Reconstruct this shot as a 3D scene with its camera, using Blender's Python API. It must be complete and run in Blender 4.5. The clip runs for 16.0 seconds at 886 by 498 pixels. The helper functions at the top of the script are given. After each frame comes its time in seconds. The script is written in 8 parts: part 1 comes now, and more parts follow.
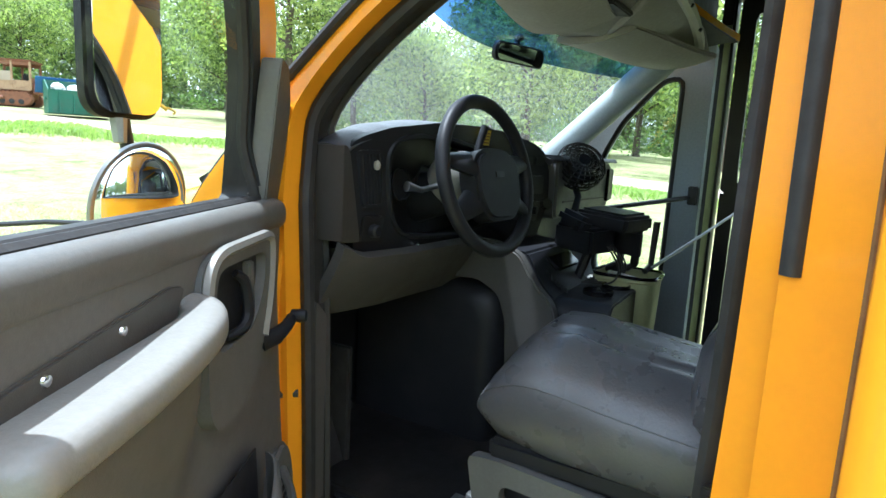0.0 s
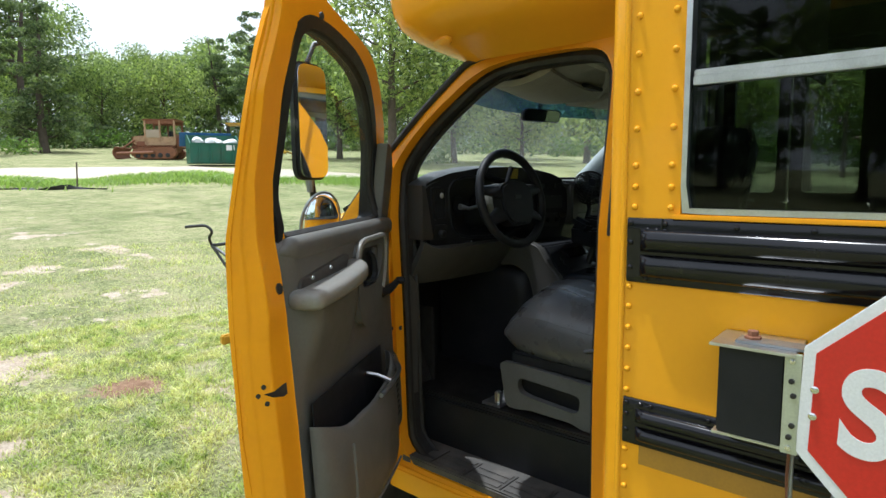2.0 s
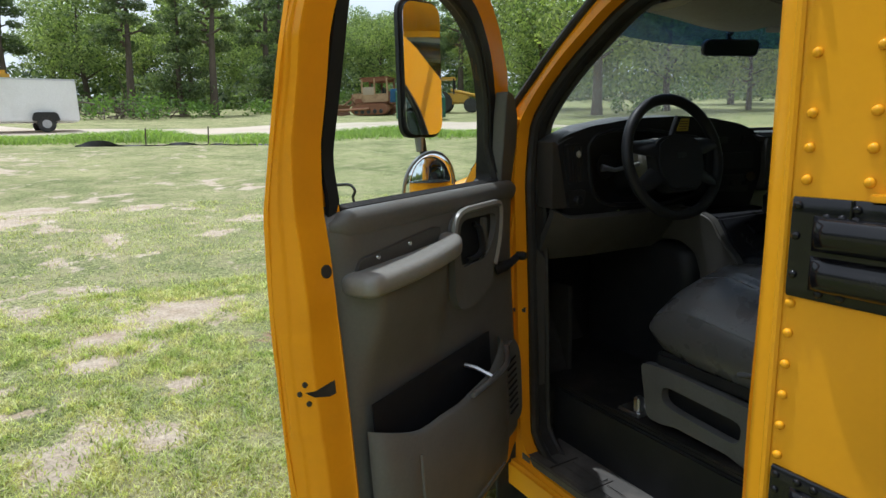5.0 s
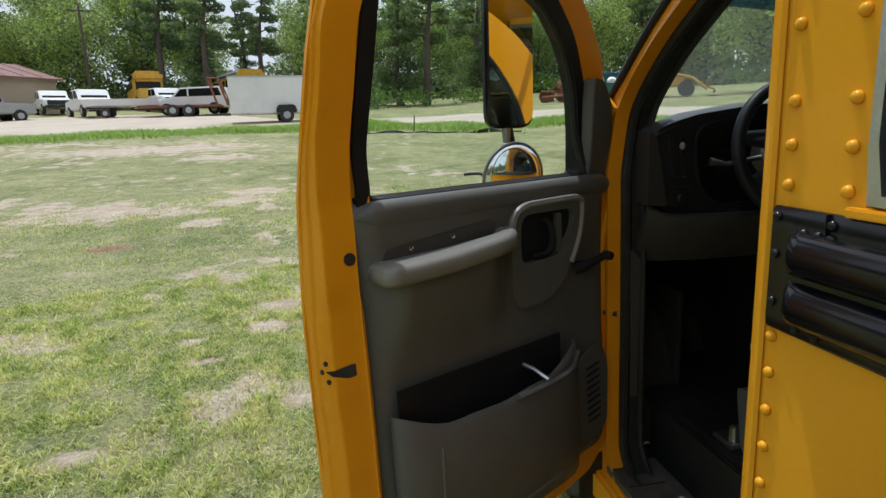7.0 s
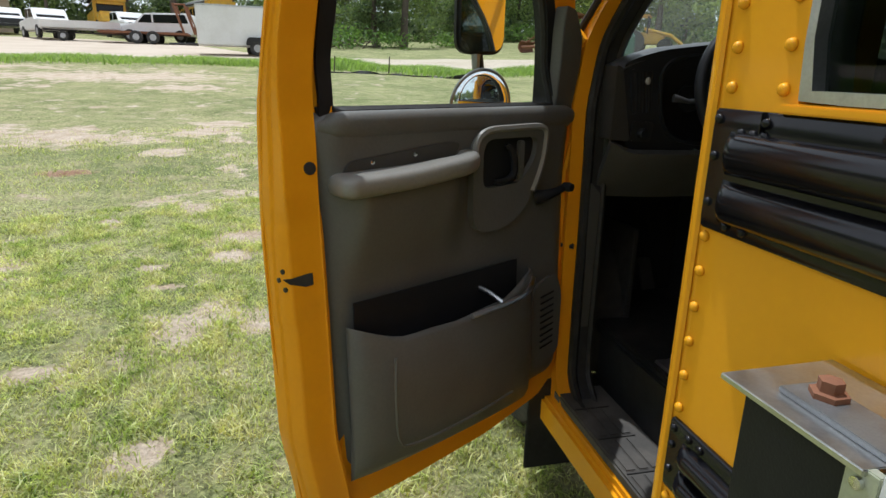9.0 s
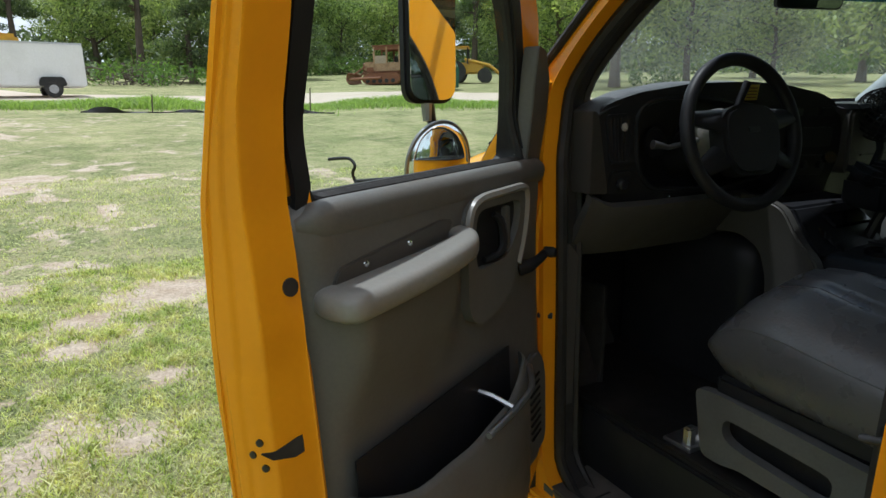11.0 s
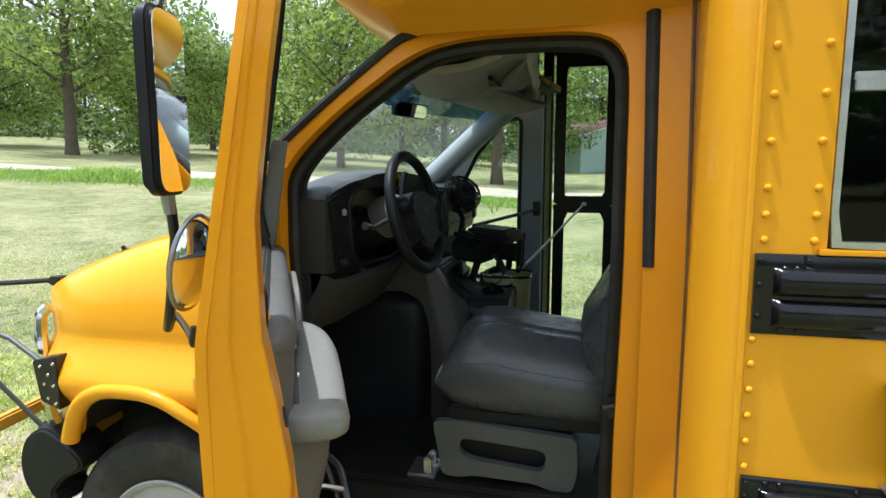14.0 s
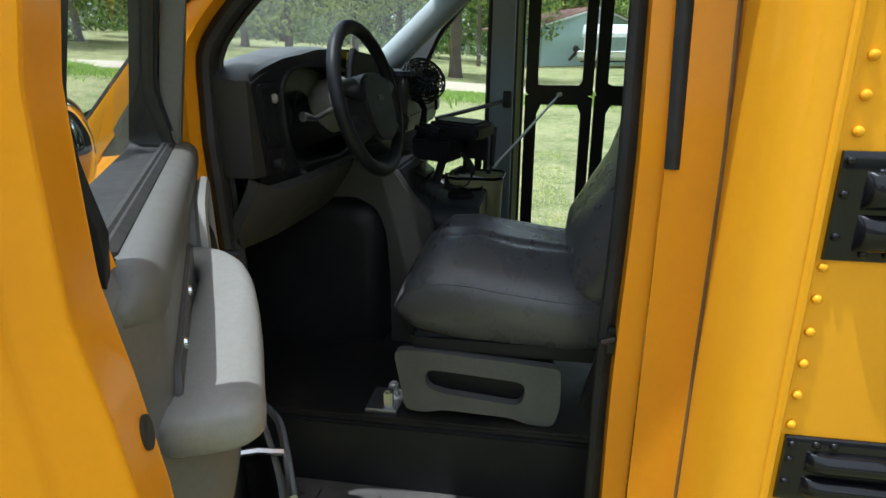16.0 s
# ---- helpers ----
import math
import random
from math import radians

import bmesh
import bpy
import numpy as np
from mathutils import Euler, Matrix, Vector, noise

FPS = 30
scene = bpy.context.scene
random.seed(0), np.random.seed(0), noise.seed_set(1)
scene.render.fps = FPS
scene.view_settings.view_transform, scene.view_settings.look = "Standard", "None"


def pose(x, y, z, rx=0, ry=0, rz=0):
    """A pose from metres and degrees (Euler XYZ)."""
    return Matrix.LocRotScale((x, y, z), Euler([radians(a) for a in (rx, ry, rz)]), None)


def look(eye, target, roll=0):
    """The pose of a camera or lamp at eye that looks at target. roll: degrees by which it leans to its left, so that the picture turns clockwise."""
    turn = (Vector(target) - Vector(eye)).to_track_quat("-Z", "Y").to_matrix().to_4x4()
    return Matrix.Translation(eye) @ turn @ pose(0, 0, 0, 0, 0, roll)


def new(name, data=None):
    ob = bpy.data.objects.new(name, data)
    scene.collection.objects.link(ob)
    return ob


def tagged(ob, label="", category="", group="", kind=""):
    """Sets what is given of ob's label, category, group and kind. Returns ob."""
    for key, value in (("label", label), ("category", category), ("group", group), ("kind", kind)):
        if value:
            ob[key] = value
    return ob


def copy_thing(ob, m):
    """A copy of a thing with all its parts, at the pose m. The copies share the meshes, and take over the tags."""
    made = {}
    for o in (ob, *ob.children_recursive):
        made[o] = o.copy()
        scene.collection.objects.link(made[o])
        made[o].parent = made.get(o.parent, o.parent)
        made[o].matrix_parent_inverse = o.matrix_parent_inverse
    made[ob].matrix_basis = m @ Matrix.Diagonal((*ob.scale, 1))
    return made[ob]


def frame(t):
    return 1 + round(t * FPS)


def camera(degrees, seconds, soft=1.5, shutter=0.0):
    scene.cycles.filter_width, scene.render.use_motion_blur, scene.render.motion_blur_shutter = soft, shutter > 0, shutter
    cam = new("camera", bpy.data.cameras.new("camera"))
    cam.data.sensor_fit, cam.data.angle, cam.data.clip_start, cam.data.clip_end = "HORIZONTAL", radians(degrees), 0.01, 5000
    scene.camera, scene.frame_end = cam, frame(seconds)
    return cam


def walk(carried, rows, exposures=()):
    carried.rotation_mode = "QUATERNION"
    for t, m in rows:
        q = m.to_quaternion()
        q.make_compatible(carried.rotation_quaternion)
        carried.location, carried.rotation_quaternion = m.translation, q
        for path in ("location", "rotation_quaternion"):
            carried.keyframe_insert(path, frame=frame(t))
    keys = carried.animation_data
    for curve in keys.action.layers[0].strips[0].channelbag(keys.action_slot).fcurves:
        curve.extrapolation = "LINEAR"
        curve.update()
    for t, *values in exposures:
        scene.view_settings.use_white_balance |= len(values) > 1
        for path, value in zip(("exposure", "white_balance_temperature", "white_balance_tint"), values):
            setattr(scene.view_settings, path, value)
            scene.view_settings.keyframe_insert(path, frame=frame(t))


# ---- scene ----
cam = camera(72.9, 16.0)
PATH = [
    (0, (0.003, 0.037, 1.493), (1.703, 1.042, 1.18), 3.0),
    (0.5, (-0.173, -0.15, 1.531), (1.439, 1.007, 1.281), -0.3),
    (1, (-0.415, -0.273, 1.539), (1.22, 0.855, 1.307), -0.9),
    (1.5, (-0.592, -0.457, 1.546), (0.979, 0.767, 1.366), -0.2),
    (2, (-0.722, -0.71, 1.531), (0.781, 0.587, 1.295), -0.6),
    (2.5, (-0.894, -0.82, 1.524), (0.6, 0.483, 1.259), -1.9),
    (3, (-0.973, -0.873, 1.524), (0.529, 0.422, 1.27), -2.0),
    (3.5, (-0.914, -0.871, 1.526), (0.581, 0.428, 1.252), -2.4),
    (4, (-0.693, -0.837, 1.529), (0.604, 0.663, 1.267), -1.6),
    (4.5, (-0.463, -0.756, 1.508), (0.708, 0.818, 1.117), -1.4),
    (5, (-0.268, -0.631, 1.54), (0.706, 1.074, 1.161), -1.6),
    (5.2, (-0.194, -0.626, 1.555), (0.657, 1.159, 1.255), -2.3),
    (7.3, (0.109, -0.768, 1.531), (0.442, 1.149, 1.07), -1.7),
    (7.5, (0.108, -0.776, 1.507), (0.439, 1.118, 0.959), -1.2),
    (8, (0.11, -0.785, 1.459), (0.427, 1.048, 0.724), -1.9),
    (8.5, (0.12, -0.782, 1.421), (0.416, 0.991, 0.544), -2.8),
    (9, (0.121, -0.789, 1.468), (0.56, 1.08, 0.905), 1.3),
    (9.2, (0.116, -0.791, 1.492), (0.559, 1.103, 1.026), 1.7),
    (11.3, (-0.092, -0.124, 1.54), (1.009, 1.476, 1.064), -2.9),
    (11.5, (-0.052, 0.014, 1.552), (1.194, 1.507, 1.083), -3.7),
    (11.7, (-0.034, 0.147, 1.521), (1.42, 1.44, 1.06), -1.2),
    (12, (-0.046, 0.244, 1.53), (1.667, 1.121, 0.988), -1.4),
    (12.5, (-0.196, 0.335, 1.572), (1.71, 0.715, 1.1), 0.2),
    (13, (-0.333, 0.309, 1.579), (1.599, 0.656, 1.199), -1.0),
    (13.5, (-0.471, 0.229, 1.594), (1.472, 0.614, 1.313), -0.0),
    (14, (-0.57, 0.187, 1.589), (1.36, 0.642, 1.324), -0.1),
    (14.5, (-0.574, 0.177, 1.567), (1.333, 0.661, 1.211), -0.5),
    (15, (-0.555, 0.158, 1.531), (1.318, 0.653, 1.032), -0.6),
    (15.5, (-0.442, 0.186, 1.497), (1.373, 0.672, 0.813), -0.7),
    (15.6, (-0.408, 0.189, 1.501), (1.414, 0.645, 0.814), -0.4),
    (16, (-0.24, 0.272, 1.543), (1.645, 0.575, 0.947), 0.3),
]
EXPOSURES = [(0.0, 1.25, 5230, 7), (0.5, 1.15, 5180, 7), (1.0, 0.75, 5280, 7), (1.5, 0.35, 5600, 8), (2.0, 0.0, 5650, 8), (3.0, -0.27, 5650, 8), (4.0, -0.38, 5650, 8), (5.0, -0.42, 5700, 8), (7.5, -0.80, 5750, 8), (8.0, -0.67, 5800, 8), (8.5, -0.55, 5800, 8), (9.0, -0.50, 5850, 9), (11.3, -0.4, 5700, 8), (11.5, -0.3, 5700, 8), (12.0, 0.48, 5300, 6), (12.5, 0.72, 5200, 6), (13.0, 0.6, 5300, 7), (14.0, 0.12, 5600, 8), (14.5, -0.06, 5700, 8), (15.5, -0.08, 5750, 7), (16.0, 0.17, 5600, 7)]
walk(cam, [(t, look(eye, target, roll)) for t, eye, target, roll in PATH], EXPOSURES)


# ---- light ----
SUN = Vector((-0.095, 0.25, 1.0)).normalized()
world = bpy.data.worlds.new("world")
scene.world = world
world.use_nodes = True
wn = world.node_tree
sky = wn.nodes.new("ShaderNodeTexSky")
sky.sky_type, sky.sun_disc = "NISHITA", False
sky.sun_elevation = math.asin(SUN.z)
sky.sun_rotation = math.atan2(SUN.x, SUN.y)
sky.air_density, sky.dust_density, sky.ozone_density = 1.0, 2.2, 1.0
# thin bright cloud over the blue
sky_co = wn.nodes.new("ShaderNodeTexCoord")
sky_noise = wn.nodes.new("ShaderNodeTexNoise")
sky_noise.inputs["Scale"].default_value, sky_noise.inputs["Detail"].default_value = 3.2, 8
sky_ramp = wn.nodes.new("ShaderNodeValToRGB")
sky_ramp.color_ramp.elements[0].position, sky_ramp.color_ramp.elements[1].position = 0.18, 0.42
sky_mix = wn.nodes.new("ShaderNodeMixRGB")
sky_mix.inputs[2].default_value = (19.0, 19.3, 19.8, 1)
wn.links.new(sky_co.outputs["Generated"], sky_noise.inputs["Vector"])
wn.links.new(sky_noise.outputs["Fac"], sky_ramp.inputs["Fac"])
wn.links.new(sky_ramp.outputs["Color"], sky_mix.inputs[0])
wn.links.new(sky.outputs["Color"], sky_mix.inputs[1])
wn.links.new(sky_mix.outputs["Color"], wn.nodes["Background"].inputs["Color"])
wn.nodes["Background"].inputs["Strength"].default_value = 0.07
sun = new("sun", bpy.data.lights.new("sun", "SUN"))
sun.data.energy, sun.data.angle, sun.data.color = 5.0, radians(0.53), (1.0, 0.96, 0.89)
sun.matrix_world = look(SUN * 60, (0, 0, 0))


# ---- materials ----
def node_mat(name):
    m = bpy.data.materials.new(name)
    m.use_nodes = True
    return m, m.node_tree, m.node_tree.nodes["Principled BSDF"]


def noise_tex(nt, scale, detail=4, coords="Object", rough=0.55):
    co = nt.nodes.new("ShaderNodeTexCoord")
    n = nt.nodes.new("ShaderNodeTexNoise")
    n.inputs["Scale"].default_value, n.inputs["Detail"].default_value = scale, detail
    n.inputs["Roughness"].default_value = rough
    nt.links.new(co.outputs[coords], n.inputs["Vector"])
    return n.outputs["Fac"]


def ramp(nt, fac, lo, hi, c0, c1):
    r = nt.nodes.new("ShaderNodeValToRGB")
    e = r.color_ramp.elements
    e[0].position, e[1].position = lo, hi
    e[0].color, e[1].color = (*c0, 1), (*c1, 1)
    nt.links.new(fac, r.inputs["Fac"])
    return r.outputs["Color"]


def mix(nt, fac, a, b, blend="MIX"):
    n = nt.nodes.new("ShaderNodeMixRGB")
    n.blend_type = blend
    for sock, v in ((n.inputs[0], fac), (n.inputs[1], a), (n.inputs[2], b)):
        if isinstance(v, bpy.types.NodeSocket):
            nt.links.new(v, sock)
        elif isinstance(v, tuple):
            sock.default_value = (*v, 1)
        else:
            sock.default_value = v
    return n.outputs["Color"]


def bump(nt, bsdf, height, strength, dist=0.002):
    b = nt.nodes.new("ShaderNodeBump")
    b.inputs["Strength"].default_value, b.inputs["Distance"].default_value = strength, dist
    nt.links.new(height, b.inputs["Height"])
    nt.links.new(b.outputs["Normal"], bsdf.inputs["Normal"])


def surface(name, colour, rough=0.5, metal=0.0, dirt=(), dirt_scale=5, amount=0.35, grain=0, grain_strength=0.2, coat=0.0, wave=0.0, spec=0.5, vary=1.0):
    """A plain surface with two scales of variation: soft stains of the colour dirt, fine grain and optional broad waviness."""
    m, nt, b = node_mat(name)
    d = dirt or tuple(0.72 * c for c in colour)
    stain = ramp(nt, noise_tex(nt, dirt_scale, 7), 0.46, 0.72, (0, 0, 0), (amount, amount, amount))
    fine = ramp(nt, noise_tex(nt, dirt_scale * 22, 4), 0.3, 0.75, tuple((1 - 0.1 * vary) * c for c in colour), tuple(min(1, (1 + 0.06 * vary) * c) for c in colour))
    col = mix(nt, stain, fine, d)
    nt.links.new(col, b.inputs["Base Color"])
    rr = nt.nodes.new("ShaderNodeMapRange")
    rr.inputs["To Min"].default_value, rr.inputs["To Max"].default_value = max(0.02, rough * 0.75), min(1, rough * 1.35)
    nt.links.new(noise_tex(nt, dirt_scale * 3, 5), rr.inputs["Value"])
    nt.links.new(rr.outputs[0], b.inputs["Roughness"])
    b.inputs["Metallic"].default_value = metal
    b.inputs["Specular IOR Level"].default_value = spec
    b.inputs["Coat Weight"].default_value, b.inputs["Coat Roughness"].default_value = coat, 0.06
    if grain:
        bump(nt, b, noise_tex(nt, grain, 3), grain_strength, 0.0015)
    elif wave:
        bump(nt, b, noise_tex(nt, 7, 2), wave, 0.01)
    return m


def glass_mat(name, tint, rough=0.0, film=0.0, film_scale=4.0, gloss=1.0):
    """Thin clear glass: it lets light straight through, mirrors more at a glancing angle, and may carry a dusty film."""
    m, nt, b = node_mat(name)
    out = nt.nodes["Material Output"]
    tr = nt.nodes.new("ShaderNodeBsdfTransparent")
    tr.inputs["Color"].default_value = (*tint, 1)
    gl = nt.nodes.new("ShaderNodeBsdfGlossy")
    gl.inputs["Roughness"].default_value = rough
    lw = nt.nodes.new("ShaderNodeLayerWeight")
    lw.inputs["Blend"].default_value = 0.5
    pw = nt.nodes.new("ShaderNodeMath")
    pw.operation = "POWER"
    pw.inputs[1].default_value = 5.0
    ad = nt.nodes.new("ShaderNodeMath")
    ad.operation = "MULTIPLY_ADD"
    ad.inputs[1].default_value, ad.inputs[2].default_value = 0.85 * gloss, 0.05 * gloss
    ms = nt.nodes.new("ShaderNodeMixShader")
    nt.links.new(lw.outputs["Facing"], pw.inputs[0])
    nt.links.new(pw.outputs[0], ad.inputs[0])
    nt.links.new(ad.outputs[0], ms.inputs[0])
    nt.links.new(tr.outputs[0], ms.inputs[1])
    nt.links.new(gl.outputs[0], ms.inputs[2])
    last = ms.outputs[0]
    if film:
        df = nt.nodes.new("ShaderNodeBsdfTranslucent")
        df.inputs["Color"].default_value = (0.8, 0.8, 0.76, 1)
        m2 = nt.nodes.new("ShaderNodeMixShader")
        nt.links.new(ramp(nt, noise_tex(nt, film_scale, 6), 0.35, 0.8, (film * 0.3,) * 3, (film,) * 3), m2.inputs[0])
        nt.links.new(last, m2.inputs[1])
        nt.links.new(df.outputs[0], m2.inputs[2])
        last = m2.outputs[0]
    nt.links.new(last, out.inputs["Surface"])
    return m


YELLOW = surface("bus_yellow", (0.82, 0.375, 0.010), 0.20, dirt=(0.62, 0.30, 0.045), dirt_scale=2.2, amount=0.16, coat=0.10, spec=0.20, wave=0.035, vary=0.15)
JAMB = surface("jamb_yellow", (0.80, 0.325, 0.004), 0.2, dirt=(0.5, 0.21, 0.03), dirt_scale=4, amount=0.25, coat=0.08, spec=0.14, wave=0.04, vary=0.2)
BLACK_PAINT = surface("gloss_black", (0.006, 0.006, 0.008), 0.15, dirt=(0.03, 0.028, 0.026), dirt_scale=11, amount=0.2, coat=0.0, spec=0.36, wave=0.02)
BLACK_METAL = surface("satin_black_metal", (0.012, 0.012, 0.0135), 0.36, dirt=(0.035, 0.03, 0.028), dirt_scale=9, amount=0.4)
SEALANT = surface("brown_sealant", (0.22, 0.11, 0.04), 0.7, dirt=(0.08, 0.045, 0.02), dirt_scale=14, amount=0.6)
# the taupe plastic again, its colour darkened for the shade inside the cab
SHADED_TRIM = surface("shaded_taupe_plastic", (0.056, 0.054, 0.049), 0.5, dirt=(0.06, 0.056, 0.05), dirt_scale=6, amount=0.45, grain=420, grain_strength=0.25)
HUB_RUST = surface("dark_hub_rust", (0.085, 0.042, 0.025), 0.8, dirt=(0.04, 0.025, 0.018), dirt_scale=14, amount=0.6)
OLD_PAINT = surface("sun_bleached_rust", (0.40, 0.26, 0.15), 0.85, dirt=(0.14, 0.07, 0.04), dirt_scale=3, amount=0.6)
DASH_END = surface("worn_brown_plastic", (0.040, 0.037, 0.033), 0.42, dirt=(0.055, 0.050, 0.045), dirt_scale=5, amount=0.5, grain=420, grain_strength=0.25)
DUSTY_MAT = surface("dusty_step_mat", (0.06, 0.057, 0.053), 0.75, dirt=(0.17, 0.15, 0.13), dirt_scale=7, amount=0.5, grain=140, grain_strength=0.4)
PEDESTAL = surface("grey_seat_plastic", (0.105, 0.108, 0.106), 0.5, dirt=(0.05, 0.05, 0.047), dirt_scale=6, amount=0.5, grain=380)
RUBBER = surface("black_rubber", (0.015, 0.015, 0.015), 0.62, dirt=(0.05, 0.048, 0.045), dirt_scale=14, amount=0.4, grain=180)
TYRE = surface("tyre_rubber", (0.022, 0.022, 0.022), 0.75, dirt=(0.10, 0.09, 0.075), dirt_scale=9, amount=0.5, grain=120)
TRIM = surface("taupe_plastic", (0.110, 0.110, 0.102), 0.46, dirt=(0.085, 0.078, 0.066), dirt_scale=6, amount=0.45, grain=420, grain_strength=0.25)
TRIM_LIGHT = surface("worn_taupe_vinyl", (0.215, 0.212, 0.195), 0.36, dirt=(0.19, 0.18, 0.16), dirt_scale=5, amount=0.5, grain=260, grain_strength=0.2)
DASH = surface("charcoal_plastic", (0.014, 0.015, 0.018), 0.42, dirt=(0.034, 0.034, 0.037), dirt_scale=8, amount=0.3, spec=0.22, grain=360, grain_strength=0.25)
DASH_TOP = surface("grey_dash_pad", (0.055, 0.058, 0.064), 0.42, dirt=(0.085, 0.085, 0.085), dirt_scale=6, amount=0.4, grain=300, grain_strength=0.3)
GREY_TRIM = surface("grey_plastic", (0.36, 0.41, 0.43), 0.5, dirt=(0.30, 0.335, 0.35), dirt_scale=5, amount=0.4, grain=380)
LEATHER = surface("grey_leather", (0.078, 0.078, 0.083), 0.27, dirt=(0.12, 0.118, 0.117), dirt_scale=5, amount=0.45, grain=150, grain_strength=0.35)
RIB = surface("pale_vinyl_edge", (0.46, 0.44, 0.38), 0.6, dirt=(0.34, 0.32, 0.27), dirt_scale=9, amount=0.5, grain=200)
HEADLINER = surface("headliner_cloth", (0.32, 0.305, 0.275), 0.85, dirt=(0.26, 0.24, 0.21), dirt_scale=4, amount=0.6, grain=300)
FLOOR = surface("dirty_floor_rubber", (0.010, 0.010, 0.010), 0.5, dirt=(0.055, 0.046, 0.037), dirt_scale=6, amount=0.45, grain=90, grain_strength=0.4)
ALU = surface("brushed_aluminium", (0.62, 0.63, 0.64), 0.34, metal=1.0, dirt=(0.36, 0.36, 0.36), dirt_scale=12, amount=0.5)
CHROME = surface("chrome", (0.75, 0.75, 0.76), 0.1, metal=1.0, dirt=(0.45, 0.44, 0.42), dirt_scale=20, amount=0.3)
LUG = surface("rusty_lug_steel", (0.42, 0.34, 0.26), 0.5, metal=0.3, dirt=(0.20, 0.11, 0.06), dirt_scale=40, amount=0.45)
STEEL_GREY = surface("grey_steel_rod", (0.30, 0.31, 0.32), 0.4, metal=0.8, dirt=(0.16, 0.13, 0.11), dirt_scale=20, amount=0.5)
DARK_ROD = surface("grey_painted_rod", (0.06, 0.062, 0.066), 0.45, dirt=(0.10, 0.08, 0.06), dirt_scale=20, amount=0.4)
ZINC = surface("zinc_plate", (0.50, 0.53, 0.42), 0.45, metal=0.5, dirt=(0.33, 0.34, 0.27), dirt_scale=12, amount=0.5)
RUST = surface("rusty_steel", (0.22, 0.09, 0.045), 0.8, dirt=(0.10, 0.05, 0.03), dirt_scale=7, amount=0.6, grain=80)
WHEEL_PAINT = surface("grey_wheel_paint", (0.42, 0.43, 0.45), 0.42, dirt=(0.2, 0.17, 0.14), dirt_scale=8, amount=0.45)
SIGN_RED = surface("stop_red", (0.55, 0.022, 0.012), 0.38, dirt=(0.4, 0.03, 0.02), dirt_scale=6, amount=0.3)
SIGN_WHITE = surface("reflective_white", (0.74, 0.75, 0.76), 0.42, dirt=(0.6, 0.6, 0.6), dirt_scale=9, amount=0.3)
WHITE_PAINT = surface("white_paint", (0.78, 0.78, 0.77), 0.42, dirt=(0.55, 0.54, 0.5), dirt_scale=1.5, amount=0.35)
GREEN_PAINT = surface("dumpster_green", (0.008, 0.10, 0.06), 0.5, dirt=(0.05, 0.07, 0.05), dirt_scale=2, amount=0.5)
TEAL_WALL = surface("pale_teal_siding", (0.50, 0.64, 0.64), 0.7, dirt=(0.43, 0.55, 0.55), dirt_scale=1.5, amount=0.4)
ROOF_RED = surface("maroon_roof", (0.27, 0.145, 0.125), 0.6, dirt=(0.18, 0.10, 0.08), dirt_scale=1.5, amount=0.5)
TAN_WALL = surface("tan_wall", (0.40, 0.32, 0.24), 0.8, dirt=(0.3, 0.24, 0.18), dirt_scale=1.2, amount=0.4)
MACHINE_YELLOW = surface("machine_yellow", (0.62, 0.36, 0.03), 0.5, dirt=(0.3, 0.18, 0.06), dirt_scale=3, amount=0.5)
BLUE_PLASTIC = surface("blue_plastic", (0.03, 0.12, 0.30), 0.45)
STICKER = surface("yellow_sticker", (0.78, 0.62, 0.06), 0.6)
GREEN_BIN = surface("olive_plastic", (0.36, 0.38, 0.18), 0.5, dirt=(0.22, 0.22, 0.1), dirt_scale=9, amount=0.5)
BARK = surface("bark", (0.10, 0.078, 0.058), 0.9, dirt=(0.05, 0.04, 0.03), dirt_scale=3, amount=0.6, grain=12, grain_strength=0.8)
SAND = surface("sandy_track", (0.52, 0.44, 0.35), 0.95, dirt=(0.36, 0.28, 0.2), dirt_scale=0.5, amount=0.5, grain=14, grain_strength=0.4)
SEAT_GREEN = surface("dark_green_vinyl", (0.02, 0.035, 0.03), 0.5, grain=150)
INTERIOR = surface("dull_grey_panel", (0.05, 0.052, 0.05), 0.6)
RED_LENS = surface("red_lens", (0.26, 0.006, 0.008), 0.1, dirt=(0.14, 0.004, 0.005), dirt_scale=40, amount=0.6, coat=0.8, grain=130, grain_strength=0.5)
AMBER_LENS = surface("amber_lens", (0.8, 0.2, 0.01), 0.15, coat=0.6)
GLASS = glass_mat("clear_glass", (0.93, 0.97, 0.95), gloss=0.55)
WINDSHIELD = glass_mat("windshield_glass", (0.92, 0.98, 0.94), film=0.07, film_scale=2.5)
DARK_GLASS = glass_mat("bus_window_glass", (0.34, 0.38, 0.36), gloss=0.4)
MIRROR = node_mat("mirror_glass")[0]
mb = MIRROR.node_tree.nodes["Principled BSDF"]
mb.inputs["Base Color"].default_value, mb.inputs["Metallic"].default_value, mb.inputs["Roughness"].default_value = (0.82, 0.85, 0.86, 1), 1.0, 0.02
BAND = glass_mat("blue_shade_band", (0.10, 0.22, 0.42))


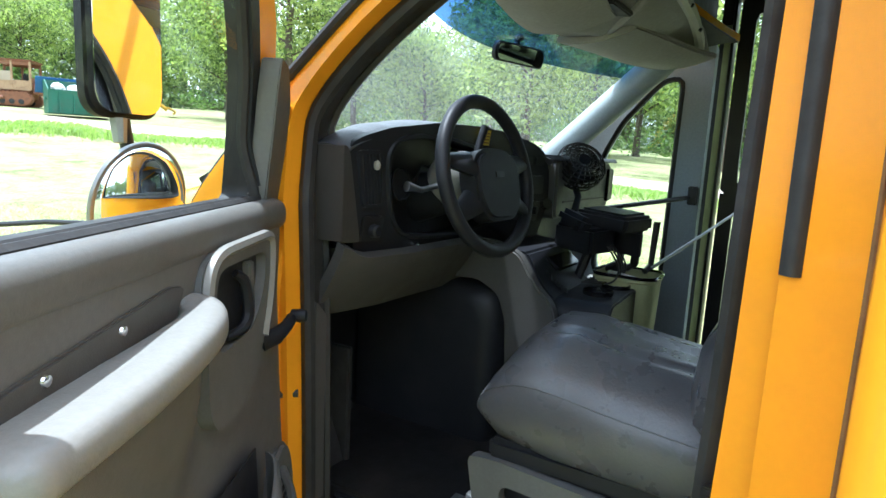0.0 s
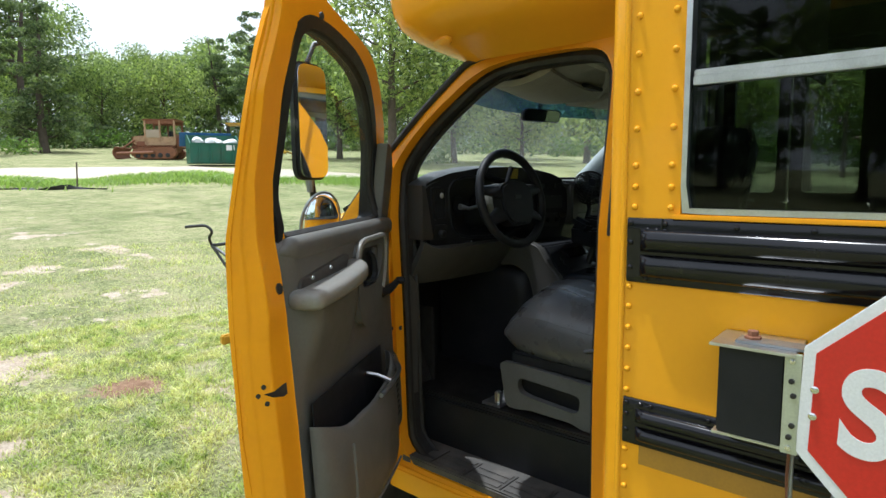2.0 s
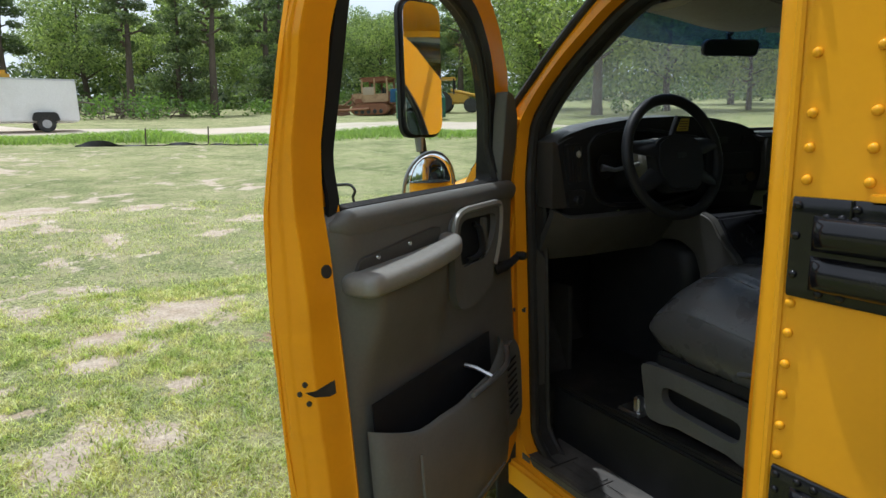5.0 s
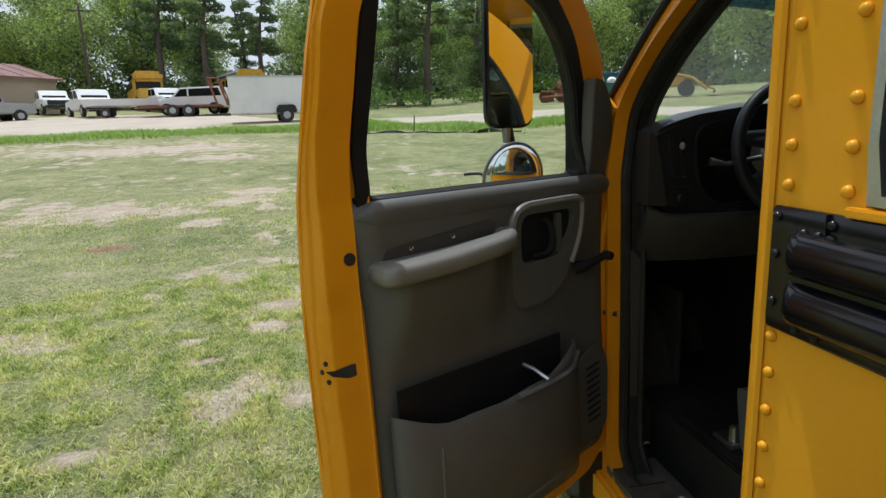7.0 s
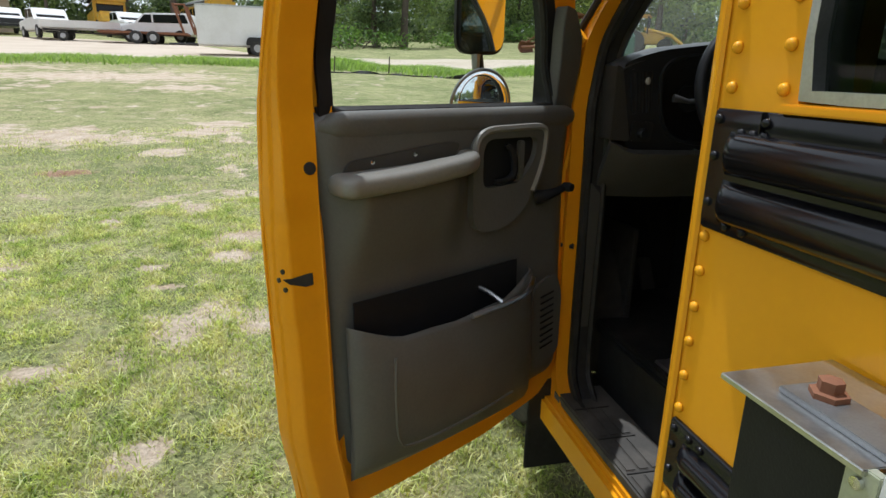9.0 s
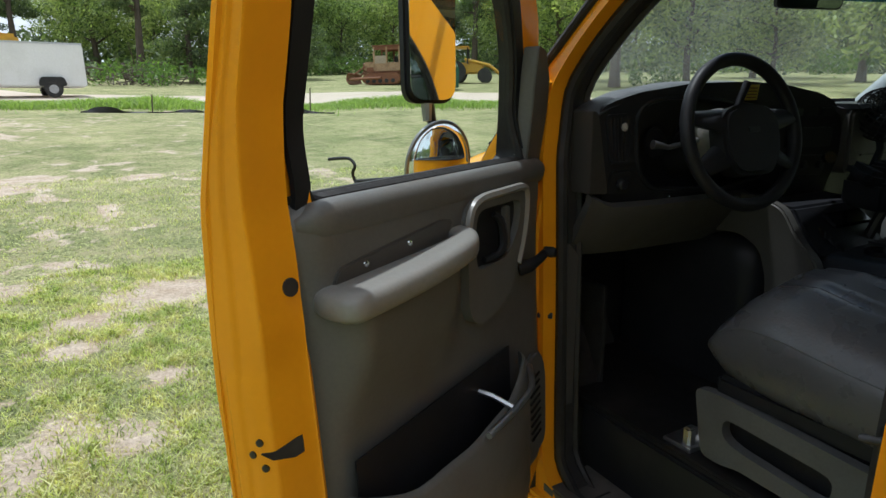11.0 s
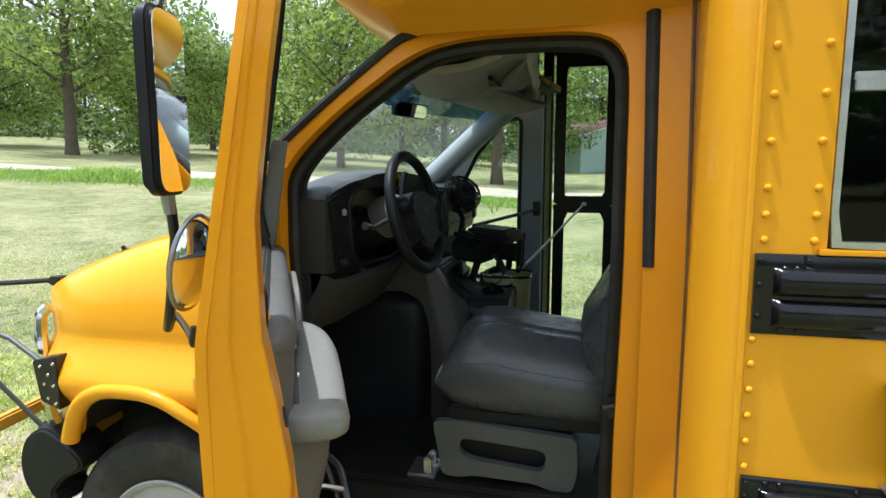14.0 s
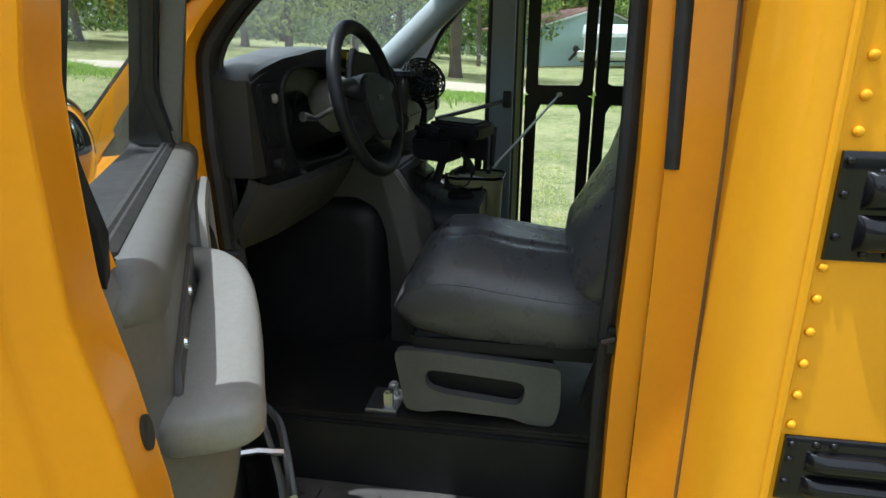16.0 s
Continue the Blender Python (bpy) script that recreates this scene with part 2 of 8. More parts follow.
def leaf_mat(name, dark, light, dry_dark=(), dry_light=()):
    """Leaves or blades, each its own shade; with dry colours, clumps of them are straw."""
    m, nt, b = node_mat(name)
    info = nt.nodes.new("ShaderNodeObjectInfo")
    geo = nt.nodes.new("ShaderNodeNewGeometry")
    col = ramp(nt, geo.outputs["Random Per Island"], 0.0, 1.0, dark, light)
    if dry_dark:
        straw = ramp(nt, geo.outputs["Random Per Island"], 0.0, 1.0, dry_dark, dry_light)
        clump = ramp(nt, noise_tex(nt, 6.5, 6, rough=0.75), 0.40, 0.58, (0, 0, 0), (0.92, 0.92, 0.92))
        col = mix(nt, clump, col, straw)
    shade = ramp(nt, info.outputs["Random"], 0.0, 1.0, (0.72, 0.78, 0.8), (1.12, 1.06, 0.9))
    nt.links.new(mix(nt, 1.0, col, shade, "MULTIPLY"), b.inputs["Base Color"])
    b.inputs["Roughness"].default_value = 0.55
    b.inputs["Transmission Weight"].default_value = 0.0
    b.inputs["Subsurface Weight"].default_value = 0.0
    tl = nt.nodes.new("ShaderNodeBsdfTranslucent")
    nt.links.new(mix(nt, 1.0, col, (1.5, 1.7, 0.7), "MULTIPLY"), tl.inputs["Color"])
    ms = nt.nodes.new("ShaderNodeMixShader")
    ms.inputs[0].default_value = 0.4
    nt.links.new(b.outputs[0], ms.inputs[1])
    nt.links.new(tl.outputs[0], ms.inputs[2])
    nt.links.new(ms.outputs[0], nt.nodes["Material Output"].inputs["Surface"])
    return m


LEAF = leaf_mat("broad_leaves", (0.05, 0.09, 0.035), (0.40, 0.46, 0.19))
PINE = leaf_mat("pine_needles", (0.04, 0.068, 0.038), (0.19, 0.235, 0.12))
BUSH = leaf_mat("bush_leaves", (0.06, 0.115, 0.03), (0.17, 0.26, 0.07))
VERGE = leaf_mat("verge_grass", (0.15, 0.23, 0.065), (0.36, 0.46, 0.17))
GRASS = leaf_mat("grass_blades", (0.09, 0.15, 0.03), (0.56, 0.62, 0.24), (0.42, 0.36, 0.20), (0.90, 0.85, 0.60))


def ground_mat():
    m, nt, b = node_mat("lawn_and_bare_sand")
    at = nt.nodes.new("ShaderNodeAttribute")
    at.attribute_name = "bare"
    grass = ramp(nt, noise_tex(nt, 0.7, 8), 0.3, 0.7, (0.17, 0.205, 0.085), (0.38, 0.38, 0.20))
    fine = ramp(nt, noise_tex(nt, 32, 6, rough=0.75), 0.34, 0.68, (0.12, 0.15, 0.1), (1.75, 1.7, 1.6))
    grass = mix(nt, 1.0, grass, fine, "MULTIPLY")
    dry = ramp(nt, noise_tex(nt, 3.1, 9, rough=0.7), 0.46, 0.66, (0, 0, 0), (0.7, 0.7, 0.7))
    grass = mix(nt, dry, grass, (0.44, 0.38, 0.23))
    sand = ramp(nt, noise_tex(nt, 5, 7), 0.3, 0.75, (0.46, 0.36, 0.26), (0.66, 0.57, 0.47))
    add = nt.nodes.new("ShaderNodeMath")
    add.operation = "ADD"
    sc = nt.nodes.new("ShaderNodeMath")
    sc.operation = "MULTIPLY_ADD"
    sc.inputs[1].default_value, sc.inputs[2].default_value = 2.2, -1.1
    nt.links.new(noise_tex(nt, 2.6, 10, rough=0.72), sc.inputs[0])
    nt.links.new(at.outputs["Fac"], add.inputs[0])
    nt.links.new(sc.outputs[0], add.inputs[1])
    mask = ramp(nt, add.outputs[0], 0.44, 0.56, (0, 0, 0), (1, 1, 1))
    earth = nt.nodes.new("ShaderNodeAttribute")
    earth.attribute_name = "earth"
    clay = ramp(nt, noise_tex(nt, 9, 7), 0.3, 0.75, (0.22, 0.12, 0.07), (0.40, 0.26, 0.17))
    clod = ramp(nt, noise_tex(nt, 38, 5, rough=0.7), 0.35, 0.68, (0.72, 0.70, 0.68), (1.18, 1.18, 1.18))
    sand = mix(nt, 1.0, mix(nt, earth.outputs["Fac"], sand, clay), clod, "MULTIPLY")
    nt.links.new(mix(nt, mask, grass, sand), b.inputs["Base Color"])
    b.inputs["Roughness"].default_value = 0.95
    b.inputs["Specular IOR Level"].default_value = 0.15
    bump(nt, b, noise_tex(nt, 40, 6, rough=0.7), 0.9, 0.03)
    return m


GROUND = ground_mat()


# ---- building helpers ----
def part(name, bm, material, parent=None, label="", sharp=38):
    """Links a bmesh built in world places as one mesh object under a thing or a part."""
    me = bpy.data.meshes.new(name)
    bmesh.ops.recalc_face_normals(bm, faces=bm.faces)
    bm.to_mesh(me)
    bm.free()
    me.materials.append(material)
    me.shade_smooth()
    me.set_sharp_from_angle(angle=radians(sharp))
    ob = new(name, me)
    if parent:
        ob.parent = parent
        ob.matrix_parent_inverse = BASE.get(parent.name, Matrix()).inverted()
    if label:
        ob["label"] = label
    return ob


BASE = {}


def thing(name, at, label, category, group="", kind=""):
    ob = new(name)
    ob.empty_display_size = 0.2
    ob.location = at
    BASE[ob.name] = Matrix.Translation(at)
    return tagged(ob, label, category, group, kind)


def edges_bevel(bm, w, seg=2, angle=30):
    if w:
        es = [e for e in bm.edges if len(e.link_faces) == 2 and e.calc_face_angle(0) > radians(angle)]
        bmesh.ops.bevel(bm, geom=es, offset=w, segments=seg, affect="EDGES", clamp_overlap=True)
    return bm


def box(c, s, bevel=0.004, turn=None, bm=None):
    out = bmesh.new()
    bmesh.ops.create_cube(out, size=1.0, matrix=Matrix.Diagonal((*s, 1)))
    edges_bevel(out, bevel)
    m = Matrix.Translation(c) @ (turn or Matrix())
    bmesh.ops.transform(out, matrix=m, verts=out.verts)
    return join(bm, out) if bm else out


def join(bm, other):
    me = bpy.data.meshes.new("tmp")
    other.to_mesh(me)
    other.free()
    bm.from_mesh(me)
    bpy.data.meshes.remove(me)
    return bm


def between(x0, x1, y0, y1, z0, z1, bevel=0.004):
    return box(((x0 + x1) / 2, (y0 + y1) / 2, (z0 + z1) / 2), (abs(x1 - x0), abs(y1 - y0), abs(z1 - z0)), bevel)


def prism(pts, axis, a, b, bevel=0.0, seg=2):
    """A polygon in the two other axes, drawn out along axis from a to b."""
    bm = bmesh.new()
    def at(p, d):
        return {"x": (d, p[0], p[1]), "y": (p[0], d, p[1]), "z": (p[0], p[1], d)}[axis]
    lo, hi = [bm.verts.new(at(p, a)) for p in pts], [bm.verts.new(at(p, b)) for p in pts]
    bm.faces.new(lo), bm.faces.new(hi[::-1])
    n = len(pts)
    for i in range(n):
        bm.faces.new((lo[i], hi[i], hi[(i + 1) % n], lo[(i + 1) % n]))
    bmesh.ops.recalc_face_normals(bm, faces=bm.faces)
    return edges_bevel(bm, bevel, seg)


def loft(rings, close=True, caps=True):
    """Skins rings of points of equal count."""
    bm = bmesh.new()
    vs = [[bm.verts.new(p) for p in r] for r in rings]
    n = len(rings[0])
    for a, b in zip(vs, vs[1:]):
        for i in range(n if close else n - 1):
            j = (i + 1) % n
            bm.faces.new((a[i], a[j], b[j], b[i]))
    if caps and close:
        bm.faces.new(vs[0][::-1]), bm.faces.new(vs[-1])
    bmesh.ops.recalc_face_normals(bm, faces=bm.faces)
    return bm


def tube(path, r, seg=10, closed=False, squash=1.0):
    """A round bar along a path; r may be a list, one for each point."""
    pts = [Vector(p) for p in path]
    n = len(pts)
    rr = r if isinstance(r, (list, tuple)) else [r] * n
    rings, up = [], None
    for i, p in enumerate(pts):
        a = pts[i - 1] if (i or closed) else p
        b = pts[(i + 1) % n] if (i < n - 1 or closed) else p
        t = (b - a).normalized()
        if up is None:
            up = t.orthogonal().normalized()
        up = (up - t * up.dot(t)).normalized()
        side = t.cross(up)
        rings.append([p + rr[i] * (math.cos(k / seg * math.tau) * up + squash * math.sin(k / seg * math.tau) * side) for k in range(seg)])
    if closed:
        bm = bmesh.new()
        vs = [[bm.verts.new(q) for q in ring] for ring in rings]
        for i in range(n):
            # match the twist of the last ring to the first
            a, b = vs[i], vs[(i + 1) % n]
            off = 0
            if i == n - 1:
                off = min(range(seg), key=lambda o: (a[0].co - b[o].co).length)
            for k in range(seg):
                bm.faces.new((a[k], a[(k + 1) % seg], b[(k + 1 + off) % seg], b[(k + off) % seg]))
        return bm
    return loft(rings)


def curve_pts(pts, n=6, closed=False):
    """Catmull-Rom points through pts."""
    p = [Vector(q) for q in pts]
    out, m = [], len(p)
    for i in range(m if closed else m - 1):
        p0, p1, p2, p3 = (p[(i + k) % m] if closed else p[min(max(i + k, 0), m - 1)] for k in (-1, 0, 1, 2))
        for k in range(n):
            t = k / n
            out.append(0.5 * (2 * p1 + (p2 - p0) * t + (2 * p0 - 5 * p1 + 4 * p2 - p3) * t * t + (3 * p1 - p0 - 3 * p2 + p3) * t ** 3))
    if not closed:
        out.append(p[-1])
    return out


def rounded(pts, r, n=5):
    """A closed outline with its corners rounded by r (or a list of radii)."""
    out, m = [], len(pts)
    for i in range(m):
        p, a, b = Vector(pts[i]), Vector(pts[i - 1]), Vector(pts[(i + 1) % m])
        rr = r[i] if isinstance(r, (list, tuple)) else r
        ra, rb = min(rr, (a - p).length * 0.49), min(rr, (b - p).length * 0.49)
        q0, q1 = p + (a - p).normalized() * ra, p + (b - p).normalized() * rb
        for k in range(n + 1):
            t = k / n
            out.append((1 - t) ** 2 * q0 + 2 * t * (1 - t) * p + t * t * q1)
    return [tuple(q) for q in out]


def resample(loop, n):
    p = [Vector(q) for q in loop] + [Vector(loop[0])]
    seg = [(b - a).length for a, b in zip(p, p[1:])]
    total, out, i, run = sum(seg), [], 0, 0.0
    for k in range(n):
        want = total * k / n
        while run + seg[i] < want and i < len(seg) - 1:
            run += seg[i]
            i += 1
        out.append(p[i].lerp(p[i + 1], (want - run) / max(seg[i], 1e-9)))
    return [tuple(q) for q in out]


def match(outer, inner, n=96):
    """Both outlines with n points, each inner point the nearest way in from the outer one by angle."""
    o, q = resample(outer, n), resample(inner, n * 4)
    cx, cy = sum(p[0] for p in inner) / len(inner), sum(p[1] for p in inner) / len(inner)
    def ang(p):
        return math.atan2(p[1] - cy, p[0] - cx)
    picked = []
    for p in o:
        a = ang(p)
        picked.append(min(q, key=lambda s: abs((ang(s) - a + math.pi) % math.tau - math.pi)))
    return o, picked


def hoop(outer, inner, place, d0, d1, n=96):
    """A flat frame between two outlines, from depth d0 to d1; place(u, v, d) gives the point."""
    o, q = match(outer, inner, n)
    bm = bmesh.new()
    rows = [[bm.verts.new(place(p[0], p[1], d)) for p in l] for l, d in ((o, d0), (o, d1), (q, d1), (q, d0))]
    for a, b in zip(rows, rows[1:] + rows[:1]):
        for i in range(n):
            j = (i + 1) % n
            bm.faces.new((a[i], a[j], b[j], b[i]))
    return bm


def sheet(place, nu, nv, thick=0.0):
    """A grid of place(u, v), u and v from 0 to 1."""
    bm = bmesh.new()
    v = [[bm.verts.new(place(i / nu, j / nv)) for j in range(nv + 1)] for i in range(nu + 1)]
    for i in range(nu):
        for j in range(nv):
            bm.faces.new((v[i][j], v[i + 1][j], v[i + 1][j + 1], v[i][j + 1]))
    bmesh.ops.recalc_face_normals(bm, faces=bm.faces)
    if thick:
        bmesh.ops.solidify(bm, geom=bm.faces[:], thickness=thick)
    return bm


def turned(profile, m, seg=32):
    """A profile of (radius, height) turned round the z axis of m."""
    rings = [[m @ Vector((r * math.cos(k / seg * math.tau), r * math.sin(k / seg * math.tau), h)) for k in range(seg)] for r, h in profile]
    return loft(rings)


def facing(at, normal, up=(0, 0, 1)):
    """A frame at a point whose z axis is normal and whose y axis leans to up."""
    z = Vector(normal).normalized()
    x = Vector(up).cross(z).normalized()
    y = z.cross(x)
    return Matrix.Translation(at) @ Matrix((x, y, z)).transposed().to_4x4()


def moved(bm, m):
    bmesh.ops.transform(bm, matrix=m, verts=bm.verts)
    return bm


def smoothstep(a, b, x):
    t = min(1, max(0, (x - a) / (b - a)))
    return t * t * (3 - 2 * t)


# ---- ground, road, distance ----
def rise(x, y):
    """Height of the lawn: level by the bus, then a long gentle slope."""
    z = 0.07 * max(0.0, y - 1.1) + 0.03 * max(0.0, x - 5.0)
    d = math.hypot(x, y)
    if d > 110:
        z *= 110 / d + (1 - 110 / d) * 0.5
    return z


def bare(x, y):
    """How bare of grass the lawn is, by the patches that are worn through."""
    worst = 0.20 + 0.55 * noise.noise((x * 0.9, y * 0.9, 11.0)) + 0.42 * noise.noise((x * 2.9, y * 2.9, 5.0)) if y > 1.3 and x < 3 else 0.0
    for px, py, rx, ry in ((0.22, 4.35, 0.62, 0.50), (0.86, 3.42, 0.34, 0.30), (0.05, 3.02, 0.20, 0.14), (1.45, 7.8, 0.35, 0.25), (-0.35, 4.0, 0.3, 0.2),
                           (-3.1, 8.5, 1.5, 0.85), (-1.35, 8.8, 0.6, 0.5), (-1.1, 9.6, 0.7, 0.4), (0.3, 9.3, 0.55, 0.35), (-2.33, 6.26, 0.34, 0.18), (-1.1, 5.22, 0.22, 0.12), (-1.45, 4.45, 0.22, 0.13),
                           (-0.42, 3.58, 0.36, 0.18), (-0.9, 3.4, 0.2, 0.12), (-0.15, 2.45, 0.18, 0.10), (-1.2, 2.1, 0.22, 0.12), (-0.52, 1.42, 0.13, 0.13), (-0.5, 1.03, 0.10, 0.09), (-0.78, 3.05, 0.2, 0.1),
                           (-1.55, 7.4, 0.5, 0.3), (1.5, 2.35, 0.35, 0.25), (-5.2, 18.0, 4.2, 1.9), (-2.6, 15.2, 1.4, 0.9), (-8.5, 20.5, 3.0, 1.2)):
        worst = max(worst, 0.95 - math.hypot((x - px) / rx, (y - py) / ry) * 0.6)
    return max(0.0, min(1.0, worst))


def clayey(x, y):
    """How red the bare earth is: two patches of clay."""
    return max(0.0, 1.3 - math.hypot((x - 0.86) / 0.42, (y - 3.42) / 0.38), 1.3 - math.hypot((x + 2.33) / 0.45, (y - 6.26) / 0.3))


def spread(lo, hi, near0, near1, step):
    out, v, s = [], near0, step
    while v <= near1 + 1e-6:
        out.append(v)
        v += step
    right, s = near1, step
    while right < hi:
        s *= 1.22
        right += s
        out.append(min(right, hi))
    left, s = near0, step
    while left > lo:
        s *= 1.22
        left -= s
        out.insert(0, max(left, lo))
    return out


def lawn():
    xs, ys = spread(-900, 900, -7.0, 4.0, 0.11), spread(-600, 1200, -2.0, 12.0, 0.11)
    verts, b = [], []
    for y in ys:
        for x in xs:
            near = abs(x) < 14 and -4 < y < 24
            z = rise(x, y) + (0.018 * noise.noise((x * 1.3, y * 1.3, 0)) if near else 0)
            verts.append((x, y, z))
            b.append(bare(x, y) if -18 < x < 5 and -1 < y < 21.5 else 0.0)
    n = len(xs)
    faces = [(j * n + i, j * n + i + 1, (j + 1) * n + i + 1, (j + 1) * n + i) for j in range(len(ys) - 1) for i in range(n - 1)]
    me = bpy.data.meshes.new("ground")
    me.from_pydata(verts, [], faces)
    me.attributes.new("bare", "FLOAT", "POINT").data.foreach_set("value", b)
    me.attributes.new("earth", "FLOAT", "POINT").data.foreach_set("value", [min(1.0, clayey(p[0], p[1])) for p in verts])
    me.materials.append(GROUND)
    me.shade_smooth()
    tagged(new("ground", me), "mown green lawn with worn sandy patches", "lawn", kind="structure")


lawn()

ROAD = ((-60, 29, 60), (-40, 27, 56), (-20, 26.5, 50), (-11, 25.8, 44), (-3, 25, 33), (6, 24.5, 31), (15, 23, 32), (25, 24, 32.5), (33, 23.5, 30.5), (45, 22, 26.5),
        (60, 21, 26), (81, 19.5, 25), (92, 19.5, 25), (110, 20, 26), (130, 22, 30))


def road_at(a):
    for (a0, n0, f0), (a1, n1, f1) in zip(ROAD, ROAD[1:]):
        if a0 <= a <= a1:
            t = smoothstep(a0, a1, a)
            return n0 + (n1 - n0) * t, f0 + (f1 - f0) * t
    return 25, 30


def dirt_road():
    def place(u, v):
        a = -60 + 190 * u
        n, f = road_at(a)
        n, f = n + 0.5 * noise.noise((a * 0.4, 1, 0)), f + 0.6 * noise.noise((a * 0.4, 9, 0))
        r = n + (f - n) * v
        x, y = r * math.sin(radians(a)), r * math.cos(radians(a))
        return (x, y, rise(x, y) + 0.05 - 0.06 * (abs(v - 0.5) * 2) ** 6)
    tagged(part("road", sheet(place, 240, 8), SAND), "pale sandy dirt road across the grass", "road", kind="structure")


dirt_road()


def blades(name, label, count, place, size, material, seed):
    """One mesh of many single grass blades."""
    rng = np.random.default_rng(seed)
    x, y, keep_h = place(rng, count)
    z = np.array([rise(a, b) for a, b in zip(x, y)])
    n = len(x)
    ang, lean = rng.uniform(0, 2 * np.pi, n), rng.normal(0, 0.75, (n, 2))
    h = size * rng.uniform(0.5, 1.35, n) * keep_h
    w = h * rng.uniform(0.05, 0.10, n) + 0.0012
    base = np.stack([x, y, z - 0.006], 1)
    side = np.stack([np.cos(ang), np.sin(ang), 0 * ang], 1) * w[:, None]
    mid = base + np.stack([lean[:, 0] * h * 0.35, lean[:, 1] * h * 0.35, h * 0.6], 1)
    tip = base + np.stack([lean[:, 0] * h * 1.1, lean[:, 1] * h * 1.1, h], 1)
    verts = np.stack([base - side, base + side, mid + side * 0.7, mid - side * 0.7, tip], 1).reshape(-1, 3)
    i = np.arange(n) * 5
    faces = [f for k in i for f in ((k, k + 1, k + 2, k + 3), (k + 3, k + 2, k + 4))]
    me = bpy.data.meshes.new(name)
    me.from_pydata(verts.tolist(), [], faces)
    me.materials.append(material)
    tagged(new(name, me), label, "grass", kind="stuff")


def near_lawn(rng, count):
    r = 0.2 + 9.5 * rng.random(count) ** 0.75
    a = rng.uniform(-1.15, 1.9, count)
    x, y = 0.1 + r * np.sin(a), -0.2 + r * np.cos(a)
    tuft = np.array([noise.noise((p * 2.2, q * 2.2, 3.0)) for p, q in zip(x, y)])
    b = np.array([bare(p, q) for p, q in zip(x, y)])
    ok = (rng.random(count) < np.clip(0.75 + 0.6 * tuft, 0.2, 1)) & (b < 0.5 + 0.35 * rng.random(count)) & ~((x > 0.62) & (y < -0.05))
    return x[ok], y[ok], (0.85 + 0.5 * np.clip(tuft, -0.5, 1) + 0.05 * r)[ok]


def verge(rng, count):
    a = rng.uniform(-55, 110, count)
    r = np.array([road_at(v)[0] for v in a]) - np.abs(rng.normal(0, 1.1, count)) + 0.2
    x, y = r * np.sin(np.radians(a)), r * np.cos(np.radians(a))
    t = np.array([noise.noise((p * 0.35, q * 0.35, 7.0)) for p, q in zip(x, y)])
    return x, y, 0.6 + 1.1 * np.clip(t + 0.25, 0, 1)


blades("grass", "short patchy mown grass with dry tips", 150000, near_lawn, 0.026, GRASS, 4)
def close_lawn(rng, count):
    r = 0.8 + 4.6 * rng.random(count) ** 0.6
    a = rng.uniform(-0.95, 0.75, count)
    x, y = 0.1 + r * np.sin(a), -0.3 + r * np.cos(a)
    b = np.array([bare(p, q) for p, q in zip(x, y)])
    tuft = np.array([noise.noise((p * 4.2, q * 4.2, 9.0)) for p, q in zip(x, y)])
    ok = (rng.random(count) < np.clip(0.68 + 1.1 * tuft, 0.12, 1)) & (b < 0.4 + 0.35 * rng.random(count)) & ~((x > 0.62) & (y < 0.9))
    return x[ok], y[ok], (0.9 + 0.6 * np.clip(tuft, -0.5, 1))[ok]


blades("grass", "thick tufts of mown grass with straw-coloured tips", 260000, close_lawn, 0.034, GRASS, 14)
blades("tall_grass", "tall unmown green grass along the road", 65000, verge, 0.22, VERGE, 5)


# ---- trees ----
def leaf_cloud(blobs, count, size, rng, droop=0.0):
    """Leaf sprays scattered through a set of (centre, radii) blobs, most of them near the surface."""
    vol = np.array([b[1][0] * b[1][1] * b[1][2] for b in blobs])
    pick = rng.choice(len(blobs), count, p=vol ** 0.75 / (vol ** 0.75).sum())
    d = rng.normal(size=(count, 3))
    d /= np.linalg.norm(d, axis=1)[:, None]
    rad = rng.random(count) ** 0.3
    c = np.array([blobs[k][0] for k in pick]) + d * rad[:, None] * np.array([blobs[k][1] for k in pick])
    c[:, 2] -= droop * rng.random(count)
    a = rng.normal(size=(count, 3)) + 0.7 * d
    a /= np.linalg.norm(a, axis=1)[:, None]
    u = np.cross(a, rng.normal(size=(count, 3)))
    u /= np.linalg.norm(u, axis=1)[:, None]
    v = np.cross(a, u)
    s = size * rng.uniform(0.5, 1.3, count)[:, None]
    q = np.stack([c - u * s, c + v * s * 0.45 - u * s * 0.2, c + u * s, c - v * s * 0.45 + u * s * 0.25], 1).reshape(-1, 3)
    return q


